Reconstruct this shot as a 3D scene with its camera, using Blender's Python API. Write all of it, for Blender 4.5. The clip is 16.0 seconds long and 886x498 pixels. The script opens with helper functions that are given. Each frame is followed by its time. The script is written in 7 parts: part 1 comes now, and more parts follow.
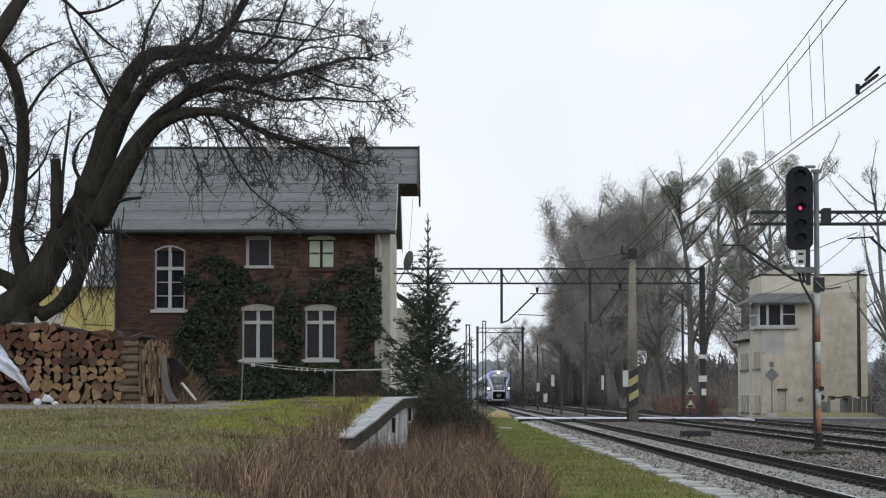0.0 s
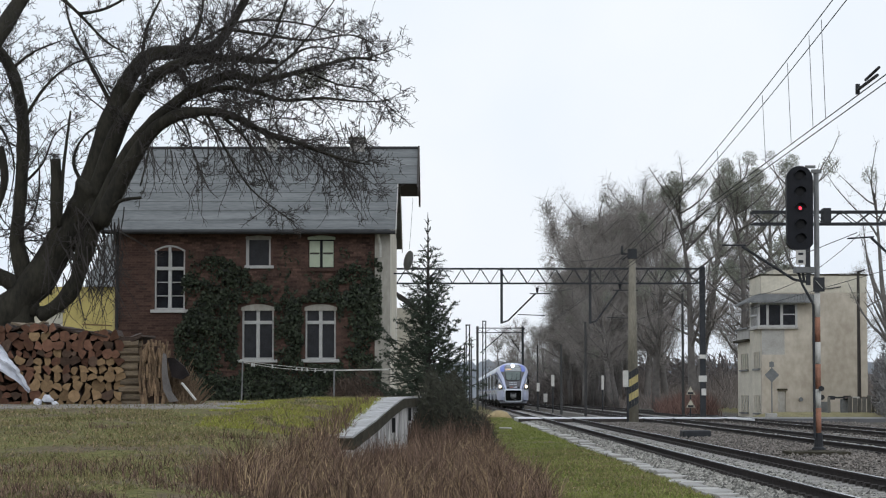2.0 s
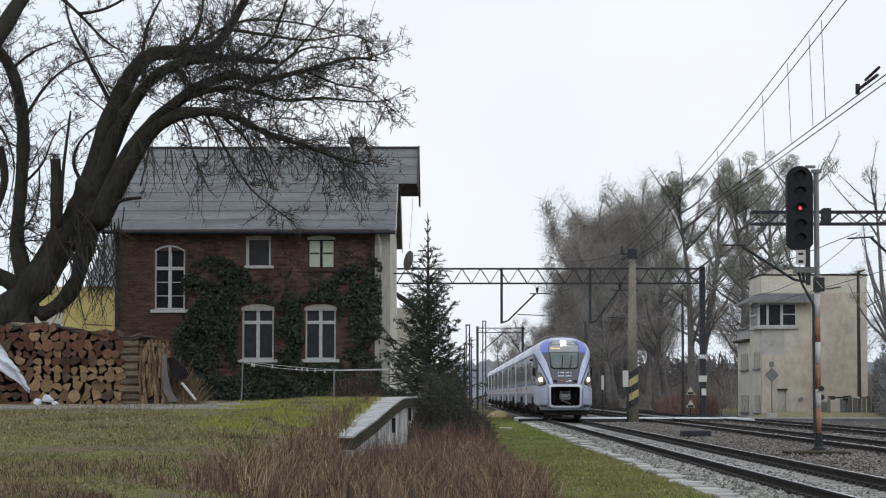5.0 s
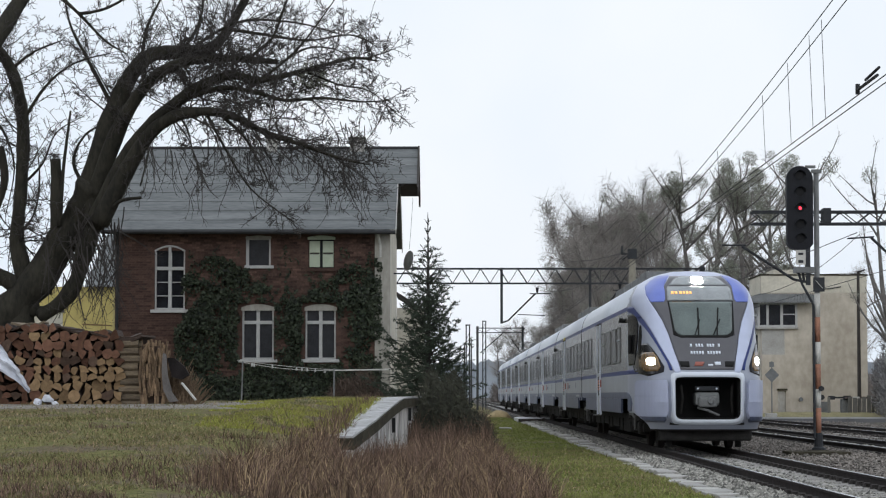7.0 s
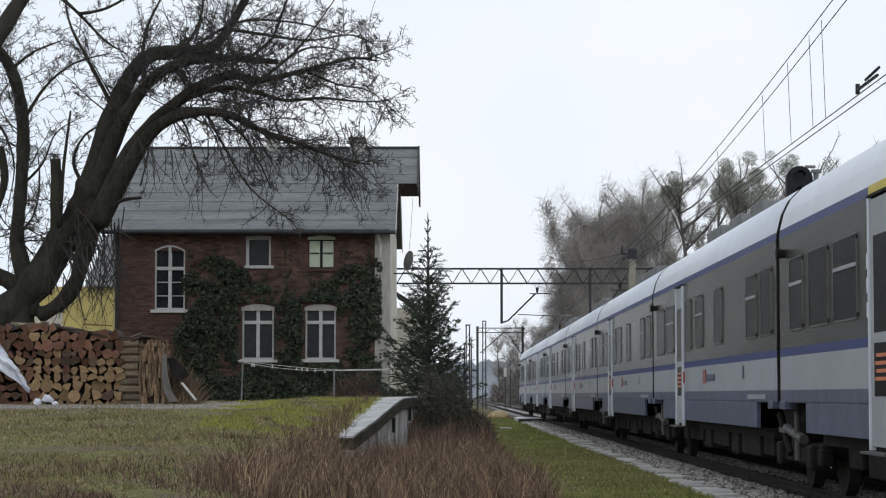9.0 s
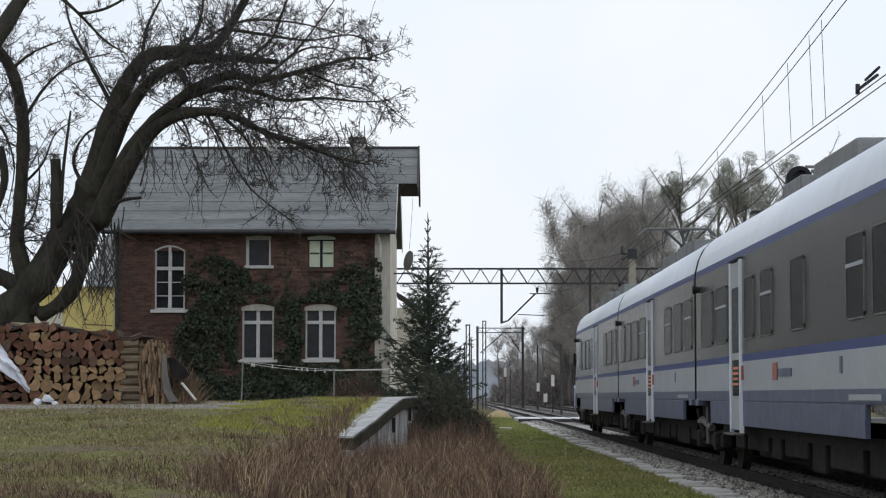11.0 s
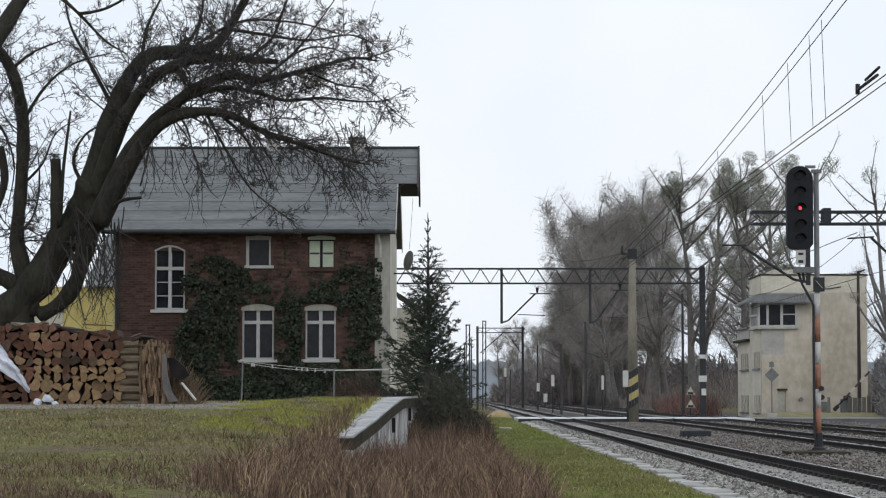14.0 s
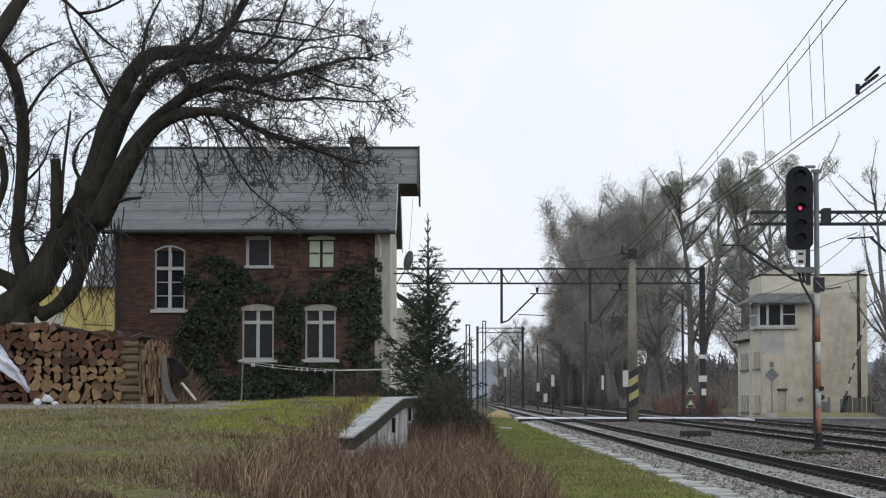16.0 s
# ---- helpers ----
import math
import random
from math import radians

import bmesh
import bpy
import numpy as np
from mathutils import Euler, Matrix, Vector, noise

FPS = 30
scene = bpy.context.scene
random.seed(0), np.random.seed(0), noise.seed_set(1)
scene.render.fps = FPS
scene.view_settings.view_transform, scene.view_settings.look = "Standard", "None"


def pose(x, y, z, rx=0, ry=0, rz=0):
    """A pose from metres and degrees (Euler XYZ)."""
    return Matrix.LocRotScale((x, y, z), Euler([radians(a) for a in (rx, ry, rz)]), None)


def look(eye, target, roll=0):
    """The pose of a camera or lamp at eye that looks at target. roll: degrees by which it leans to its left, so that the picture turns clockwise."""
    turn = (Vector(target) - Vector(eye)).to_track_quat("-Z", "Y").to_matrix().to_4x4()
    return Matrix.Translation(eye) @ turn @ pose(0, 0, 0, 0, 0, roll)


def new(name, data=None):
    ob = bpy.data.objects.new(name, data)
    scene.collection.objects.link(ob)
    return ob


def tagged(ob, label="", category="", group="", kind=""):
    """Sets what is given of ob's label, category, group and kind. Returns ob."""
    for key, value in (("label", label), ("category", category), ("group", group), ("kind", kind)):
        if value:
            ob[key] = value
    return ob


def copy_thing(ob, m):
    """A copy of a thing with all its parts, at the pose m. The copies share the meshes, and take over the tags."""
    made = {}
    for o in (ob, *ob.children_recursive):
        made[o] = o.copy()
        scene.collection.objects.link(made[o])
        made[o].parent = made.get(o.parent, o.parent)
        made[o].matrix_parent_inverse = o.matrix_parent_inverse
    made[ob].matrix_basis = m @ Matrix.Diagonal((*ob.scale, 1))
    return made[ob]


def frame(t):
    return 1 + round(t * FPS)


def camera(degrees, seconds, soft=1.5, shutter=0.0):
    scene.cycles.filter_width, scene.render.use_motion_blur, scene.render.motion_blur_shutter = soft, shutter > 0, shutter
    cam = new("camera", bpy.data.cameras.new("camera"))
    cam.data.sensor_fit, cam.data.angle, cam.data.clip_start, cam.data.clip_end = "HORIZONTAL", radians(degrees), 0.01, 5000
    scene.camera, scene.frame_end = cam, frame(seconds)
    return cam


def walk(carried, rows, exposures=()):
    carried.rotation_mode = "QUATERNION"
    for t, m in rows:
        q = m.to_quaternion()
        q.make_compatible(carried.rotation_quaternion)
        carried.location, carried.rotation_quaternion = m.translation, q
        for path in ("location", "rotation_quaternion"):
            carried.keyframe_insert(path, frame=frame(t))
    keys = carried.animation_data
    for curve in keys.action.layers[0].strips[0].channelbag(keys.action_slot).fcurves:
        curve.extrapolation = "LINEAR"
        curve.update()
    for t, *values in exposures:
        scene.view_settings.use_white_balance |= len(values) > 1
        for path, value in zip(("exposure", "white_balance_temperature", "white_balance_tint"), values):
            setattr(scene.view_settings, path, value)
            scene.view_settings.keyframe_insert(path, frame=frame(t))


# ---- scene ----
# The near rails' top is z = 0, the line runs along y, the camera stands beside it.
eye = (0.0, 0.0, 1.196)
cam = camera(21.677, 16.0, soft=1.15)
stand = look(eye, (-0.3405, 99.8015, 7.4839))
walk(cam, [(0.0, stand), (16.0, stand)], exposures=[(0.0, 0.03, 6350, 10), (16.0, 0.03, 6350, 10)])

# ---- light: an overcast winter sky ----
world = bpy.data.worlds.new("overcast_sky")
scene.world = world
world.use_nodes = True
wn, wl = world.node_tree.nodes, world.node_tree.links
sky = wn.new("ShaderNodeTexSky")
sky.sky_type, sky.sun_disc = "NISHITA", False
sky.sun_elevation, sky.sun_rotation = radians(24), radians(200)
sky.air_density, sky.dust_density = 1.0, 6.0
sky_dim = wn.new("ShaderNodeMix")
sky_dim.data_type, sky_dim.blend_type = "RGBA", "MULTIPLY"
sky_dim.inputs["Factor"].default_value = 1.0
sky_dim.inputs["B"].default_value = (0.10, 0.10, 0.10, 1)
wl.new(sky.outputs["Color"], sky_dim.inputs["A"])
cloud = wn.new("ShaderNodeTexNoise")
cloud.inputs["Scale"].default_value, cloud.inputs["Detail"].default_value = 5.0, 4
tc = wn.new("ShaderNodeTexCoord")
wl.new(tc.outputs["Generated"], cloud.inputs["Vector"])
ramp = wn.new("ShaderNodeValToRGB")
ramp.color_ramp.elements[0].position, ramp.color_ramp.elements[0].color = 0.32, (0.82, 0.895, 0.985, 1)
ramp.color_ramp.elements[1].position, ramp.color_ramp.elements[1].color = 0.66, (0.955, 0.985, 1.02, 1)
wl.new(cloud.outputs["Fac"], ramp.inputs["Fac"])
cover = wn.new("ShaderNodeMix")
cover.data_type = "RGBA"
cover.inputs["Factor"].default_value = 0.94
wl.new(sky_dim.outputs["Result"], cover.inputs["A"])
wl.new(ramp.outputs["Color"], cover.inputs["B"])
wl.new(cover.outputs["Result"], wn["Background"].inputs["Color"])
wn["Background"].inputs["Strength"].default_value = 1.0
sun = new("sun", bpy.data.lights.new("sun", "SUN"))
sun.data.energy, sun.data.angle, sun.data.color = 0.5, radians(30), (0.93, 0.97, 1.0)
sun.matrix_basis = look((20, -60, 60), (0, 60, 0))


# ---- materials ----
def material(name, colour, rough=0.8, vary=0.25, scale=4.0, fine=40.0, bump=0.3, metal=0.0, second=None,
             stretch=(1, 1, 1), per_piece=0.0, per_island=0.0, spec=0.5):
    """Base colour varied at two scales, with fine relief, at real-world size."""
    m = bpy.data.materials.new(name)
    m.use_nodes = True
    n, l = m.node_tree.nodes, m.node_tree.links
    b = n["Principled BSDF"]
    b.inputs["Roughness"].default_value, b.inputs["Metallic"].default_value = rough, metal
    b.inputs["Specular IOR Level"].default_value = spec
    co = n.new("ShaderNodeTexCoord")
    mp = n.new("ShaderNodeMapping")
    mp.inputs["Scale"].default_value = stretch
    l.new(co.outputs["Object"], mp.inputs["Vector"])
    big, small = n.new("ShaderNodeTexNoise"), n.new("ShaderNodeTexNoise")
    big.inputs["Scale"].default_value, big.inputs["Detail"].default_value = scale, 5
    small.inputs["Scale"].default_value, small.inputs["Detail"].default_value = fine, 3
    l.new(mp.outputs["Vector"], big.inputs["Vector"])
    l.new(mp.outputs["Vector"], small.inputs["Vector"])
    add = n.new("ShaderNodeMath")
    add.operation = "MULTIPLY_ADD"
    add.inputs[1].default_value = 0.45
    l.new(small.outputs["Fac"], add.inputs[0])
    half = n.new("ShaderNodeMath")
    half.operation = "MULTIPLY"
    half.inputs[1].default_value = 0.55
    l.new(big.outputs["Fac"], half.inputs[0])
    l.new(half.outputs[0], add.inputs[2])
    r = n.new("ShaderNodeValToRGB")
    c2 = second or tuple(min(1, c * (1 + vary)) for c in colour)
    c1 = colour if second else tuple(c * (1 - vary) for c in colour)
    r.color_ramp.elements[0].position, r.color_ramp.elements[0].color = 0.36, (*c1, 1)
    r.color_ramp.elements[1].position, r.color_ramp.elements[1].color = 0.64, (*c2, 1)
    l.new(add.outputs[0], r.inputs["Fac"])
    out = r.outputs["Color"]
    if per_piece or per_island:
        hs = n.new("ShaderNodeHueSaturation")
        src = n.new("ShaderNodeObjectInfo").outputs["Random"] if per_piece else n.new("ShaderNodeNewGeometry").outputs["Random Per Island"]
        mr = n.new("ShaderNodeMapRange")
        amount = per_piece or per_island
        mr.inputs["To Min"].default_value, mr.inputs["To Max"].default_value = 1 - amount, 1 + amount
        l.new(src, mr.inputs["Value"])
        l.new(mr.outputs["Result"], hs.inputs["Value"])
        l.new(out, hs.inputs["Color"])
        out = hs.outputs["Color"]
    l.new(out, b.inputs["Base Color"])
    if bump:
        bp = n.new("ShaderNodeBump")
        bp.inputs["Strength"].default_value, bp.inputs["Distance"].default_value = bump, 0.02
        l.new(add.outputs[0], bp.inputs["Height"])
        l.new(bp.outputs["Normal"], b.inputs["Normal"])
    return m


def glow(name, colour, strength):
    m = bpy.data.materials.new(name)
    m.use_nodes = True
    b = m.node_tree.nodes["Principled BSDF"]
    b.inputs["Base Color"].default_value = (*colour, 1)
    b.inputs["Emission Color"].default_value, b.inputs["Emission Strength"].default_value = (*colour, 1), strength
    return m


M = {}
M["brick"] = material("red_brick", (0.044, 0.029, 0.024), 0.9, second=(0.120, 0.070, 0.056), scale=1.6, fine=14, stretch=(1, 1, 3), per_piece=0.3, spec=0.2)
M["plaster"] = material("aged_plaster", (0.27, 0.255, 0.22), 0.9, second=(0.42, 0.40, 0.36), scale=0.6, fine=9, stretch=(1, 1, 0.4))
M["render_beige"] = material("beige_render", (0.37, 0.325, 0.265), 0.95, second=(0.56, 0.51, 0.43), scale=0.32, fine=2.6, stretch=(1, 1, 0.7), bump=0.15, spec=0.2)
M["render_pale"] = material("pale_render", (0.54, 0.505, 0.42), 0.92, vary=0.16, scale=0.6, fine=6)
M["roof"] = material("grey_roofing", (0.070, 0.076, 0.078), 0.6, second=(0.165, 0.175, 0.176), scale=1.4, fine=9, stretch=(0.35, 2.0, 2.0))
M["dark_wood"] = material("dark_wood", (0.036, 0.030, 0.026), 0.8, scale=3, fine=30)
M["white_paint"] = material("white_window_paint", (0.43, 0.43, 0.42), 0.5, vary=0.15)
M["green_paint"] = material("pale_green_paint", (0.42, 0.47, 0.36), 0.6, vary=0.12)
M["zinc"] = material("dark_zinc", (0.028, 0.029, 0.031), 0.6, vary=0.3, spec=0.2)
M["concrete"] = material("old_concrete", (0.30, 0.29, 0.265), 0.9, second=(0.46, 0.45, 0.43), scale=1.5, fine=18)
M["dark_concrete"] = material("mossy_dark_concrete", (0.028, 0.025, 0.018), 0.95, second=(0.075, 0.068, 0.050), scale=2, fine=18, spec=0.05)
M["whitewash"] = material("stained_whitewash", (0.06, 0.055, 0.05), 0.95, second=(0.70, 0.68, 0.66), scale=3.0, fine=9, stretch=(1, 0.5, 0.2), spec=0.05)
M["steel_dark"] = material("dark_painted_steel", (0.034, 0.036, 0.040), 0.7, vary=0.3, spec=0.2)
M["steel_grey"] = material("weathered_grey_steel", (0.14, 0.145, 0.145), 0.65, vary=0.3, scale=3)
M["rail"] = material("rusty_rail_side", (0.034, 0.029, 0.028), 0.8, vary=0.3, spec=0.1)
M["rail_top"] = material("polished_rail_head", (0.5, 0.52, 0.55), 0.25, vary=0.1, metal=1.0, bump=0.05)
M["sleeper"] = material("concrete_sleeper", (0.28, 0.27, 0.255), 0.9, vary=0.3, scale=3, fine=25, per_piece=0.12)
M["ballast"] = material("ballast_stone", (0.235, 0.228, 0.205), 0.9, vary=0.35, scale=6, fine=40, per_island=0.75)
M["bark_brown"] = material("brown_ballast", (0.165, 0.148, 0.132), 0.95, vary=0.3, scale=5, per_island=0.5)
M["bark"] = material("wet_dark_bark", (0.017, 0.0155, 0.013), 0.9, second=(0.042, 0.039, 0.029), scale=3, fine=14, bump=0.8, stretch=(1, 1, 0.35), spec=0.2)
M["twig"] = material("bare_twig", (0.034, 0.029, 0.026), 0.9, vary=0.3)
# bark and twigs of the far wood: distance haze is mixed into both colours
M["hazed_bark"] = material("grey_brown_bark", (0.125, 0.115, 0.108), 0.9, vary=0.3, scale=2)
M["hazed_twig"] = material("brown_twig", (0.245, 0.225, 0.21), 0.95, vary=0.3, scale=0.3)
M["mistletoe"] = material("mistletoe_leaf", (0.235, 0.245, 0.20), 0.8, vary=0.3, per_island=0.3)
M["needle"] = material("spruce_needles", (0.022, 0.034, 0.021), 0.7, second=(0.048, 0.064, 0.040), scale=2, per_island=0.5)
M["ivy"] = material("ivy_leaf", (0.014, 0.022, 0.012), 0.6, second=(0.044, 0.053, 0.032), scale=3.0, per_island=0.8, spec=0.3)
M["signal_black"] = material("black_signal_enamel", (0.010, 0.011, 0.015), 0.65, vary=0.2, spec=0.25)
M["orange_paint"] = material("faded_orange_paint", (0.29, 0.135, 0.085), 0.7, vary=0.25)
M["mast_white"] = material("dirty_white_paint", (0.50, 0.49, 0.46), 0.7, vary=0.15)
M["yellow_paint"] = material("faded_yellow_paint", (0.40, 0.33, 0.14), 0.8, vary=0.2)
M["yellow_wall"] = material("yellow_wall", (0.40, 0.33, 0.12), 0.9, vary=0.25, scale=1.0)
M["red_lamp"] = glow("red_lamp", (1.0, 0.03, 0.06), 3.0)
M["lens_dark"] = material("dark_lens", (0.01, 0.01, 0.012), 0.2, vary=0.1, bump=0, spec=0.15)
M["window_dark"] = material("dark_window_glass", (0.018, 0.019, 0.023), 0.12, vary=0.4, bump=0.0, spec=0.2)


# ---- building helpers ----
def part(name, data, mat, parent=None, label="", smooth=False):
    """Links a bmesh, or a (vertices, faces) pair, as one mesh object under a thing or part."""
    me = bpy.data.meshes.new(name)
    if isinstance(data, tuple):
        me.from_pydata(data[0], [], data[1])
    else:
        data.to_mesh(me)
        data.free()
    for m in mat if isinstance(mat, (list, tuple)) else [mat]:
        me.materials.append(m)
    if smooth:
        me.polygons.foreach_set("use_smooth", [True] * len(me.polygons))
    ob = new(name, me)
    if parent:
        ob.parent = parent
    return tagged(ob, label)


def thing(name, m, label, category, group="", kind=""):
    ob = new(name)
    ob.matrix_basis = m
    return tagged(ob, label, category, group, kind)


def add_box(bm, x0, x1, y0, y1, z0, z1, bevel=0.0):
    r = bmesh.ops.create_cube(bm, size=1.0, matrix=Matrix.Translation(((x0 + x1) / 2, (y0 + y1) / 2, (z0 + z1) / 2))
                              @ Matrix.Diagonal((abs(x1 - x0), abs(y1 - y0), abs(z1 - z0), 1)))
    if bevel:
        es = list({e for v in r["verts"] for e in v.link_edges})
        bmesh.ops.bevel(bm, geom=es, offset=bevel, segments=2, affect="EDGES", profile=0.5)
    return bm


def box(x0, x1, y0, y1, z0, z1, bevel=0.0):
    return add_box(bmesh.new(), x0, x1, y0, y1, z0, z1, bevel)


def tube(V, F, pts, radii, n=6, caps=True):
    """Adds a tapered tube along pts to the lists V, F."""
    pts = [Vector(p) for p in pts]
    start = len(V)
    for i, p in enumerate(pts):
        d = (pts[min(i + 1, len(pts) - 1)] - pts[max(i - 1, 0)])
        d = d.normalized() if d.length > 1e-6 else Vector((0, 0, 1))
        a = d.cross(Vector((0.3, 0.9, 0.2)) if abs(d.y) < 0.9 else Vector((1, 0, 0))).normalized()
        b = d.cross(a)
        r = radii[i] if isinstance(radii, (list, tuple)) else radii
        for k in range(n):
            t = 2 * math.pi * k / n
            V.append(tuple(p + a * (r * math.cos(t)) + b * (r * math.sin(t))))
    for i in range(len(pts) - 1):
        for k in range(n):
            s0, s1 = start + i * n, start + (i + 1) * n
            F.append((s0 + k, s0 + (k + 1) % n, s1 + (k + 1) % n, s1 + k))
    if caps:
        F.append(tuple(range(start + n - 1, start - 1, -1)))
        F.append(tuple(range(len(V) - n, len(V))))


def rod(pts, radii, n=8):
    V, F = [], []
    tube(V, F, pts, radii, n)
    return V, F


def bar(a, b, w, h=None):
    """A straight square bar from a to b."""
    h = h or w
    a, b = Vector(a), Vector(b)
    d = b - a
    q = d.to_track_quat("Z", "Y").to_matrix().to_4x4()
    bm = bmesh.new()
    bmesh.ops.create_cube(bm, size=1.0, matrix=Matrix.Translation((a + b) / 2) @ q @ Matrix.Diagonal((w, h, d.length, 1)))
    return bm


def smoothstep(a, b, x):
    t = min(1.0, max(0.0, (x - a) / (b - a)))
    return t * t * (3 - 2 * t)


# ---- the ground ----
def ground_z(x, y):
    low = -0.17
    # the raised yard on the house's side, and the slope that falls from it towards the near end
    yard = 0.05 + 0.95 * smoothstep(19, 49, y) ** 0.8 if y > 19 else 0.05
    yard += 0.10 * smoothstep(-5.5, -2.6, x) * smoothstep(38, 48, y) * (1 - smoothstep(62, 70, y))
    if 33 < y < 47:
        # the yard stays below the ramp's coping
        cope = 0.555 + 0.0513 * (y - 36)
        yard -= max(0.0, yard - cope + 0.03) * smoothstep(-3.6, -2.2, x) * smoothstep(33, 35, y)
    near = smoothstep(36, 30, y)
    far = smoothstep(58, 66, y)
    if y < 58:
        edge0 = -1.62 + (y - 36) * 0.045 if y > 36 else -1.62
        edge0 = min(edge0, -0.95)
    else:
        edge0 = -0.95
    w = 0.12 + 2.2 * near + 1.6 * far
    t = smoothstep(edge0 + (0.9 * near), edge0 - w, x)
    z = low + (yard - low) * t
    # the ballast of the tracks
    if x > 3.3:
        z = low - 0.03
    if y > 160:
        z += (-0.17 - z) * smoothstep(160, 400, y)
    bumps = 0.035 * noise.noise((x * 0.9, y * 0.5, 0)) + 0.012 * noise.noise((x * 4, y * 2.5, 3))
    return z + bumps * (1 if x < 3.3 else 0.3)


def axis(stops):
    out = []
    for a, b, n in stops:
        out += [a + (b - a) * i / n for i in range(n)]
    return out + [stops[-1][1]]


def ground():
    xs = axis([(-1500, -60, 14), (-60, -14, 23), (-14, -4, 40), (-4, 4, 80), (4, 30, 30), (30, 1500, 20)])
    ys = axis([(-200, 18, 20), (18, 64, 150), (64, 160, 60), (160, 500, 30), (500, 3000, 16)])
    V = [(x, y, ground_z(x, y)) for y in ys for x in xs]
    w = len(xs)
    F = [(j * w + i, j * w + i + 1, (j + 1) * w + i + 1, (j + 1) * w + i) for j in range(len(ys) - 1) for i in range(w - 1)]
    m = bpy.data.materials.new("winter_grass_ground")
    m.use_nodes = True
    n, l = m.node_tree.nodes, m.node_tree.links
    b = n["Principled BSDF"]
    b.inputs["Roughness"].default_value = 0.95
    b.inputs["Specular IOR Level"].default_value = 0.1
    co = n.new("ShaderNodeTexCoord")

    def noisy(scale, detail=5):
        t = n.new("ShaderNodeTexNoise")
        t.inputs["Scale"].default_value, t.inputs["Detail"].default_value = scale, detail
        l.new(co.outputs["Object"], t.inputs["Vector"])
        return t.outputs["Fac"]

    def ramped(fac, stops):
        r = n.new("ShaderNodeValToRGB")
        while len(r.color_ramp.elements) < len(stops):
            r.color_ramp.elements.new(0.5)
        for e, (p, c) in zip(r.color_ramp.elements, stops):
            e.position, e.color = p, (*c, 1)
        l.new(fac, r.inputs["Fac"])
        return r.outputs["Color"]

    def mixed(fac, a, c):
        x = n.new("ShaderNodeMix")
        x.data_type = "RGBA"
        if isinstance(fac, float):
            x.inputs["Factor"].default_value = fac
        else:
            l.new(fac, x.inputs["Factor"])
        l.new(a, x.inputs["A"])
        l.new(c, x.inputs["B"])
        return x.outputs["Result"]

    def span(socket, lo, hi):
        r = n.new("ShaderNodeMapRange")
        r.interpolation_type = "SMOOTHSTEP"
        r.inputs["From Min"].default_value, r.inputs["From Max"].default_value = lo, hi
        l.new(socket, r.inputs["Value"])
        return r.outputs["Result"]

    def times(a, c):
        x = n.new("ShaderNodeMath")
        x.operation = "MULTIPLY"
        l.new(a, x.inputs[0])
        l.new(c, x.inputs[1])
        return x.outputs[0]

    green = ramped(noisy(9), [(0.3, (0.085, 0.082, 0.034)), (0.5, (0.14, 0.14, 0.050)), (0.7, (0.22, 0.205, 0.085))])
    dry = ramped(noisy(14), [(0.3, (0.075, 0.06, 0.042)), (0.7, (0.20, 0.16, 0.10))])
    mud = ramped(noisy(7), [(0.3, (0.14, 0.125, 0.11)), (0.7, (0.33, 0.31, 0.285))])
    stone = ramped(noisy(16), [(0.3, (0.035, 0.033, 0.03)), (0.7, (0.14, 0.13, 0.115))])
    sep = n.new("ShaderNodeSeparateXYZ")
    l.new(co.outputs["Object"], sep.inputs[0])
    wob = n.new("ShaderNodeMath")
    wob.operation = "MULTIPLY_ADD"
    wob.inputs[1].default_value = 5.0
    l.new(noisy(0.5), wob.inputs[0])
    l.new(sep.outputs["Y"], wob.inputs[2])
    col = mixed(span(noisy(0.8, 8), 0.41, 0.56), green, dry)
    path = times(times(span(wob.outputs[0], 45.4, 46.8), span(wob.outputs[0], 66, 60)), span(sep.outputs["X"], -2.4, -4.2))
    col = mixed(path, col, mud)
    bed = span(sep.outputs["X"], 3.50, 3.66)
    bed = times(bed, span(sep.outputs["X"], 24, 20))
    col = mixed(bed, col, stone)
    l.new(col, b.inputs["Base Color"])
    bp = n.new("ShaderNodeBump")
    bp.inputs["Strength"].default_value, bp.inputs["Distance"].default_value = 0.7, 0.05
    l.new(noisy(22), bp.inputs["Height"])
    l.new(bp.outputs["Normal"], b.inputs["Normal"])
    ob = part("ground", (V, F), m, smooth=True)
    tagged(ob, "grass, mud and gravel ground beside a railway", "ground", kind="structure")


ground()


# ---- the railway ----
def rail_section(x0, y0, y1):
    """A flat-bottomed rail: foot, web and head, on its side of the track."""
    prof = [(-0.07, -0.17), (0.07, -0.17), (0.07, -0.155), (0.012, -0.135), (0.012, -0.045), (0.036, -0.035), (0.036, -0.005),
            (0.028, 0.0), (-0.028, 0.0), (-0.036, -0.005), (-0.036, -0.035), (-0.012, -0.045), (-0.012, -0.135), (-0.07, -0.155)]
    n = len(prof)
    V = [(x0 + a, y, b) for y in (y0, y1) for a, b in prof]
    F = [(k, (k + 1) % n, n + (k + 1) % n, n + k) for k in range(n)]
    return V, F


M["clip"] = material("rusty_clip", (0.045, 0.040, 0.038), 0.85, vary=0.3)


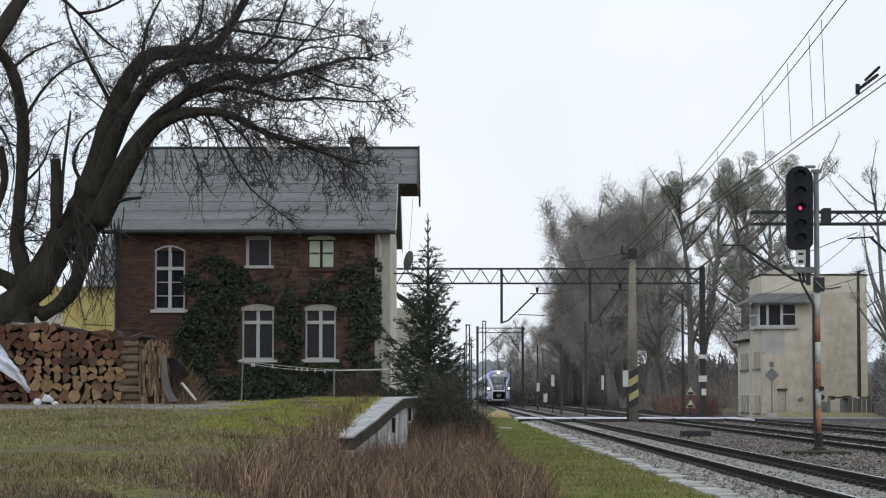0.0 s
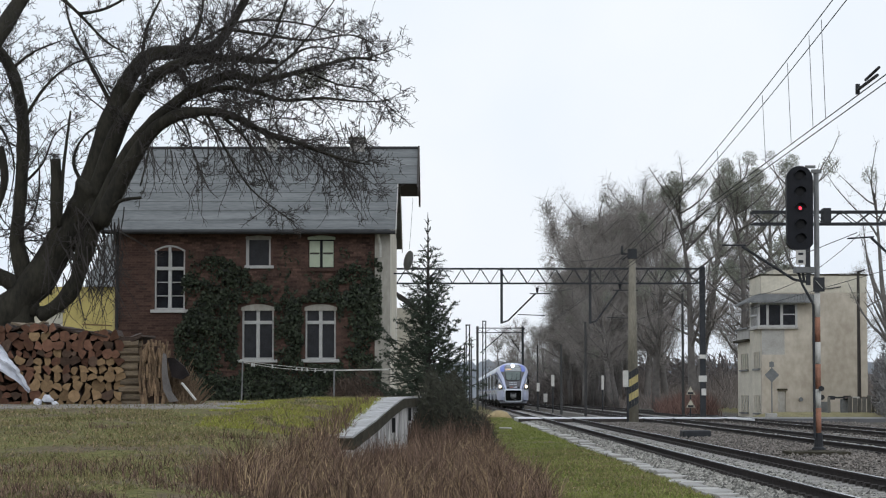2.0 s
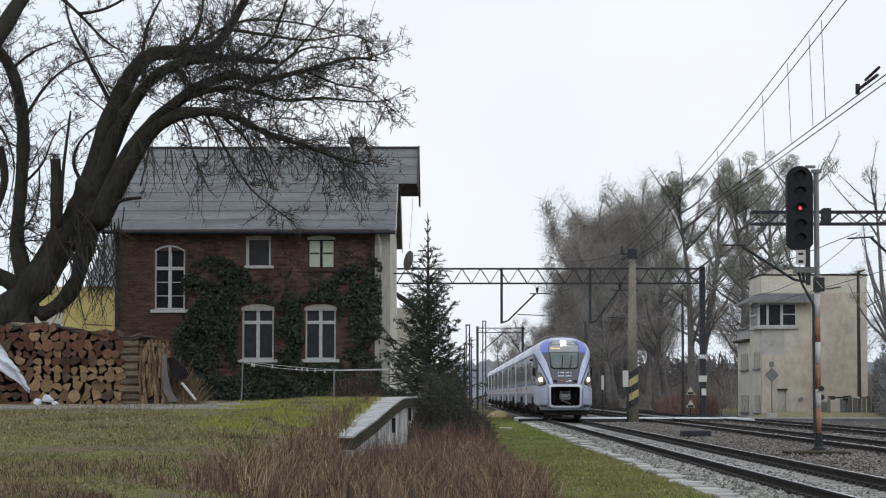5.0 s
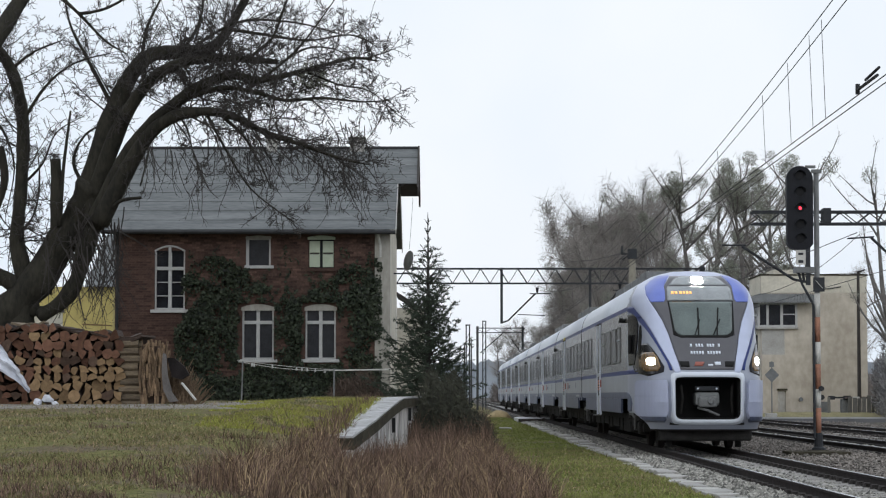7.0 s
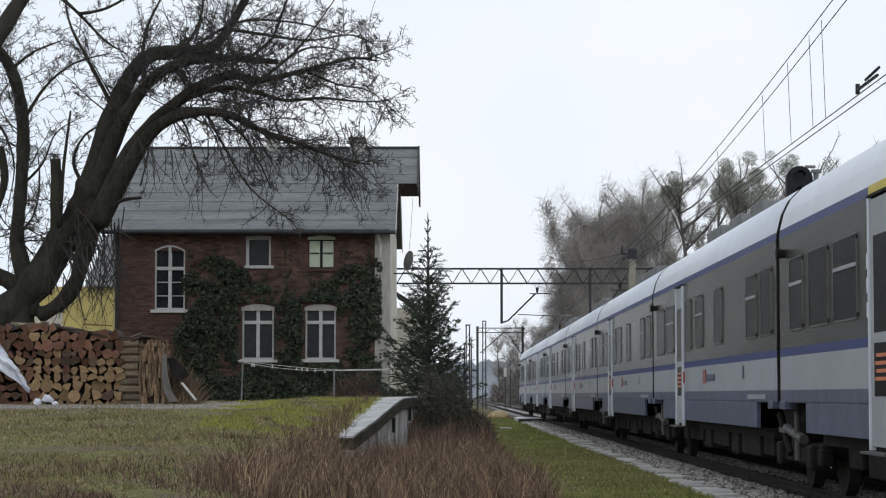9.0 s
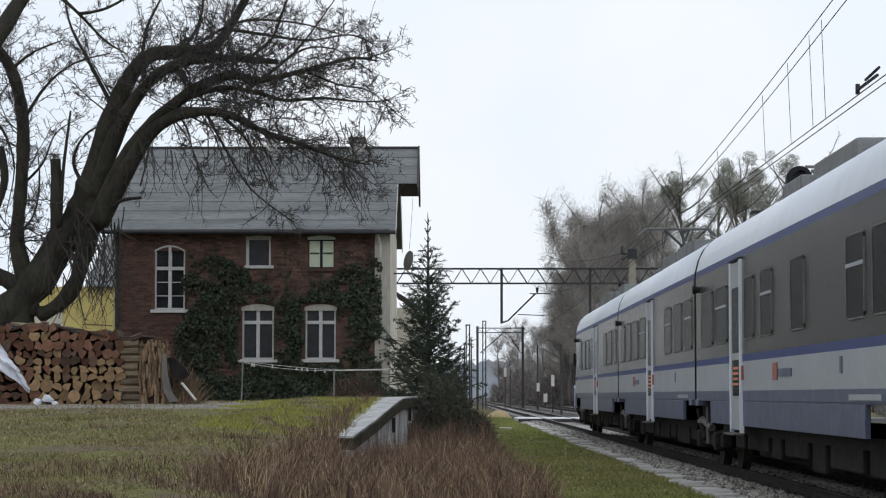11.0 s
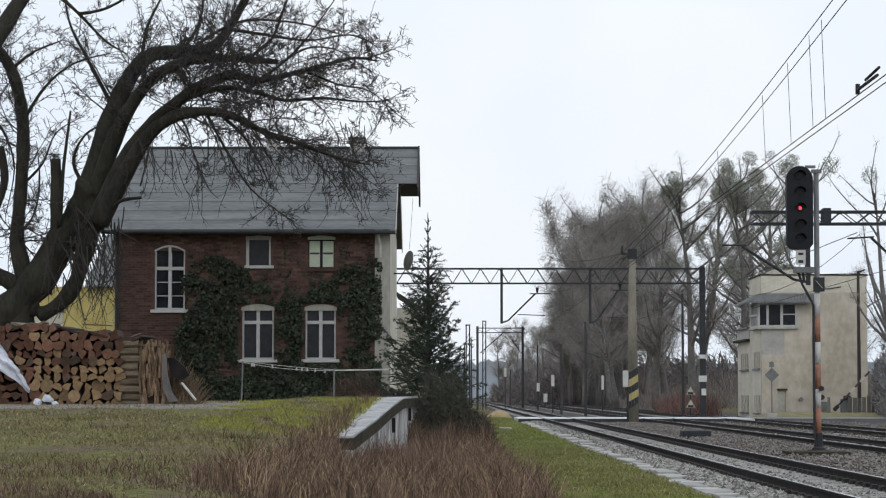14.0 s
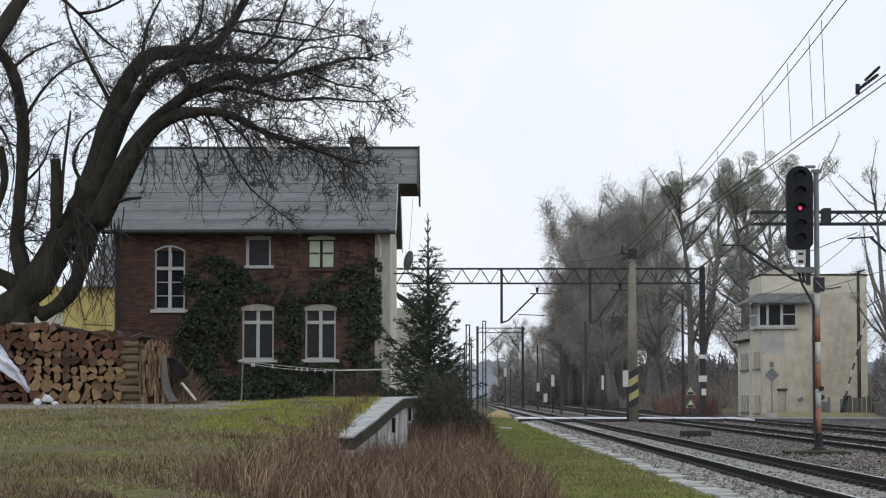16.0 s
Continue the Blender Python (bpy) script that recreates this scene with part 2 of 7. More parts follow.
def track(x, name, near=26.0, pieces=0):
    tr = thing(name, pose(x, 0, 0), "railway track of rusty rails on concrete sleepers in ballast", "railway track", "tracks", "structure")
    for s in (-0.753, 0.753):
        V, F = rail_section(s, -60.0, 520.0)
        r = part("rail", (V, F), [M["rail"], M["rail_top"]], tr)
        r.data.polygons[7].material_index = 1
    bm = bmesh.new()
    add_box(bm, -1.25, 1.25, -0.12, 0.12, -0.33, -0.172, 0.012)
    first = part("sleeper", bm, M["sleeper"], tr)
    first.location.y = near
    V, F = [], []
    for s in (-0.753, 0.753):
        for o in (-0.10, 0.10):
            c = s + o
            tube(V, F, [(c - 0.035, 0, -0.175), (c - 0.03, 0, -0.12), (c + 0.03, 0, -0.12), (c + 0.035, 0, -0.175)], 0.034, 6)
    clips = part("fastener", (V, F), M["clip"], tr, "rusty rail fastener")
    clips.location.y = near
    for k in range(1, pieces):
        for o in (first, clips):
            c = o.copy()
            scene.collection.objects.link(c)
            c.location.y = near + 0.6 * k
    V, F = [], []
    q = [(0, 1, 5, 4), (1, 3, 7, 5), (3, 2, 6, 7), (2, 0, 4, 6), (4, 5, 7, 6)]
    for k in range(pieces, 520):
        y = near + 0.6 * k
        s = len(V)
        V += [(a, y + b, c) for c in (-0.33, -0.185) for b in (-0.12, 0.12) for a in (-1.25, 1.25)]
        F += [tuple(s + i for i in f) for f in q]
    far = part("far_sleepers", (V, F), M["sleeper"], tr)
    tagged(far, kind="stuff")
    return tr


TRACK_1, TRACK_2, TRACK_3 = 5.5, 10.55, 14.7
track(TRACK_1, "track_1", 26.0, 130)
track(TRACK_2, "track_2", 44.0, 90)
track(TRACK_3, "track_3", 60.0, 40)


def stones():
    """The ballast: angular stones, heaped on both shoulders and between the sleepers."""
    rng = np.random.default_rng(3)
    octa = np.array([(1, 0, 0), (-1, 0, 0), (0, 1, 0), (0, -1, 0), (0, 0, 1), (0, 0, -1)], float)
    faces = np.array([(0, 2, 4), (2, 1, 4), (1, 3, 4), (3, 0, 4), (2, 0, 5), (1, 2, 5), (3, 1, 5), (0, 3, 5)])
    zones = [(3.85, 4.64, 26, 60, 15000, -0.215), (3.9, 4.64, 60, 120, 8000, -0.20), (4.82, 6.2, 26, 90, 12000, -0.252), (6.3, 9.7, 34, 110, 21000, -0.17),
             (9.9, 11.2, 44, 110, 5000, -0.2), (11.4, 20.0, 48, 120, 9000, -0.18)]
    for x0, x1, y0, y1, count, z in zones:
        x = rng.uniform(x0, x1, count)
        y = y0 + (y1 - y0) * rng.uniform(0, 1, count) ** 1.35
        r = rng.uniform(0.022, 0.045, count) * (1.15 if x1 < 4.7 else 1.0)
        shape = octa[None] * rng.uniform(0.7, 1.25, (count, 6, 1)) + rng.normal(0, 0.16, (count, 6, 3))
        turn = rng.uniform(0, 2 * np.pi, count)
        cs, sn = np.cos(turn)[:, None], np.sin(turn)[:, None]
        px = shape[:, :, 0] * cs - shape[:, :, 1] * sn
        py = shape[:, :, 0] * sn + shape[:, :, 1] * cs
        pz = shape[:, :, 2] * 0.75
        lift = 0.04 * np.sin((x - x0) / (x1 - x0) * np.pi)
        V = np.stack([x[:, None] + px * r[:, None], y[:, None] + py * r[:, None], (z + lift + rng.uniform(-0.02, 0.05, count))[:, None] + pz * r[:, None]], -1).reshape(-1, 3)
        F = (faces[None] + (np.arange(count) * 6)[:, None, None]).reshape(-1, 3)
        ob = part("ballast_stones", (V.tolist(), F.tolist()), M["bark_brown"] if x0 in (6.3, 11.4) else M["ballast"])
        tagged(ob, "grey crushed stone ballast heaped along the track", "ballast", kind="stuff")


stones()


# ---- overhead line ----
def truss(name, x0, x1, y, z0, z1, label, step=0.85):
    g = thing(name, pose(0, y, 0), label, "gantry", kind="")
    for z in (z0, z1):
        for dy in (-0.3, 0.3):
            part("chord", box(x0, x1, dy - 0.032, dy + 0.032, z - 0.035, z + 0.035), M["steel_dark"], g)
    count = round((x1 - x0) / step)
    for dy in (-0.3, 0.3):
        for k in range(count):
            a, b = x0 + (x1 - x0) * k / count, x0 + (x1 - x0) * (k + 1) / count
            lo, hi = (z0, z1) if k % 2 else (z1, z0)
            part("brace", bar((a, dy, lo), (b, dy, hi), 0.032), M["steel_dark"], g)
    return g


def drop_post(g, x, ztop, zbot, arm_x, arm_z, tip_x, z_lug):
    part("hanger_post", box(x - 0.07, x + 0.07, -0.07, 0.07, zbot, ztop), M["steel_dark"], g)
    part("cantilever_arm", rod([(x, 0, zbot + 0.05), (x + 0.35, 0, zbot + 0.16), (arm_x, 0, arm_z)], 0.045), M["steel_dark"], g)
    part("stay", rod([(arm_x - 0.3, 0, arm_z), (tip_x, 0, arm_z)], 0.03), M["steel_dark"], g)
    part("steady_arm", rod([(x + 0.9, 0, z_lug), (tip_x - 0.3, 0, z_lug - 0.05)], 0.025), M["steel_dark"], g)
    part("insulator", rod([(arm_x + 0.1, 0, arm_z + 0.04), (arm_x + 0.1, 0, arm_z + 0.34)], [0.05, 0.09], 8), M["signal_black"], g)


g1 = truss("overhead_gantry", -3.5, 13.95, 127.0, 7.300, 8.108, "dark steel lattice gantry spanning the railway tracks", 0.52)
drop_post(g1, 2.785, 8.170, 5.096, 4.642, 6.741, 5.478, 5.592)
drop_post(g1, 7.643, 8.170, 5.096, 9.190, 6.927, 10.273, 5.437)
for cx in (-3.3, 13.8):
    part("column", box(cx - 0.15, cx + 0.15, -0.15, 0.15, -0.3, 8.233, 0.02), M["steel_dark"], g1)
part("plate", box(13.6, 13.95, -0.24, -0.21, 3.175, 3.392), M["mast_white"], g1)
part("plate", box(13.55, 14.0, -0.24, -0.21, 1.907, 2.247), M["mast_white"], g1)
part("plate", box(13.7, 13.95, -0.24, -0.21, 1.165, 1.536), M["mast_white"], g1)

g2 = truss("overhead_gantry", 10.8, 21.0, 83.0, 7.321, 7.749, "dark steel lattice gantry reaching over the far tracks", 0.55)
part("column", box(20.8, 21.2, -0.2, 0.2, -0.3, 7.872), M["steel_dark"], g2)
part("hanger_post", box(12.75, 12.9, -0.07, 0.07, 5.124, 7.749), M["steel_dark"], g2)
part("cantilever_arm", rod([(12.75, 0, 5.24), (12.3, 0, 5.33), (10.45, 0, 6.52)], 0.05), M["steel_dark"], g2)
part("stay", rod([(10.6, 0, 6.56), (9.75, 0, 6.56)], 0.03), M["steel_dark"], g2)
part("cantilever_arm", rod([(16.6, 0, 5.4), (15.1, 0, 6.83)], 0.05), M["steel_dark"], g2)
part("stay", rod([(15.2, 0, 6.86), (14.25, 0, 6.8)], 0.03), M["steel_dark"], g2)
part("clamp", box(13.35, 13.62, -0.35, 0.35, 7.362, 7.872), M["steel_dark"], g2)


M["pole_grey"] = material("mossy_pole_concrete", (0.12, 0.11, 0.085), 0.9, second=(0.24, 0.22, 0.175), scale=1.5, fine=14, stretch=(1, 1, 0.3))


def pole(x, y, top):
    p = thing("overhead_line_pole", pose(x, y, 0), "weathered concrete overhead line pole with yellow and black stripes", "pole")
    part("shaft", rod([(0, 0, -0.3), (0, 0, top - 0.5)], [0.30, 0.17], 12), M["pole_grey"], p, smooth=True)
    part("cap", box(-0.22, 0.22, -0.2, 0.2, top - 0.5, top), M["steel_dark"], p)
    part("bracket", bar((-0.55, 0, top - 0.25), (0.2, 0, top - 0.25), 0.08), M["steel_dark"], p)
    part("bracket", bar((-0.5, 0, top - 0.55), (0.1, 0, top - 0.1), 0.06), M["steel_dark"], p)
    part("insulator", rod([(-0.5, 0, top - 0.2), (-0.5, 0, top + 0.15)], [0.07, 0.05]), M["steel_dark"], p)
    # slanted warning bands wrapped round the shaft
    for k in range(5):
        z = 0.62 + 0.36 * k
        V, F = [], []
        n = 12
        for j in range(2):
            for i in range(n):
                a = 2 * math.pi * i / n
                zz = z + j * 0.36 + 0.17 * math.cos(a)
                r = 0.30 - 0.13 * (zz + 0.3) / (top - 0.2) + 0.008
                V.append((r * math.cos(a), r * math.sin(a), zz))
        F = [(i, (i + 1) % n, n + (i + 1) % n, n + i) for i in range(n)]
        part("stripe", (V, F), M["yellow_paint"] if k % 2 else M["steel_dark"], p, smooth=True)
    return p


pole(9.022, 115.0, 8.441)


def wires():
    def wire(name, pts, r, label):
        V, F = [], []
        tube(V, F, pts, r, 5)
        tagged(part(name, (V, F), M["steel_dark"]), label, "overhead wire", "overhead wires")

    sag = lambda y: 5.74 + 0.000513 * (y - 80) ** 2
    for dx in (0.0, 0.2):
        wire("messenger_wire", [(5.5 + dx, y, sag(y)) for y in range(20, 131, 4)], 0.0078, "dark sagging messenger wire over the near track")
    for dx in (0.1, 0.24):
        wire("contact_wire", [(5.5 + dx, y, 5.31) for y in range(10, 131, 10)], 0.0085, "dark contact wire over the near track")
    for y in (34.4, 35.6, 37.9, 41, 48, 56, 66, 76, 86, 96, 106, 116):
        wire("dropper", [(5.55, y, sag(y)), (5.6, y, 5.31)], 0.005, "thin dropper wire between messenger and contact wire")
    ins = thing("section_insulator", pose(5.62, 0, 5.40), "dark insulator fitted in the contact wire", "insulator")
    part("body", rod([(0, 30.3, 0), (0.0, 31.8, 0.0)], 0.022), M["steel_dark"], ins)
    part("runner", rod([(0.06, 30.5, 0.13), (0.06, 31.5, 0.10)], 0.02), M["steel_dark"], ins)
    part("clamp", box(-0.025, 0.025, 31.75, 31.82, -0.06, 0.08), M["steel_dark"], ins)
    for x, s in ((TRACK_2, 5.4), (TRACK_3, 5.4)):
        wire("contact_wire", [(x, y, s) for y in range(60, 200, 10)], 0.012, "dark contact wire over a far track")
        wire("messenger_wire", [(x, y, 5.9 + 0.0022 * (y - 105) ** 2) for y in range(83, 128, 4)], 0.012, "dark sagging messenger wire over a far track")

    # guy and feeder wires at the striped pole, and the dish's cable
    wire("feeder_wire", [(8.64, 115.00, 8.27), (8.67, 128.00, 8.82), (8.58, 142.00, 9.44), (8.30, 160.00, 10.41)], 0.014, "thin dark feeder wire leaving the pole")
    wire("feeder_wire", [(8.64, 115.00, 8.27), (6.72, 105.00, 4.75), (5.79, 98.00, 3.56)], 0.006, "thin dark guy wire at the pole")
    wire("feeder_wire", [(13.82, 127.00, 7.98), (17.17, 132.00, 8.57), (21.65, 138.00, 8.37), (23.85, 135.00, 8.27)], 0.012, "thin dark cable to the tower")
    wire("antenna_cable", [(-1.30, 79.00, 7.94), (-1.38, 79.50, 6.81), (-1.45, 80.00, 6.16)], 0.006, "thin cable hanging from the roof to the dish")


wires()


# ---- the brick house ----
HY = 75.0
HX0, HX1, HG = -10.899, -1.974, 0.9
EAVE, RIDGE = 6.548, 9.694


def wall_with_openings(x0, x1, z0, z1, holes, y0, y1):
    """A wall along x, cut through by rectangular openings (x0, x1, z0, z1)."""
    bm = bmesh.new()
    xs = sorted({x0, x1, *[h[0] for h in holes], *[h[1] for h in holes]})
    zs = sorted({z0, z1, *[h[2] for h in holes], *[h[3] for h in holes]})
    for a, b in zip(xs, xs[1:]):
        for c, d in zip(zs, zs[1:]):
            if not any(h[0] <= a and b <= h[1] and h[2] <= c and d <= h[3] for h in holes):
                add_box(bm, a, b, y0, y1, c, d)
    bmesh.ops.remove_doubles(bm, verts=bm.verts, dist=1e-4)
    return bm


def window_head(w, x0, x1, z1, arch, mat, drop=0.13):
    """A shallow arched panel over a window's casement."""
    V, n = [], 14
    for y in (-0.012, 0.05):
        for lift in (1, 0):
            for i in range(n + 1):
                u = -1 + 2 * i / n
                x = (x0 + x1) / 2 + u * (x1 - x0 + 0.06) / 2
                V.append((x, y, z1 - 0.02 + arch * (1 - u * u) if lift else z1 - drop))
    m, F = n + 1, []
    for i in range(n):
        F.append((m + i, m + i + 1, i + 1, i))
        F.append((i, i + 1, 2 * m + i + 1, 2 * m + i))
    part("window_head", (V, F), M[mat], w)


def cross_window(house, x0, x1, z0, z1, arch, bars, label):
    """White casement: frame, mullion, transom, panes set back, sill and arched head."""
    w = part("window", box(x0 + 0.02, x1 - 0.02, 0.16, 0.18, z0, z1), M["window_dark"], house, label)
    t = 0.055
    for a, b in ((x0, x0 + t), (x1 - t, x1)):
        part("window_frame", box(a, b, 0.06, 0.16, z0, z1, 0.008), M["white_paint"], w)
    part("window_frame", box(x0 + t, x1 - t, 0.06, 0.16, z0, z0 + t, 0.008), M["white_paint"], w)
    if not bars:
        part("window_frame", box(x0 + t, x1 - t, 0.06, 0.16, z1 - t, z1, 0.008), M["white_paint"], w)
    xm, zt = (x0 + x1) / 2, z0 + (z1 - z0) * 0.70
    part("mullion", box(xm - 0.055, xm + 0.055, 0.05, 0.155, z0 + t, z1 - t, 0.008), M["white_paint"], w)
    part("transom", box(x0 + t, x1 - t, 0.045, 0.15, zt - 0.055, zt + 0.055, 0.008), M["white_paint"], w)
    for k in range(bars):
        z = z0 + (zt - z0) * (k + 1) / (bars + 1)
        for a, b in ((x0 + t, xm - 0.055), (xm + 0.055, x1 - t)):
            part("glazing_bar", box(a, b, 0.10, 0.15, z - 0.014, z + 0.014), M["white_paint"], w)
    part("window_sill", box(x0 - 0.12, x1 + 0.12, -0.10, 0.10, z0 - 0.11, z0 - 0.004, 0.012), M["white_paint"], w)
    if bars:
        # round-headed: glass and a thin curved frame above the casement
        n, xc, hw = 16, (x0 + x1) / 2, (x1 - x0) / 2
        curve = [(xc - hw + 2 * hw * i / n, z1 - 0.02 + 0.17 * (1 - (2 * i / n - 1) ** 2)) for i in range(n + 1)]
        V = [(a, 0.02, b) for a, b in curve] + [(a, 0.02, z1 - 0.03) for a, b in curve]
        part("arch_pane", (V, [(n + 1 + i, n + 2 + i, i + 1, i) for i in range(n)]), M["window_dark"], w)
        part("arch_frame", rod([(a, -0.005, b) for a, b in curve], 0.03), M["white_paint"], w)
        part("mullion", box(xm - 0.045, xm + 0.045, -0.02, 0.015, z1 - 0.10, z1 + 0.13), M["white_paint"], w)
    elif arch:
        window_head(w, x0, x1, z1, arch, "plaster")
    return w


def house():
    h = thing("brick_house", pose(0, HY, 0), "old red-brick two-storey house with ivy and a grey roof", "house")
    D = 9.2
    wins = [(-9.619, -8.631, 3.957, 5.866), (-6.765, -5.741, 2.346, 4.049),
            (-4.717, -3.729, 2.346, 4.049), (-6.655, -5.851, 5.388, 6.344),
            (-4.625, -3.784, 5.315, 6.344)]
    xb = -2.468
    part("front_wall", wall_with_openings(HX0, xb, HG - 0.6, EAVE + 0.1, wins, 0, 0.4), M["brick"], h)
    part("corner_pilaster", box(xb, HX1, -0.06, 0.4, HG - 0.6, EAVE + 0.1, 0.01), M["plaster"], h, "pale plastered corner pilaster")
    part("side_wall", box(HX1 - 0.4, HX1, 0.4, D, HG - 0.6, EAVE + 0.3), M["render_pale"], h, "pale plastered side wall")
    part("side_wall", box(HX0, HX0 + 0.4, 0.4, D, HG - 0.6, EAVE + 0.3), M["brick"], h)
    part("back_wall", box(HX0 + 0.4, HX1 - 0.4, D - 0.4, D, HG - 0.6, EAVE + 0.3), M["brick"], h)
    for x in (HX0 + 0.02, HX1 - 0.38):
        V = [(a, y, z) for a in (x, x + 0.36) for y, z in ((0.1, EAVE + 0.3), (D - 0.1, EAVE + 0.3), (D / 2, RIDGE - 0.25))]
        part("gable", (V, [(0, 2, 1), (3, 4, 5), (0, 1, 4, 3), (1, 2, 5, 4), (2, 0, 3, 5)]), M["render_pale"] if x > -5 else M["brick"], h)
    cross_window(h, *wins[0], 0.12, 2, "white arched casement window")
    cross_window(h, *wins[1], 0.10, 0, "white casement window framed by ivy")
    cross_window(h, *wins[2], 0.10, 0, "white casement window framed by ivy")
    a = wins[3]
    w = part("attic_window", box(a[0] + 0.02, a[1] - 0.02, 0.14, 0.17, a[2], a[3]), M["window_dark"], h, "small dark attic window")
    for q in ((a[0], a[0] + 0.09), (a[1] - 0.06, a[1])):
        part("window_frame", box(*q, 0.05, 0.16, a[2], a[3]), M["white_paint"], w)
    part("window_frame", box(a[0], a[1], 0.05, 0.16, a[3] - 0.12, a[3] - 0.003), M["plaster"], w)
    part("window_sill", box(a[0] - 0.04, a[1] + 0.1, -0.08, 0.1, a[2] - 0.1, a[2] - 0.004), M["white_paint"], w)
    window_head(w, a[0], a[1], a[3] - 0.02, 0.06, "plaster", 0.06)
    a = wins[4]
    w = part("attic_window", box(a[0] + 0.02, a[1] - 0.02, 0.16, 0.18, a[2], a[3]), M["window_dark"], h, "small attic window with pale green shutters")
    xm = (a[0] + a[1]) / 2
    for q in ((a[0] + 0.03, xm - 0.05), (xm + 0.04, a[1] - 0.03)):
        s = part("shutter", box(*q, 0.03, 0.07, a[2] + 0.02, a[3] - 0.16, 0.006), M["green_paint"], w, "pale green wooden shutter")
        part("shutter_rail", box(q[0] + 0.02, q[1] - 0.02, 0.02, 0.03, (a[2] + a[3]) / 2 - 0.08, (a[2] + a[3]) / 2 - 0.02), M["dark_wood"], w)
    part("window_sill", box(a[0] - 0.06, a[1] + 0.06, -0.08, 0.1, a[2] - 0.12, a[2] - 0.004), M["brick"], w)
    window_head(w, a[0], a[1], a[3] - 0.02, 0.06, "green_paint", 0.10)
    # roof: two slopes of overlapping sheets, widened under the ridge by the gable hood
    RX0, RX1, over = -11.302, -1.791, 0.45
    ym = D / 2
    slope = (RIDGE - EAVE) / (ym + over)
    hood, zb = -1.078, 8.353
    yb = -over + (zb - EAVE) / slope
    roof = part("roof", box(RX0 + 0.3, RX1 - 0.3, ym - 0.1, ym + 0.1, RIDGE - 0.3, RIDGE - 0.16), M["dark_wood"], h, "grey sheet roof in overlapping courses")
    rows = 9
    for side in (0, 1):
        for k in range(rows):
            y0, y1 = -over + (ym + over) * k / rows, -over + (ym + over) * (k + 1) / rows
            z0, z1 = EAVE + slope * (y0 + over), EAVE + slope * (y1 + over)
            x1 = hood if y0 > yb - 0.2 else RX1
            V = []
            for yy, zz in ((y0 - 0.06, z0 - 0.018), (y1, z1)):
                Y = yy if side == 0 else D - yy
                V += [(RX0, Y, zz), (x1, Y, zz), (RX0, Y, zz - 0.014), (x1, Y, zz - 0.014)]
            part("roof_course", (V, [(0, 1, 5, 4), (2, 6, 7, 3), (0, 2, 3, 1), (1, 3, 7, 5), (0, 4, 6, 2)]), M["roof"], roof)
    part("ridge_cap", rod([(RX0, ym, RIDGE), (hood, ym, RIDGE)], 0.07), M["zinc"], roof)
    for side in (0, 1):
        f = lambda y: y if side == 0 else D - y
        part("verge_board", bar((hood - 0.03, f(yb - 0.30), zb - 0.36), (hood - 0.03, f(ym), RIDGE - 0.06), 0.06, 0.34), M["dark_wood"], roof)
        part("hood_soffit", bar(((RX1 + hood) / 2, f(yb), zb - 0.12), ((RX1 + hood) / 2, f(ym), RIDGE - 0.16), hood - RX1 - 0.04, 0.05), M["dark_wood"], roof)
        part("verge_board", bar((RX1 + 0.012, f(-over), EAVE - 0.1), (RX1 + 0.012, f(yb), zb - 0.1), 0.03, 0.14), M["mast_white"], roof)
    part("fascia", box(RX0 + 0.05, RX1 - 0.02, -over + 0.02, -over + 0.08, EAVE - 0.16, EAVE - 0.045), M["dark_wood"], roof)
    part("soffit", box(HX0, HX1, -over + 0.09, -0.07, EAVE - 0.14, EAVE - 0.09), M["dark_wood"], roof)
    part("gutter", rod([(RX0, -over - 0.08, EAVE - 0.10), (RX1, -over - 0.08, EAVE - 0.12)], 0.065), M["zinc"], h, "dark metal gutter")
    part("downpipe", rod([(xb + 0.1, -over, EAVE - 0.12), (xb + 0.18, -0.16, EAVE - 0.5), (xb + 0.18, -0.14, EAVE - 0.9)], 0.04), M["mast_white"], h)
    part("downpipe", rod([(HX0 + 0.1, -over, EAVE - 0.12), (HX0 + 0.08, -0.08, EAVE - 0.5), (HX0 + 0.08, -0.08, HG)], 0.05), M["zinc"], h)
    for px, top, wd in ((632, 243, 26), (480, 243, 18)):
        x = (px - 798) * 79.6 / 4095
        w = wd * 79.6 / 4095 / 2
        z = 1.196 + (699 - top) * 79.6 / 4095
        c = part("chimney", box(x - w, x + w, ym - 0.25, ym + 0.25, RIDGE - 0.5, z - 0.06, 0.01), M["concrete"], roof, "weathered plastered chimney")
        part("chimney_cap", box(x - w - 0.04, x + w + 0.04, ym - 0.3, ym + 0.3, z - 0.06, z, 0.01), M["dark_concrete"], c)
    # satellite dish on the side wall
    dish = thing("satellite_dish", pose(-1.365, 80.0, 5.805, 0, 0, 0), "grey satellite dish on a wall bracket", "satellite dish")
    bm = bmesh.new()
    bmesh.ops.create_uvsphere(bm, u_segments=20, v_segments=10, radius=0.42)
    bmesh.ops.delete(bm, geom=[v for v in bm.verts if v.co.z > -0.2], context="VERTS")
    bmesh.ops.transform(bm, matrix=pose(0, 0, 0, 0, 100, 30) @ Matrix.Diagonal((1.05, 1.0, 0.5, 1)), verts=bm.verts)
    part("reflector", bm, M["steel_grey"], dish, smooth=True)
    part("bracket", rod([(0.05, 0, -0.1), (0, 0, -0.42), (-0.62, 0, -0.42)], 0.025), M["steel_dark"], dish)
    part("feed_arm", rod([(0, 0, -0.35), (0.3, -0.2, -0.15)], 0.015), M["steel_dark"], dish)


house()


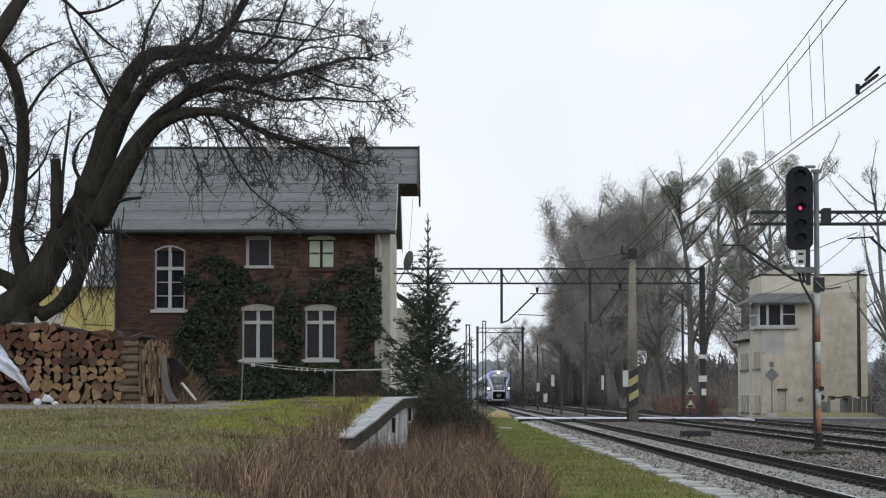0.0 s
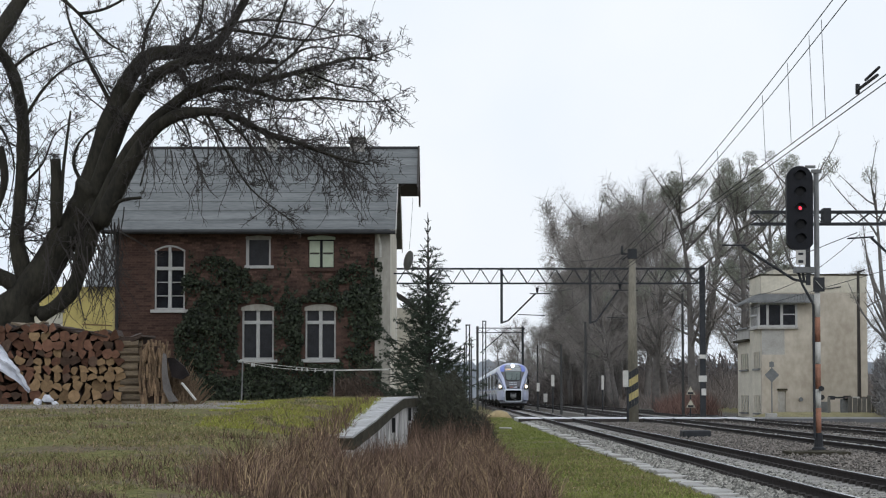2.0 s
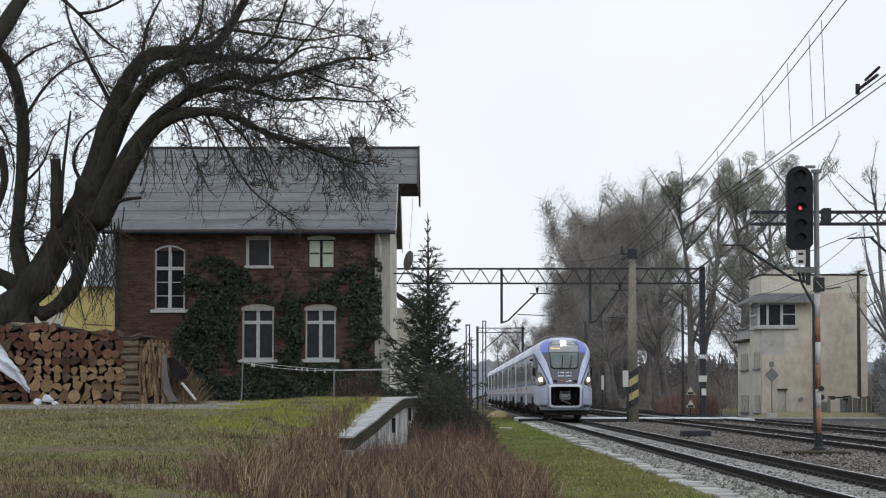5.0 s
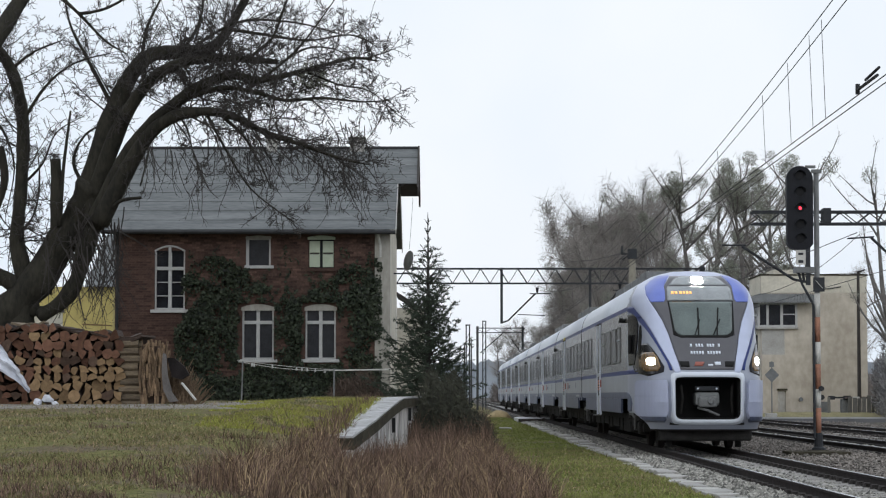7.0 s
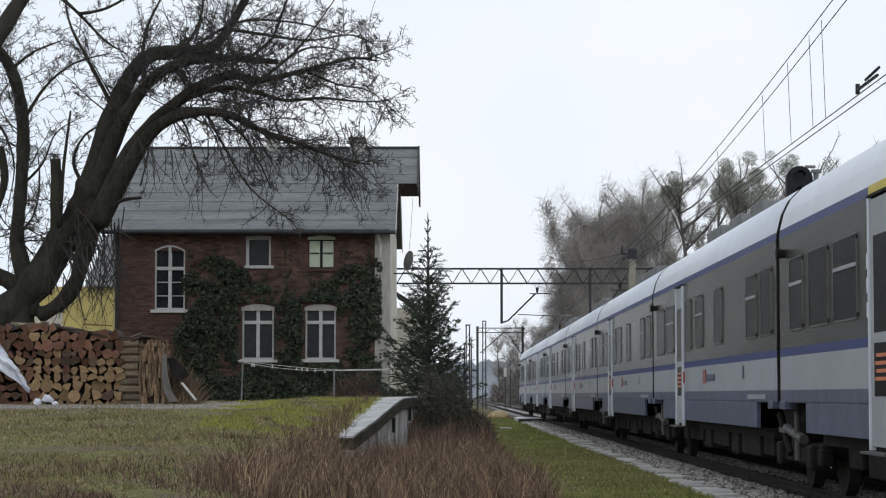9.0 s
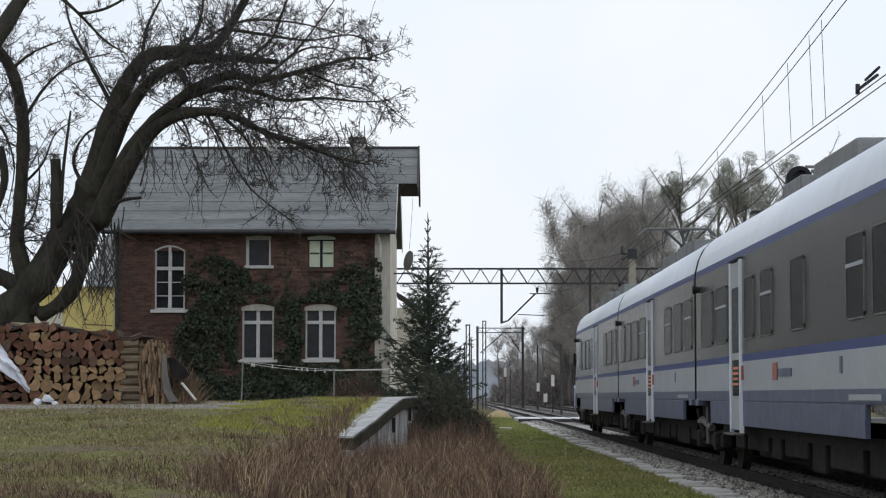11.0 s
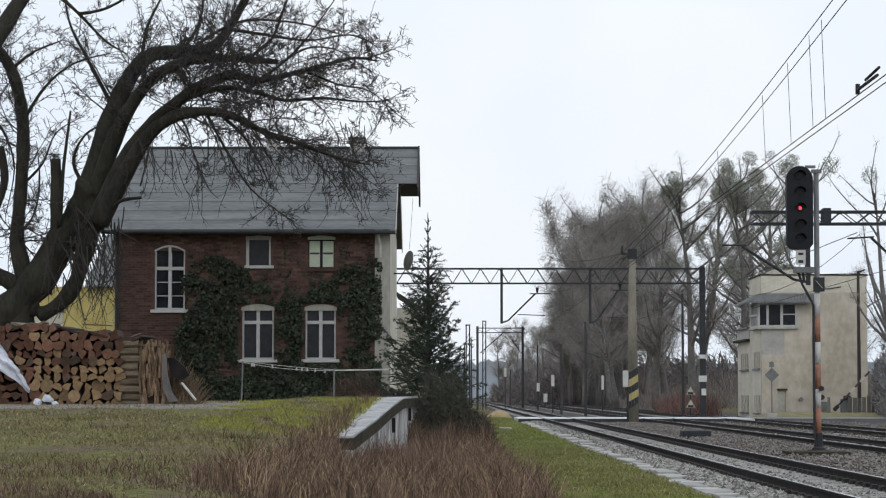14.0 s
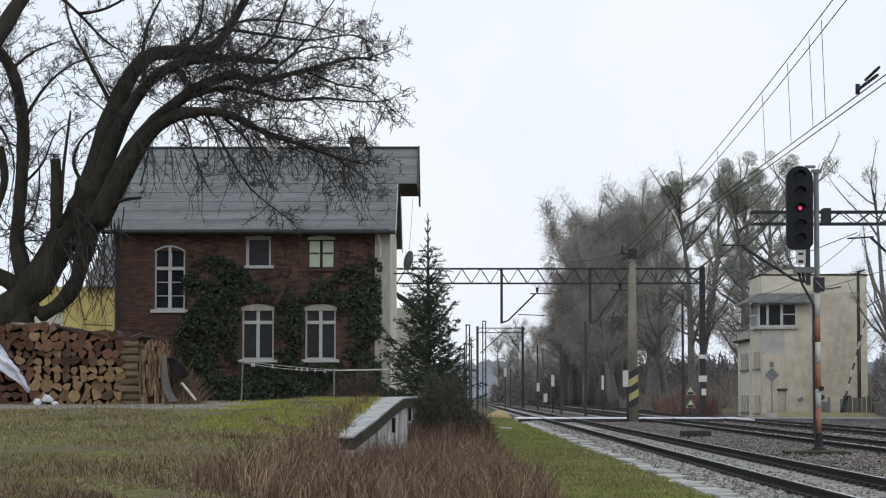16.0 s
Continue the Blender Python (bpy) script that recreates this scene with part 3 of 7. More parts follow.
# ---- the crossing keeper's tower ----
def barred_window(parent, x, y0, y1, z0, z1):
    """A tall narrow window in a wall along y, behind pale upright bars."""
    w = part("window", box(x - 0.012, x - 0.003, y0, y1, z0, z1), M["grey_glass"], parent, "narrow barred window")
    n = 4
    for k in range(n):
        q = y0 + (y1 - y0) * (k + 0.5) / n
        part("window_bar", box(x - 0.07, x - 0.014, q - 0.14, q + 0.14, z0 - 0.05, z1 + 0.02), M["render_pale"], w)
    part("window_sill", box(x - 0.12, x - 0.003, y0 - 0.1, y1 + 0.1, z0 - 0.16, z0 - 0.054), M["steel_grey"], w)


def tower():
    TY = 140.0
    t = thing("signal_tower", pose(0, TY, 0), "weathered beige rendered signal tower with a corner bay window", "building")
    x0, x1, depth = 18.77, 25.165, 5.4
    top, g = 8.40, -0.3
    d = (19.73, 20.21, 0.05, 1.47)
    w = (19.0, 20.86, 5.30, 6.70)
    part("front_wall", wall_with_openings(x0, x1, g, top, [w, d], 0, 0.35), M["render_beige"], t)
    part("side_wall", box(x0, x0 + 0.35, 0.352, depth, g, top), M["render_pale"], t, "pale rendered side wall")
    part("side_wall", box(x1 - 0.35, x1, 0.352, depth, g, top), M["render_beige"], t)
    part("back_wall", box(x0 + 0.352, x1 - 0.352, depth - 0.35, depth, g, top), M["render_beige"], t)
    part("roof", box(x0 - 0.06, x1 + 0.06, -0.06, depth + 0.06, top, top + 0.09, 0.01), M["dark_concrete"], t)
    part("upper_roof", box(x0 + 0.9, x0 + 3.0, 1.2, 4.2, top + 0.092, top + 0.42, 0.02), M["render_pale"], t)
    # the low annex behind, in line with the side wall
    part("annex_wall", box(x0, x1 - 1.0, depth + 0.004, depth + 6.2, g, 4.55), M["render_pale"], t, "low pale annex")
    part("annex_roof", box(x0 - 0.28, x1 - 0.9, depth + 0.07, depth + 6.4, 4.555, 4.70, 0.01), M["dark_concrete"], t)
    part("annex_parapet", box(x0 - 0.03, x1 - 1.0, depth + 0.09, depth + 6.2, 4.704, 5.35, 0.02), M["concrete"], t)
    part("annex_coping", box(x0 - 0.16, x1 - 0.95, depth + 0.08, depth + 6.25, 5.354, 5.45, 0.01), M["steel_grey"], t)
    for z0, z1 in ((2.85, 3.80), (0.15, 1.15)):
        barred_window(t, x0, 0.7, 3.4, z0, z1)
        barred_window(t, x0, depth + 0.8, depth + 4.6, z0, z1)
    # corner bay with panes on two sides
    bx, by = x0 - 0.22, -0.20
    part("bay_sill", box(bx - 0.05, 20.98, by - 0.05, -0.004, 5.16, 5.296, 0.02), M["concrete"], t)
    part("bay_sill", box(bx - 0.05, x0 - 0.004, 0.0, 3.6, 5.16, 5.296, 0.02), M["concrete"], t)
    win = part("window", box(bx + 0.12, 20.86, by + 0.06, by + 0.08, 5.30, 6.74), M["window_dark"], t, "white framed bay window")
    for a, b in ((bx, bx + 0.12), (19.06, 19.20), (19.90, 20.06), (20.80, 20.93)):
        part("window_frame", box(a, b, by, by + 0.10, 5.30, 6.74, 0.008), M["white_paint"], win)
    for a, b in ((bx + 0.122, 19.058), (19.202, 19.898), (20.062, 20.798)):
        for z in (5.30, 6.64):
            part("window_frame", box(a, b, by + 0.004, by + 0.096, z, z + 0.10), M["white_paint"], win)
    part("glazing_bar", box(20.062, 20.798, by + 0.03, by + 0.09, 6.02, 6.08), M["white_paint"], win)
    pane = part("window", box(bx + 0.06, bx + 0.08, by + 0.12, 3.5, 5.30, 6.74), M["window_dark"], t, "row of narrow white side panes")
    for k in range(6):
        q = by + 0.12 + 3.35 * k / 5
        part("window_frame", box(bx, bx + 0.10, q, q + 0.16, 5.30, 6.74), M["white_paint"], pane)
    for z in (5.30, 6.0, 6.64):
        part("window_frame", box(bx + 0.004, bx + 0.09, by + 0.122, 3.5, z, z + 0.09), M["white_paint"], pane)
    # corrugated canopy wrapping the corner
    cz, ez, out = 7.30, 6.80, 0.95

    def wave(points):
        V, F = [], []
        for i, (p, q) in enumerate(points):
            dz = 0.035 * math.cos(i * math.pi)
            V += [(*p, cz + dz), (*q, ez + dz), (*q, ez - 0.09 + dz), (*p, cz - 0.09 + dz)]
        for i in range(len(points) - 1):
            k = 4 * i
            F += [(k, k + 4, k + 5, k + 1), (k + 1, k + 5, k + 6, k + 2), (k + 2, k + 6, k + 7, k + 3)]
        return V, F

    n = 44
    part("canopy", wave([((x0 + (21.9 - x0) * i / n, -0.004), (x0 - out + (22.0 - x0 + out) * i / n, -out)) for i in range(n + 1)]), M["steel_grey"], t, "grey corrugated canopy")
    part("canopy", wave([((x0 - 0.004, 4.6 * i / n), (x0 - out, -out + (5.2 + out) * i / n)) for i in range(n, -1, -1)]), M["steel_grey"], t)
    for k in range(4):
        part("canopy_strut", rod([(x0 + 0.9 * k + 0.2, -0.02, 6.85), (x0 + 0.9 * k + 0.2, -out + 0.1, 6.74)], 0.025), M["steel_dark"], t)
    part("door", box(d[0], d[1], 0.1, 0.15, d[2], d[3]), M["plaster"], t, "pale grey door")
    part("door_lintel", box(d[0] - 0.05, d[1] + 0.10, -0.1, 0.05, d[3] + 0.004, d[3] + 0.1), M["dark_concrete"], t)
    part("drainpipe", rod([(21.89, -0.08, 4.914), (21.89, -0.08, -0.029)], 0.055), M["mast_white"], t)
    part("repair_patch", box(x0 + 0.02, 20.16, -0.012, -0.002, 3.62, 5.14), M["concrete"], t, "grey cement repair patch")
    part("wall_lamp", rod([(21.109, -0.2, 0.924), (21.109, 0, 0.924)], 0.13), M["steel_grey"], t)
    part("parapet_render", box(x0 + 0.01, x1 - 0.01, -0.02, -0.002, 7.36, top - 0.02), M["render_pale"], t, "paler render of the parapet")
    part("conduit", rod([(22.3, -0.05, 7.55), (23.0, -0.05, 7.62), (23.6, -0.05, 7.72)], 0.03), M["steel_dark"], t)


M["grey_glass"] = material("dusty_window_glass", (0.12, 0.12, 0.12), 0.3, vary=0.3, bump=0)
tower()


# ---- the colour-light signal ----
def signal():
    SY = 52.7
    s = thing("railway_signal", pose(8.344, SY, -0.12), "black colour-light railway signal showing red on a striped mast", "railway signal")
    k = SY / 4095

    def X(px):
        return (px - 1448) * k

    def Z(py):
        return 1.196 + (699 - py) * k + 0.12

    part("mast", rod([(0, 0, Z(770)), (0, 0, Z(302))], 0.062, 14), M["steel_grey"], s, smooth=True)
    zs = [770, 722, 689, 645, 606, 562, 520]
    for i, (a, b) in enumerate(zip(zs, zs[1:])):
        part("mast_band", rod([(0, 0, Z(a)), (0, 0, Z(b))], 0.066, 14), M["mast_white"] if i % 2 else M["orange_paint"], s, smooth=True)
    part("mast_foot", rod([(0, 0, Z(800)), (0, 0, Z(793)), (0, 0, Z(790)), (0, 0, Z(766))], [0.16, 0.16, 0.10, 0.09], 12), M["steel_dark"], s)
    part("base", box(-0.22, 0.22, -0.22, 0.22, 0.0, Z(796), 0.02), M["dark_concrete"], s)
    # long rounded lamp board
    V, F, n = [], [], 20
    cx, hw, zt, zb = X(1416.5), 23 * k, Z(295), Z(445)
    ring = [(cx + hw * math.cos(a), zt - hw + hw * math.sin(a)) for a in [math.pi * i / n for i in range(n + 1)]]
    ring += [(cx + hw * math.cos(a), zb + hw * 0.7 + hw * 0.7 * math.sin(a)) for a in [math.pi + math.pi * i / n for i in range(n + 1)]]
    m = len(ring)
    for y in (-0.24, 0.0):
        V += [(a, y, b) for a, b in ring]
    F = [tuple(range(m)), tuple(range(2 * m - 1, m - 1, -1))] + [(i, m + i, m + (i + 1) % m, (i + 1) % m) for i in range(m)]
    head = part("lamp_board", (V, F), M["signal_black"], s, "long black lamp board with rounded ends")
    for i, py in enumerate((312, 341, 370, 399, 424)):
        z = Z(py)
        part("lens", rod([(cx, -0.255, z), (cx, -0.243, z)], 0.095, 18), M["lens_dark"], head)
        if i == 2:
            part("lit_lens", rod([(cx, -0.265, z), (cx, -0.256, z)], 0.035, 14), M["red_lamp"], head, "glowing red lens")
        V, F = [], []
        for j in range(11):
            a = math.pi * j / 10
            c, sn = math.cos(a), math.sin(a)
            V += [(cx + 0.125 * c, -0.242, z + 0.125 * sn), (cx + 0.13 * c, -0.50 + 0.10 * abs(c), z + 0.115 * sn),
                  (cx + 0.118 * c, -0.242, z + 0.118 * sn), (cx + 0.123 * c, -0.50 + 0.10 * abs(c), z + 0.108 * sn)]
        for j in range(10):
            p, q = 4 * j, 4 * j + 4
            F += [(p, p + 1, q + 1, q), (p + 2, q + 2, q + 3, p + 3), (p + 1, p + 3, q + 3, q + 1)]
        part("hood", (V, F), M["signal_black"], head, smooth=True)
    part("bracket", box(X(1428), X(1446), -0.10, -0.04, Z(298), Z(293)), M["steel_grey"], s)
    part("bracket", box(X(1440), X(1457), -0.08, 0.08, Z(306), Z(300)), M["steel_grey"], s)
    part("platform", box(X(1408), X(1442), -0.25, 0.2, Z(484), Z(474)), M["steel_grey"], s)
    plate = part("name_plate", box(X(1408), X(1425), -0.27, -0.25, Z(470), Z(444)), M["mast_white"], s, "white plate with dark marks")
    for a, b in ((449, 453), (462, 467)):
        part("mark", box(X(1412), X(1421), -0.276, -0.271, Z(b), Z(a)), M["steel_dark"], plate)
    part("conduit", rod([(X(1414), -0.1, Z(484)), (X(1421), -0.1, Z(505)), (X(1440), -0.09, Z(540)), (X(1440), -0.09, Z(775))], 0.03), M["steel_dark"], s)
    part("conduit", rod([(X(1422), -0.1, Z(484)), (X(1424), -0.1, Z(500))], 0.03), M["steel_dark"], s)
    tag = part("track_plate", box(X(1440), X(1460), -0.11, -0.085, Z(517), Z(492)), M["steel_dark"], s, "dark plate with a white diagonal bar")
    part("diagonal", bar((X(1444), -0.118, Z(497)), (X(1456), -0.118, Z(511)), 0.05, 0.008), M["mast_white"], tag)
    part("lamp", rod([(X(1452), -0.2, Z(688)), (X(1452), -0.02, Z(688))], 0.06), M["steel_dark"], s)


signal()
slab = tagged(part("concrete_slab", box(7.355, 8.683, 50.4, 51.6, -0.35, -0.04, 0.02), M["dark_concrete"]), "dark mossy concrete slab at the signal's foot", "concrete slab")


# ---- the train ----
M["tr_silver"] = material("silver_train_paint", (0.33, 0.35, 0.375), 0.4, vary=0.10, scale=0.8, fine=9, bump=0.02, spec=0.3)
M["tr_white"] = material("pale_roof_paint", (0.62, 0.66, 0.73), 0.35, vary=0.06, scale=1.5, bump=0.02)
M["tr_band"] = material("graphite_window_band", (0.038, 0.036, 0.034), 0.24, vary=0.28, scale=0.5, bump=0.012, spec=0.4)
M["tr_blue"] = material("deep_blue_paint", (0.030, 0.046, 0.165), 0.4, vary=0.1, bump=0.01, spec=0.2)
M["tr_skirt"] = material("grey_blue_paint", (0.085, 0.100, 0.155), 0.4, vary=0.35, bump=0.02, spec=0.3)
M["tr_nose"] = material("pale_silver_paint", (0.30, 0.322, 0.385), 0.3, vary=0.05, bump=0.01)
M["tr_pad"] = material("pale_bumper_paint", (0.39, 0.42, 0.55), 0.35, vary=0.06, bump=0.01)
M["tr_lilac"] = material("pale_blue_paint", (0.47, 0.51, 0.66), 0.3, vary=0.05, bump=0.01)
M["tr_violet"] = material("violet_blue_paint", (0.14, 0.19, 0.55), 0.3, vary=0.06, bump=0.01)
M["tr_mask"] = material("grey_front_mask", (0.085, 0.083, 0.092), 0.35, vary=0.06, bump=0.01)
M["tr_glass"] = material("tinted_train_glass", (0.012, 0.012, 0.013), 0.25, vary=0.3, bump=0.0, spec=0.03)
M["tr_screen"] = material("windscreen_glass", (0.10, 0.125, 0.12), 0.04, vary=0.25, scale=1.2, bump=0.0)
M["tr_under"] = material("dirty_underframe", (0.021, 0.020, 0.019), 0.85, vary=0.4, spec=0.1)
M["tr_rubber"] = material("black_rubber", (0.018, 0.018, 0.018), 0.7, vary=0.2, spec=0.1)
M["tr_red"] = material("red_marking", (0.30, 0.095, 0.07), 0.6, vary=0.05)
M["lamp_white"] = glow("headlight", (1.0, 0.92, 0.76), 60.0)
M["lamp_amber"] = glow("destination_display", (0.95, 0.50, 0.16), 0.75)

M["amber"] = material("amber_reflector", (0.20, 0.12, 0.05), 0.25, vary=0.5, scale=12, bump=0.3)

PROFILE = [(1.415, 1.10), (1.42, 1.12), (1.42, 1.255), (1.42, 1.66), (1.42, 1.76), (1.42, 3.13), (1.412, 3.23), (1.36, 3.44), (1.27, 3.62), (1.12, 3.77),
           (0.85, 3.92), (0.45, 4.02), (0.0, 4.05)]
BANDS = ["tr_skirt", "tr_skirt", "tr_silver", "tr_blue", "tr_band", "tr_blue", "tr_white", "tr_white", "tr_white", "tr_white", "tr_white", "tr_white"]
NOSE, PITCH, CARS = 22.75, 17.9, 8
LENGTH = 2 * NOSE + 6 * PITCH


def shell(y0, y1):
    """A car's shell: sides, roof and floor in bands of paint, from y0 to y1."""
    ring = [(-a, b) for a, b in PROFILE] + [(a, b) for a, b in PROFILE[-2::-1]]
    n = len(ring)
    V = [(a, y, b) for y in (y0, y1) for a, b in ring]
    F = [(k, n + k, n + k + 1, k + 1) for k in range(n - 1)] + [(n - 1, 2 * n - 1, n, 0), tuple(range(n)), tuple(range(2 * n - 1, n - 1, -1))]
    mats = BANDS + BANDS[::-1] + ["tr_under", "tr_under", "tr_under"]
    names = sorted(set(mats))
    return (V, F), [M[k] for k in names], [names.index(k) for k in mats]


M["damper"] = material("dirty_damper", (0.07, 0.068, 0.065), 0.6, vary=0.3)


def bogie(train, y):
    b = part("bogie", box(-1.15, 1.15, y - 1.6, y + 1.6, 0.42, 0.62, 0.03), M["tr_under"], train, "dark bogie with brake gear")
    part("bolster", box(-1.1, 1.1, y - 1.95, y + 1.95, 0.80, 1.095), M["tr_under"], b)
    part("traction_motor", box(-0.62, 0.62, y - 1.0, y + 1.0, 0.22, 0.80, 0.05), M["tr_under"], b)
    for sx in (-1, 1):
        part("side_frame", box(sx * 1.02, sx * 1.18, y - 1.75, y + 1.75, 0.36, 0.56, 0.03), M["tr_under"], b)
        part("air_spring", rod([(sx * 1.0, y, 0.55), (sx * 1.0, y, 0.86)], 0.27, 14), M["tr_under"], b)
        for dy in (-1.25, 1.25):
            part("axle_box", box(sx * 1.02, sx * 1.26, y + dy - 0.17, y + dy + 0.17, 0.30, 0.60, 0.04), M["tr_under"], b)
            part("wheel", rod([(sx * 0.70, y + dy, 0.46), (sx * 0.84, y + dy, 0.46)], 0.46, 24), M["rail"], b)
        part("damper", rod([(sx * 1.25, y - 0.9, 0.66), (sx * 1.25, y + 0.5, 0.78)], 0.06), M["damper"], b)
        part("link", rod([(sx * 1.2, y + 0.5, 0.45), (sx * 1.28, y + 0.9, 0.95)], 0.05), M["tr_under"], b)
        part("anti_roll_bar", rod([(sx * 1.27, y - 0.55, 0.4), (sx * 1.27, y - 0.5, 1.0)], 0.04), M["damper"], b)
        part("step", box(sx * 1.15, sx * 1.3, y + 0.4, y + 0.9, 0.72, 0.78), M["damper"], b)


M["pane_orange"] = material("orange_warning_mark", (0.62, 0.19, 0.07), 0.5, vary=0.1, bump=0)
M["class_yellow"] = material("yellow_stripe", (0.62, 0.50, 0.08), 0.5, vary=0.05, bump=0)
M["tr_panel"] = material("pale_display_glass", (0.30, 0.32, 0.33), 0.08, vary=0.15, bump=0.0)
M["tr_seal"] = material("window_seal", (0.16, 0.16, 0.155), 0.6, vary=0.2, spec=0.1)


def side_window(train, y0, y1, opening):
    for sx in (-1, 1):
        x = sx * 1.426
        w = part("window", box(x - 0.008, x + 0.008, y0 + 0.05, y1 - 0.05, 1.98, 2.80, 0.0), M["tr_glass"], train)
        for a, b, c, d in ((y0 + 0.02, y0 + 0.045, 2.02, 2.76), (y1 - 0.045, y1 - 0.02, 2.02, 2.76), (y0 + 0.09, y1 - 0.09, 1.955, 1.975), (y0 + 0.09, y1 - 0.09, 2.805, 2.825)):
            part("window_seal", box(x - 0.012, x + 0.012, a, b, c, d), M["tr_seal"], w)
        if opening:
            part("window_rail", box(x - 0.018, x + 0.018, y0 + 0.05, y1 - 0.05, 2.49, 2.53), M["tr_silver"], w)


def door(train, y0, y1, first_class=False):
    for sx in (-1, 1):
        x = sx * 1.43
        d = part("door", box(x - 0.010, x + 0.010, y0 + 0.06, y1 - 0.06, 0.70, 3.08, 0.004), M["tr_silver"], train, "pale grey sliding door")
        for a, b in ((y0, y0 + 0.056), (y1 - 0.056, y1)):
            part("door_edge", box(x - 0.030, x + 0.030, a, b, 0.66, 3.10, 0.006), M["tr_white"], d)
        part("door_head", box(x - 0.028, x + 0.028, y0, y1, 3.104, 3.13), M["tr_rubber"], d)
        part("door_window", box(x - 0.014, x + 0.014, y0 + 0.24, y1 - 0.24, 1.79, 2.72, 0.0), M["tr_glass"], d)
        low = part("door_window", box(x - 0.014, x + 0.014, y0 + 0.24, y1 - 0.24, 1.18, 1.69, 0.0), M["tr_glass"], d)
        # orange bars laid on the lower pane imitate a reflection in its glass
        for k in range(4):
            part("door_mark", box(x - 0.017, x + 0.017, y0 + 0.27, y1 - 0.30 - 0.05 * (k % 2), 1.33 + 0.075 * k, 1.365 + 0.075 * k), M["pane_orange"], low)
        part("push_button", box(x - 0.02, x + 0.02, y0 - 0.14, y0 - 0.07, 1.40, 1.60), M["tr_red"], d)
        for k in range(3):
            part("notice", box(sx * 1.424, sx * 1.430, y1 + 0.12, y1 + 0.22, 1.95 + 0.24 * k, 2.10 + 0.24 * k), M["tr_white"], d)
        part("step", box(x - 0.12, x + 0.02, y0, y1, 0.63, 0.655), M["damper"], d)
        if first_class:
            part("class_stripe", box(x - 0.012, x + 0.006, y0, y1, 3.135, 3.22), M["class_yellow"], d, "yellow stripe over the door")


def roof_gear(train, y0, y1, tall):
    rng = random.Random(int(y0 * 10))
    y = y0 + 1.2
    while y < y1 - 2:
        ln = rng.uniform(1.2, 3.2)
        part("roof_unit", box(-0.85, 0.85, y, min(y + ln, y1 - 0.8), 3.9, 4.06 + rng.uniform(0.04, 0.16 if tall else 0.12), 0.03), M["steel_grey"], train)
        y += ln + rng.uniform(0.5, 1.6)


def pantograph(train, y):
    p = part("pantograph", box(-0.55, 0.55, y - 0.9, y + 0.9, 4.14, 4.2), M["steel_grey"], train, "raised pantograph on the roof")
    part("lower_arm", rod([(0, y + 0.6, 4.2), (0, y - 0.8, 4.72)], 0.045), M["steel_dark"], p)
    part("upper_arm", rod([(0, y - 0.8, 4.72), (-0.3, y + 0.5, 5.2)], 0.03), M["steel_dark"], p)
    part("upper_arm", rod([(0, y - 0.8, 4.72), (0.3, y + 0.5, 5.2)], 0.03), M["steel_dark"], p)
    for dy in (0.35, 0.6):
        part("collector_head", rod([(-0.95, y + dy, 5.05), (-0.75, y + dy, 5.22), (0.75, y + dy, 5.22), (0.95, y + dy, 5.05)], 0.028), M["steel_grey"], p)


def half_width(z):
    for (a, b), (c, d) in zip(PROFILE, PROFILE[1:]):
        if z <= d:
            return a + (c - a) * max(0, (z - b)) / (d - b)
    return 0.0


FACE = [(0.40, 0.42), (0.70, 0.10), (1.0, 0.0), (1.55, 0.02), (1.80, 0.14), (2.10, 0.42), (2.60, 0.86), (3.10, 1.32), (3.50, 1.78), (3.80, 2.30), (3.98, 2.95), (4.05, 4.0)]
FLANK = [(0.40, 3.3), (1.45, 3.3), (2.20, 3.7), (2.90, 3.8), (3.50, 3.8), (3.98, 3.9), (4.05, 4.0)]


def along(table, z):
    for (a, b), (c, d) in zip(table, table[1:]):
        if z <= c:
            return b + (d - b) * max(0.0, (z - a) / (c - a))
    return table[-1][1]


def face_back(x, z):
    """How far behind the tip the nose lies at (x, z)."""
    s, d = along(FACE, z), along(FLANK, z)
    w = max(0.05, half_width(max(z, 0.95)))
    e = min(1.0, abs(x) / w)
    return s + (d - s) * (0.12 * e ** 2.4 + 0.88 * e ** 10)


def flank_x(back, z):
    """The nose's half width at a distance behind the tip."""
    lo, hi = 0.0, half_width(max(z, 0.95))
    for _ in range(30):
        mid = (lo + hi) / 2
        lo, hi = (mid, hi) if face_back(mid, z) < back else (lo, mid)
    return hi


def sheet_mesh(P, Q, w):
    """A thin curved panel: outer points P, inner points Q, w points a row, closed round its rim."""
    n = len(P)
    F = []
    for j in range(n // w - 1):
        for i in range(w - 1):
            k = j * w + i
            F.append((k, k + 1, k + w + 1, k + w))
    rim = list(range(w)) + [j * w + w - 1 for j in range(1, n // w)] + list(range(n - 2, n - w - 1, -1)) + [j * w for j in range(n // w - 2, 0, -1)]
    F += [(a, a + n, b + n, b) for a, b in zip(rim, rim[1:] + rim[:1])]
    return P + Q, F


def refined(rows):
    fine = []
    for (z0, a0, b0), (z1, a1, b1) in zip(rows, rows[1:]):
        n = max(2, round((z1 - z0) / 0.05))
        fine += [(z0 + (z1 - z0) * i / n, a0 + (a1 - a0) * i / n, b0 + (b1 - b0) * i / n) for i in range(n)]
    return fine + [rows[-1]]


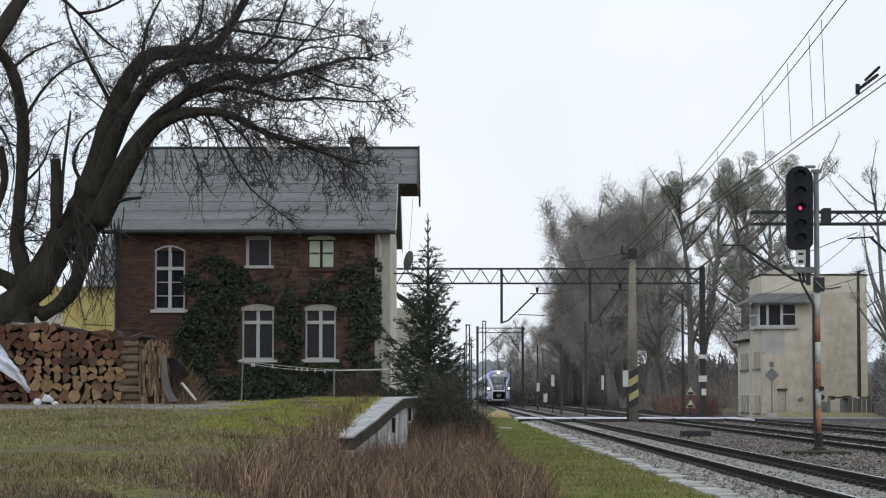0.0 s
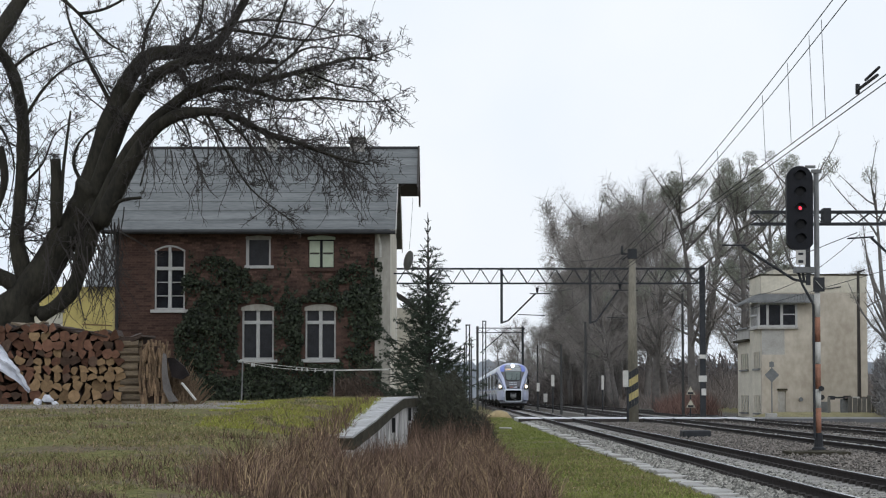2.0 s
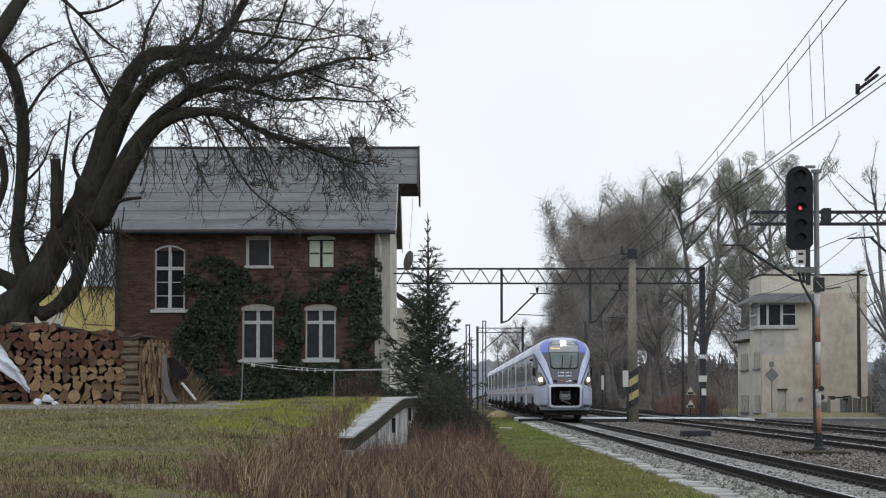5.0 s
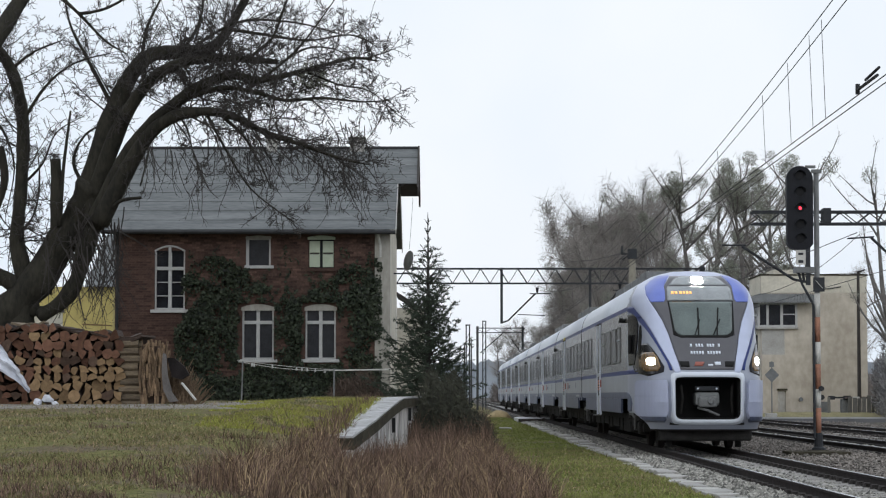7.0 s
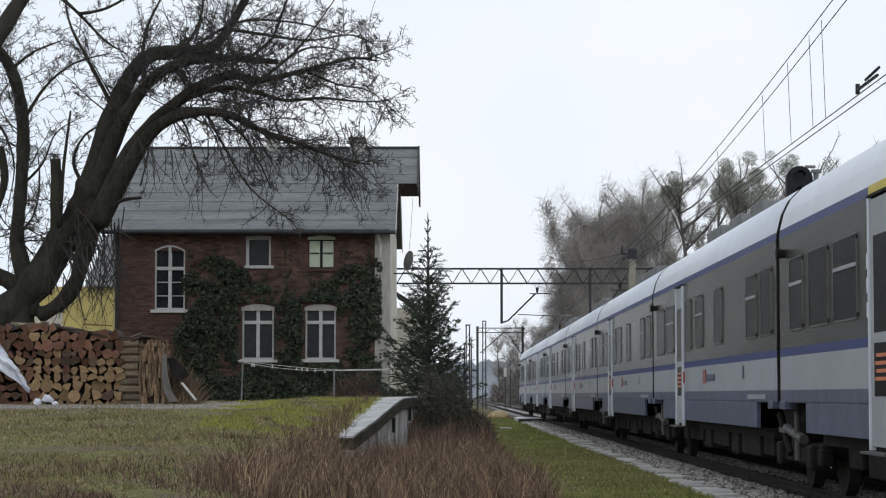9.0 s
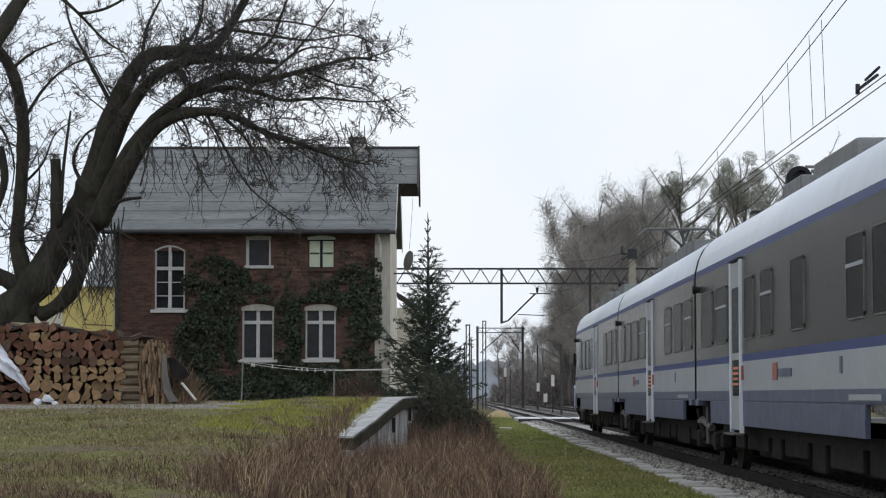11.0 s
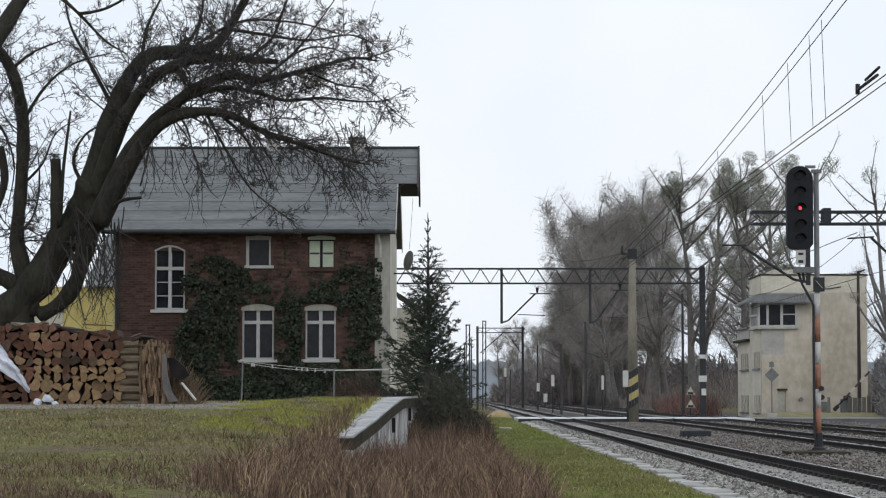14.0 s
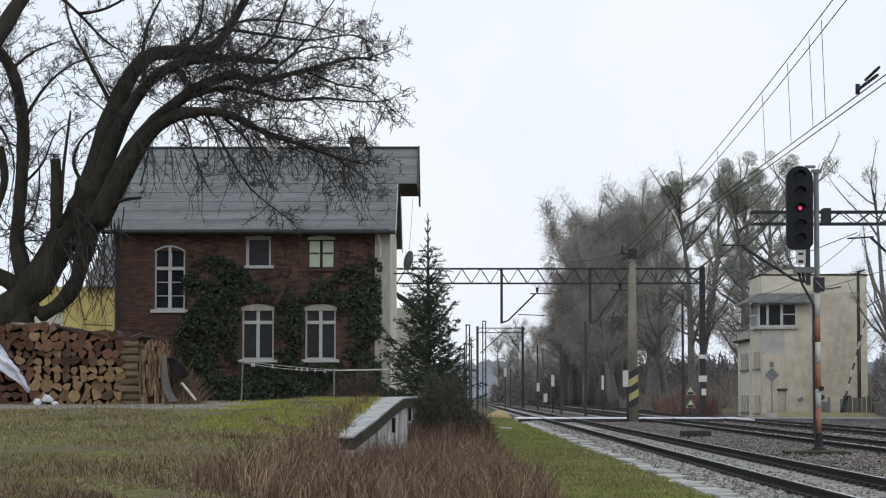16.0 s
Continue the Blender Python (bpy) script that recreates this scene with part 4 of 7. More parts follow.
def patch(name, mat, parent, rows, lift=0.012, cols=14, label=""):
    """A panel that lies on the nose: rows of (z, x left, x right), bottom to top, refined between."""
    P, Q = [], []
    for z, a, b in refined(rows):
        for i in range(cols + 1):
            x = a + (b - a) * i / cols
            y = face_back(x, z)
            P.append((x * (1 + lift * 0.25), y - lift, z + lift * 0.3))
            Q.append((x, y + 0.004, z))
    return part(name, sheet_mesh(P, Q, cols + 1), mat, parent, label, smooth=lift < 0.05)


def flank_patch(name, mat, parent, side, rows, lift=0.008, cols=12, label=""):
    """A panel on the side of the nose: rows of (z, front, back), distances behind the tip."""
    P, Q = [], []
    for z, a, b in refined(rows):
        for i in range(cols + 1):
            y = a + (b - a) * i / cols
            x = flank_x(y, z)
            P.append((side * (x + lift), y, z))
            Q.append((side * (x - 0.004), y, z))
    return part(name, sheet_mesh(P, Q, cols + 1), mat, parent, label, smooth=True)


def mouth_ring(hw, hh, power, shift, sink=0.0):
    """A rounded rectangle on the nose round the coupler."""
    out = []
    for i in range(48):
        a = 2 * math.pi * i / 48
        c, s = math.cos(a), math.sin(a)
        x = math.copysign(abs(c) ** power, c) * (hw + 0.03 * s)
        z = 1.12 + math.copysign(abs(s) ** power, s) * hh
        out.append((x, face_back(x, z) - shift + sink, z))
    return out


def nose(train):
    """The cab front, built pointing to -y with its tip at the origin."""
    hole = (-0.70, 0.70, 0.68, 1.57)
    us = [math.sin(math.pi / 2 * (i / 34)) if i else 0.0 for i in range(35)]
    us = [-u for u in us[:0:-1]] + us
    zs = [0.42 + (4.048 - 0.42) * i / 100 for i in range(101)]
    V, F, mi = [], [], []
    for z in zs:
        w = max(0.03, half_width(max(z, 0.95)) - (0.25 * smoothstep(0.9, 0.42, z)))
        row = [(u * w, face_back(u * w, z), z) for u in us]
        V += [(-w, 4.0, z)] + row + [(w, 4.0, z)]
    W = len(us) + 2
    for j in range(len(zs) - 1):
        for i in range(W - 1):
            cx = (V[j * W + i][0] + V[j * W + i + 1][0]) / 2
            cz = (zs[j] + zs[j + 1]) / 2
            if hole[0] < cx < hole[1] and hole[2] < cz < hole[3]:
                continue
            if i in (0, W - 2) and cz < 0.80:
                continue
            F.append((j * W + i, j * W + i + 1, (j + 1) * W + i + 1, (j + 1) * W + i))
            mi.append(2 if cz < 0.47 else 1 if cz > 3.70 else 0)
    n = part("cab_front", (V, F), [M["tr_nose"], M["tr_lilac"], M["tr_under"]], train, "streamlined silver and blue cab front", smooth=True)
    n.data.polygons.foreach_set("material_index", mi)
    # dark mouth with the coupler, inside a silver lip
    rings = [mouth_ring(0.79, 0.575, 0.2, -0.004), mouth_ring(0.765, 0.545, 0.2, 0.045), mouth_ring(0.70, 0.455, 0.2, 0.035), mouth_ring(0.68, 0.44, 0.2, 0.0, 0.30)]
    V = [p for r in rings for p in r]
    F = [(48 * j + i, 48 * j + (i + 1) % 48, 48 * (j + 1) + (i + 1) % 48, 48 * (j + 1) + i) for j in range(3) for i in range(48)]
    lip = part("mouth_frame", (V, F), [M["tr_white"], M["tr_rubber"]], n, "silver lip round the coupler opening", smooth=True)
    lip.data.polygons.foreach_set("material_index", [0] * 96 + [1] * 48)
    part("coupler_box", wall_with_openings(-0.80, 0.80, 0.55, 1.70, [(-0.67, 0.67, 0.70, 1.54)], 0.30, 1.1), M["tr_rubber"], n)
    part("coupler_recess", box(-0.70, 0.70, 1.06, 1.1, 0.66, 1.60), M["tr_rubber"], n)
    c = part("coupler", box(-0.26, 0.26, 0.22, 0.8, 0.97, 1.25, 0.05), M["steel_grey"], n, "grey automatic coupler")
    part("coupler_head", box(-0.20, 0.20, 0.10, 0.24, 0.93, 1.16, 0.04), M["steel_grey"], c)
    part("coupler_cone", rod([(0.06, 0.02, 1.06), (0.06, 0.14, 1.06)], [0.05, 0.09], 14), M["steel_grey"], c)
    part("coupler_bar", box(-0.26, 0.26, 0.24, 0.34, 1.28, 1.38, 0.02), M["steel_dark"], c)
    for x in (-0.2, 0.2):
        part("coupler_lamp", rod([(x, 0.2, 1.33), (x, 0.238, 1.33)], 0.022), M["tr_white"], c)
    part("coupler_hose", rod([(-0.2, 0.3, 0.92), (0.0, 0.15, 0.86), (0.25, 0.25, 0.76)], 0.028), M["steel_grey"], c)
    for s in (-1, 1):
        part("cable_bundle", rod([(s * 0.55, 0.35, 1.4), (s * 0.52, 0.3, 1.1), (s * 0.56, 0.4, 0.8)], 0.03), M["tr_under"], c)
    # painted panels of the face
    patch("front_mask", M["tr_mask"], n, [(1.73, -0.57, 0.57), (2.2, -0.69, 0.69), (2.5, -0.76, 0.76), (2.8, -0.86, 0.86), (3.05, -0.98, 0.98), (3.25, -1.08, 1.08), (3.36, -1.05, 1.05), (3.62, -0.74, 0.74), (3.86, -0.58, 0.58)], 0.010, 24)
    patch("screen_border", M["tr_rubber"], n, [(2.43, -0.50, 0.50), (2.49, -0.66, 0.66), (2.9, -0.69, 0.69), (3.26, -0.72, 0.72)], 0.016)
    patch("windscreen", M["tr_screen"], n, [(2.48, -0.48, 0.48), (2.53, -0.58, 0.58), (2.60, -0.62, 0.62), (2.9, -0.65, 0.65), (3.24, -0.69, 0.69)], 0.022, label="curved front windscreen")
    patch("display_window", M["tr_panel"], n, [(3.27, -0.72, 0.72), (3.55, -0.70, 0.70), (3.60, -0.67, 0.67)], 0.022, label="pale glass over the destination display")
    for k, (a, b) in enumerate(((-0.62, -0.56), (-0.54, -0.48), (-0.44, -0.38), (-0.36, -0.31), (-0.29, -0.24), (-0.22, -0.17))):
        patch("display_text", M["lamp_amber"], n, [(3.42, a, b), (3.48, a, b)], 0.03, 3, label="amber destination display")
    patch("lamp_window", M["tr_panel"], n, [(3.63, -0.64, 0.64), (3.78, -0.50, 0.50), (3.86, -0.34, 0.34)], 0.022)
    patch("top_lamp", M["lamp_white"], n, [(3.66, -0.07, 0.07), (3.69, -0.12, 0.12), (3.81, -0.12, 0.12), (3.84, -0.07, 0.07)], 0.04, 4, label="glowing white top lamp")
    for s in (-1, 1):
        side = lambda rows: [(z, min(s * a, s * b), max(s * a, s * b)) for z, a, b in rows]
        patch("blue_corner", M["tr_violet"], n, side([(3.24, 0.80, 1.06), (3.30, 0.76, 1.10), (3.45, 0.75, 1.15), (3.62, 0.75, 1.13), (3.78, 0.66, 0.98), (3.88, 0.58, 0.80)]), 0.016, label="violet-blue corner panel")
        patch("arch_strip", M["tr_lilac"], n, side([(1.66, 0.57, 0.69), (1.9, 0.62, 0.79), (2.2, 0.70, 0.93), (2.5, 0.77, 1.06), (2.8, 0.87, 1.19), (3.05, 0.99, 1.31), (3.25, 1.09, 1.375), (3.42, 1.14, 1.345), (3.60, 1.13, 1.26), (3.74, 1.06, 1.13)]), 0.022, label="pale curved strip beside the mask")
        patch("blue_trim", M["tr_blue"], n, side([(1.72, 0.74, 0.80), (1.9, 0.80, 0.85), (2.2, 0.94, 0.99), (2.5, 1.07, 1.13), (2.8, 1.20, 1.28), (3.0, 1.29, 1.36)]), 0.018)
        flank_patch("blue_trim", M["tr_blue"], n, s, [(2.90, 2.0, 2.35), (3.02, 2.0, 3.0), (3.12, 2.3, 3.9), (3.20, 3.0, 4.02)], 0.010, label="blue curve over the cab window")
        flank_patch("cab_window", M["tr_glass"], n, s, [(1.86, 2.60, 3.55), (1.95, 2.45, 3.70), (2.4, 2.25, 3.80), (2.75, 2.25, 3.82), (2.95, 2.55, 3.84), (3.03, 3.1, 3.86)], 0.010, label="dark cab side window")
        flank_patch("cab_window", M["tr_glass"], n, s, [(1.98, 1.75, 1.95), (2.2, 1.80, 2.20), (2.5, 1.85, 2.16), (2.75, 2.0, 2.14)], 0.010, 8)
        flank_patch("blue_line", M["tr_blue"], n, s, [(1.66, 2.0, 4.0), (1.70, 1.75, 4.0), (1.76, 2.1, 4.0)], 0.008)
        flank_patch("lower_band", M["tr_skirt"], n, s, [(0.82, 3.1, 4.0), (1.0, 2.9, 4.0), (1.15, 3.1, 4.0), (1.255, 3.6, 4.0)], 0.008)
        lamp = patch("headlight", M["lens_dark"], n, side([(1.60, 1.18, 1.22), (1.68, 0.93, 1.36), (1.80, 0.91, 1.385), (1.95, 0.98, 1.375), (2.15, 1.08, 1.33), (2.32, 1.18, 1.29)]), 0.020, label="dark angular headlight unit")
        patch("headlight_lens", M["lamp_white"], lamp, side([(1.83, 1.12, 1.18), (1.86, 1.08, 1.22), (1.97, 1.08, 1.22), (2.00, 1.12, 1.18)]), 0.032, 6, label="glowing white headlight")
        patch("amber_reflector", M["amber"], lamp, side([(1.70, 1.03, 1.24), (1.80, 0.98, 1.32), (2.0, 1.02, 1.32), (2.12, 1.10, 1.27)]), 0.024, 8)
        patch("bumper_pad", M["tr_pad"], n, side([(0.66, 0.86, 1.30), (0.80, 0.82, 1.36), (1.40, 0.84, 1.36), (1.47, 0.86, 1.34)]), 0.14, 10, label="pale blue bumper panel")
        patch("bumper_foot", M["tr_skirt"], n, side([(0.60, 0.90, 1.24), (0.68, 0.86, 1.31)]), 0.15, 8)
        part("mirror_camera", rod([(s * 1.40, 5.0, 2.92), (s * 1.54, 5.0, 2.95)], [0.04, 0.07], 10), M["tr_rubber"], n)
        part("rear_mirror", box(s * 1.40, s * 1.47, 3.05, 3.20, 2.12, 2.56, 0.03), M["tr_rubber"], n)
        part("wiper", rod([(s * 0.20 + 0.08, face_back(0.3, 2.5) - 0.05, 2.5), (s * 0.22 + 0.14, face_back(0.3, 3.1) - 0.05, 3.1)], 0.016), M["tr_rubber"], n)
        part("wiper", rod([(s * 0.20, face_back(0.2, 2.5) - 0.05, 2.5), (s * 0.22 + 0.16, face_back(0.35, 2.85) - 0.05, 2.85)], 0.012), M["tr_rubber"], n)
        patch("vent_grille", M["tr_rubber"], n, side([(1.79, 0.38, 0.56), (1.91, 0.38, 0.60)]), 0.018, 4)
        for k in range(3):
            part("roof_line", rod([(s * half_width(z), y, z) for y, z in ((4.05, 3.2 + 0.2 * k), (4.05, 3.3 + 0.2 * k))], 0.006, 4), M["tr_skirt"], n)
    for z, gaps, count in ((2.26, (1, 5, 9), 11), (2.10, (5,), 11)):
        for k in range(count):
            if k not in gaps:
                a = -0.33 + 0.06 * k
                patch("number_bar", M["tr_white"], n, [(z - 0.034, a, a + 0.042), (z + 0.034, a, a + 0.042)], 0.018, 2)
    patch("emblem", M["tr_red"], n, [(1.81, -0.28, -0.10), (1.90, -0.25, -0.05)], 0.02, 4)
    patch("emblem", M["tr_white"], n, [(1.81, 0.02, 0.12), (1.85, 0.02, 0.12)], 0.02, 4)
    patch("emblem", M["tr_white"], n, [(1.83, 0.16, 0.29), (1.90, 0.16, 0.29)], 0.02, 4)
    part("plough", box(-1.0, 1.0, 0.60, 1.2, 0.20, 0.46, 0.05), M["tr_under"], n)
    for x in (-0.75, 0.75):
        part("rail_guard", box(x - 0.06, x + 0.06, 1.0, 1.15, 0.06, 0.4), M["tr_under"], n)
    return n


# doors and windows along each kind of middle car, from its leading end: door, windows, those that open
LAYOUT = {
    0: ((11.7, 12.9), ((0.5, 1.6), (2.0, 3.1), (5.9, 7.0), (8.6, 9.7), (10.4, 11.4), (13.4, 14.9), (15.3, 16.9)), (1, 3, 5)),
    1: ((10.25, 11.5), ((0.75, 1.85), (2.45, 3.75), (4.45, 5.85), (6.55, 7.65), (8.35, 9.65), (12.2, 13.7), (14.0, 15.4), (15.8, 16.9)), (0, 5, 7)),
    6: ((8.1, 9.3), ((0.5, 1.7), (2.25, 3.6), (4.2, 5.5), (9.9, 11.3), (11.8, 13.3), (13.8, 15.2), (15.6, 16.8)), (0, 2, 3)),
}


def train():
    tr = thing("passenger_train", pose(TRACK_1, 265.9, 0), "silver and blue electric passenger train with lit headlights", "train")
    y = 0.0
    for k in range(CARS):
        ln = NOSE if k in (0, CARS - 1) else PITCH
        a, b = y + 0.14, y + ln - 0.14
        if k == 0:
            a = 4.0
        if k == CARS - 1:
            b = y + ln - 4.0
        data, mats, index = shell(a, b)
        body = part("car_body", data, mats, tr, "silver railway car with a graphite window band")
        body.data.polygons.foreach_set("material_index", index)
        body.data.polygons.foreach_set("use_smooth", [mats[i] is M["tr_white"] for i in index])
        if k < CARS - 1:
            ring = [(-x + 0.06 if x > 0.1 else 0, z - 0.05) for x, z in PROFILE] + [(x - 0.06, z - 0.05) for x, z in PROFILE[-2::-1]]
            m = len(ring)
            V = [(p, q, r) for q in (y + ln - 0.16, y + ln + 0.16) for p, r in ring]
            part("gangway_bellows", (V, [(i, m + i, m + (i + 1) % m, (i + 1) % m) for i in range(m)]), M["tr_rubber"], tr)
            for sx in (-1, 1):
                part("corner_step", box(sx * 1.3, sx * 1.46, y + ln - 0.75, y + ln - 0.3, 1.02, 1.12, 0.01), M["tr_skirt"], tr)
                part("corner_step", box(sx * 1.3, sx * 1.46, y + ln + 0.3, y + ln + 0.75, 1.02, 1.12, 0.01), M["tr_skirt"], tr)
            bogie(tr, y + ln)
        if k in (0, CARS - 1):
            f = (lambda v: v) if k == 0 else (lambda v: y + ln - v)
            for i, (p, q) in enumerate(((6.15, 7.2), (7.6, 9.1), (9.6, 11.0), (11.7, 13.1), (17.4, 18.6), (19.2, 20.6), (21.2, 22.2))):
                p, q = sorted((f(p), f(q)))
                side_window(tr, p, q, i % 3 == 0)
            p, q = sorted((f(13.5), f(14.75)))
            door(tr, p, q)
            bogie(tr, f(4.2))
            p, q = sorted((f(2.2), f(6.19)))
            part("frame_end", box(-1.25, 1.25, p, q, 0.64, 1.092, 0.02), M["tr_under"], tr)
        else:
            (d0, d1), spans, opening = LAYOUT.get(k, LAYOUT[0])
            for i, (p, q) in enumerate(spans):
                side_window(tr, y + p, y + q, i in opening)
            door(tr, y + d0, y + d1, k == 1)
            for sx in (-1, 1):
                part("side_camera", rod([(sx * 1.41, y + ln - 0.55, 2.92), (sx * 1.52, y + ln - 0.55, 2.92)], [0.05, 0.075], 10), M["tr_rubber"], tr)
            for sx in (-1, 1):
                e = y + (4.6 if k == 6 else 0.0)
                part("side_emblem", box(sx * 1.424, sx * 1.432, e + 8.2, e + 8.6, 1.38, 1.6), M["tr_red"], tr)
                part("side_lettering", box(sx * 1.424, sx * 1.432, e + 7.0, e + 8.1, 1.42, 1.52), M["tr_skirt"], tr)
                part("data_plate", box(sx * 1.424, sx * 1.430, y + 3.4, y + 3.55, 1.42, 1.60), M["tr_skirt"], tr)
                part("car_marking", box(sx * 1.424, sx * 1.430, y + 1.2, y + 3.0, 1.14, 1.20), M["tr_silver"], tr)
        # lower side panels between the bogies, with boxes of gear below
        p0, p1 = (a + 2.0 if k else 6.2), (b - 2.0 if k < CARS - 1 else y + ln - 6.2)
        for sx in (-1, 1):
            part("skirt_panel", box(sx * 1.36, sx * 1.417, p0, p1, 0.76, 1.098, 0.006), M["tr_skirt"], tr, "grey-blue lower side panel")
            g = p0 + 0.3
            while g < p1 - 1.4:
                w = 0.8 + 1.6 * abs(math.sin(g * 1.7 + k))
                part("gear_box", box(sx * 0.75, sx * 1.15, g, min(g + w, p1), 0.26 + 0.14 * abs(math.sin(g)), 0.752, 0.03), M["tr_under"], tr)
                g += w + 0.35
        part("underframe", box(-1.2, 1.2, (a if k else 6.4), b - (1.9 if k < 7 else 2.4), 0.62, 0.752, 0.0) if k in (0, 7) else box(-1.2, 1.2, a + 1.9, b - 1.9, 0.62, 0.752, 0.0), M["tr_under"], tr)
        part("centre_gear", box(-0.70, 0.70, p0 + 0.4, p1 - 0.4, 0.24, 0.618, 0.03), M["tr_under"], tr)
        roof_gear(tr, max(a, y + 4.5), min(b, y + ln - 4), k % 3 == 1)
        y += ln
    pantograph(tr, 129.3)
    n = nose(tr)
    # the same cab at the other end, turned about
    made = {}
    for o in (n, *n.children_recursive):
        made[o] = o.copy()
        scene.collection.objects.link(made[o])
        made[o].parent = made.get(o.parent, tr)
    made[n].matrix_basis = pose(0, LENGTH, 0, 0, 0, 180)
    return tr


the_train = train()


# ---- trees ----
def wander(rng, p, d, length, steps, bend, lift):
    """A crooked path from p along d."""
    pts, p, d = [p.copy()], p.copy(), d.normalized()
    for _ in range(steps):
        d = (d + Vector((rng.gauss(0, bend), rng.gauss(0, bend), rng.gauss(0, bend) + lift))).normalized()
        p = p + d * (length / steps)
        pts.append(p.copy())
    return pts


def arc(rng, p, d, length, steps, curl, kink):
    """A shoot that keeps curving one way, with small kinks."""
    pts, p, d = [p.copy()], p.copy(), d.normalized()
    turn = Vector((rng.gauss(0, 1), rng.gauss(0, 1), rng.gauss(0.15, 1))).normalized() * curl / steps
    for _ in range(steps):
        d = (d + turn + Vector((rng.gauss(0, kink), rng.gauss(0, kink), rng.gauss(0, kink)))).normalized()
        p = p + d * (length / steps)
        pts.append(p.copy())
    return pts


def twigs(V, F, rng, pts, r0, level, density, spread=0.8, lift=0.05, thin=0.006, reach=0.5, start=0.2):
    """Grows curving side shoots from a limb, and shoots from those, ever finer and shorter."""
    total = sum((b - a).length for a, b in zip(pts, pts[1:]))
    count = max(2, int(total * density))
    for _ in range(count):
        u = start + (1 - start) * rng.random()
        s = u * (len(pts) - 1)
        i = min(int(s), len(pts) - 2)
        p = pts[i].lerp(pts[i + 1], s - i)
        ahead = (pts[i + 1] - pts[i]).normalized()
        side = Vector((rng.gauss(0, 1), rng.gauss(0, 1), rng.gauss(0, 1) + 2 * lift)).normalized()
        d = (ahead * rng.uniform(0.35, 1.0) + side * spread).normalized()
        ln = total * reach * rng.uniform(0.35, 1.0) * (1.15 - 0.6 * u)
        ln = max(0.14, min(ln, (0.42, 0.95, 2.2)[level - 1]))
        r = max(thin, min(r0 * 0.5, 0.004 + 0.012 * ln) * (1.1 - 0.5 * u))
        n = (2, 4, 6)[level - 1]
        shoot = arc(rng, p, d, ln, n, rng.uniform(0.3, 1.5), 0.11)
        tube(V, F, shoot, [r + (thin * 0.6 - r) * k / n for k in range(n + 1)], 3 if r < 0.03 else 5, False)
        if level > 1:
            twigs(V, F, rng, shoot, r, level - 1, density * (1.3 if level == 3 else 1.6), spread, lift, thin, reach, 0.12)


def limb(V, F, pts, r0, r1, n=9, rough=0.10, rng=None):
    """A thick limb: its path smoothed, with a knotty, uneven girth."""
    pts = [Vector(p) for p in pts]
    fine = []
    for i in range(len(pts) - 1):
        a, b, c, d = pts[max(i - 1, 0)], pts[i], pts[i + 1], pts[min(i + 2, len(pts) - 1)]
        for k in range(5):
            t = k / 5
            fine.append(0.5 * ((2 * b) + (c - a) * t + (2 * a - 5 * b + 4 * c - d) * t * t + (3 * b - a - 3 * c + d) * t ** 3))
    fine.append(pts[-1])
    m = len(fine) - 1
    radii = [(r0 + (r1 - r0) * (i / m) ** 0.62) * (1 + rough * noise.noise(fine[i] * 2.3)) for i in range(m + 1)]
    tube(V, F, fine, radii, n)
    return fine


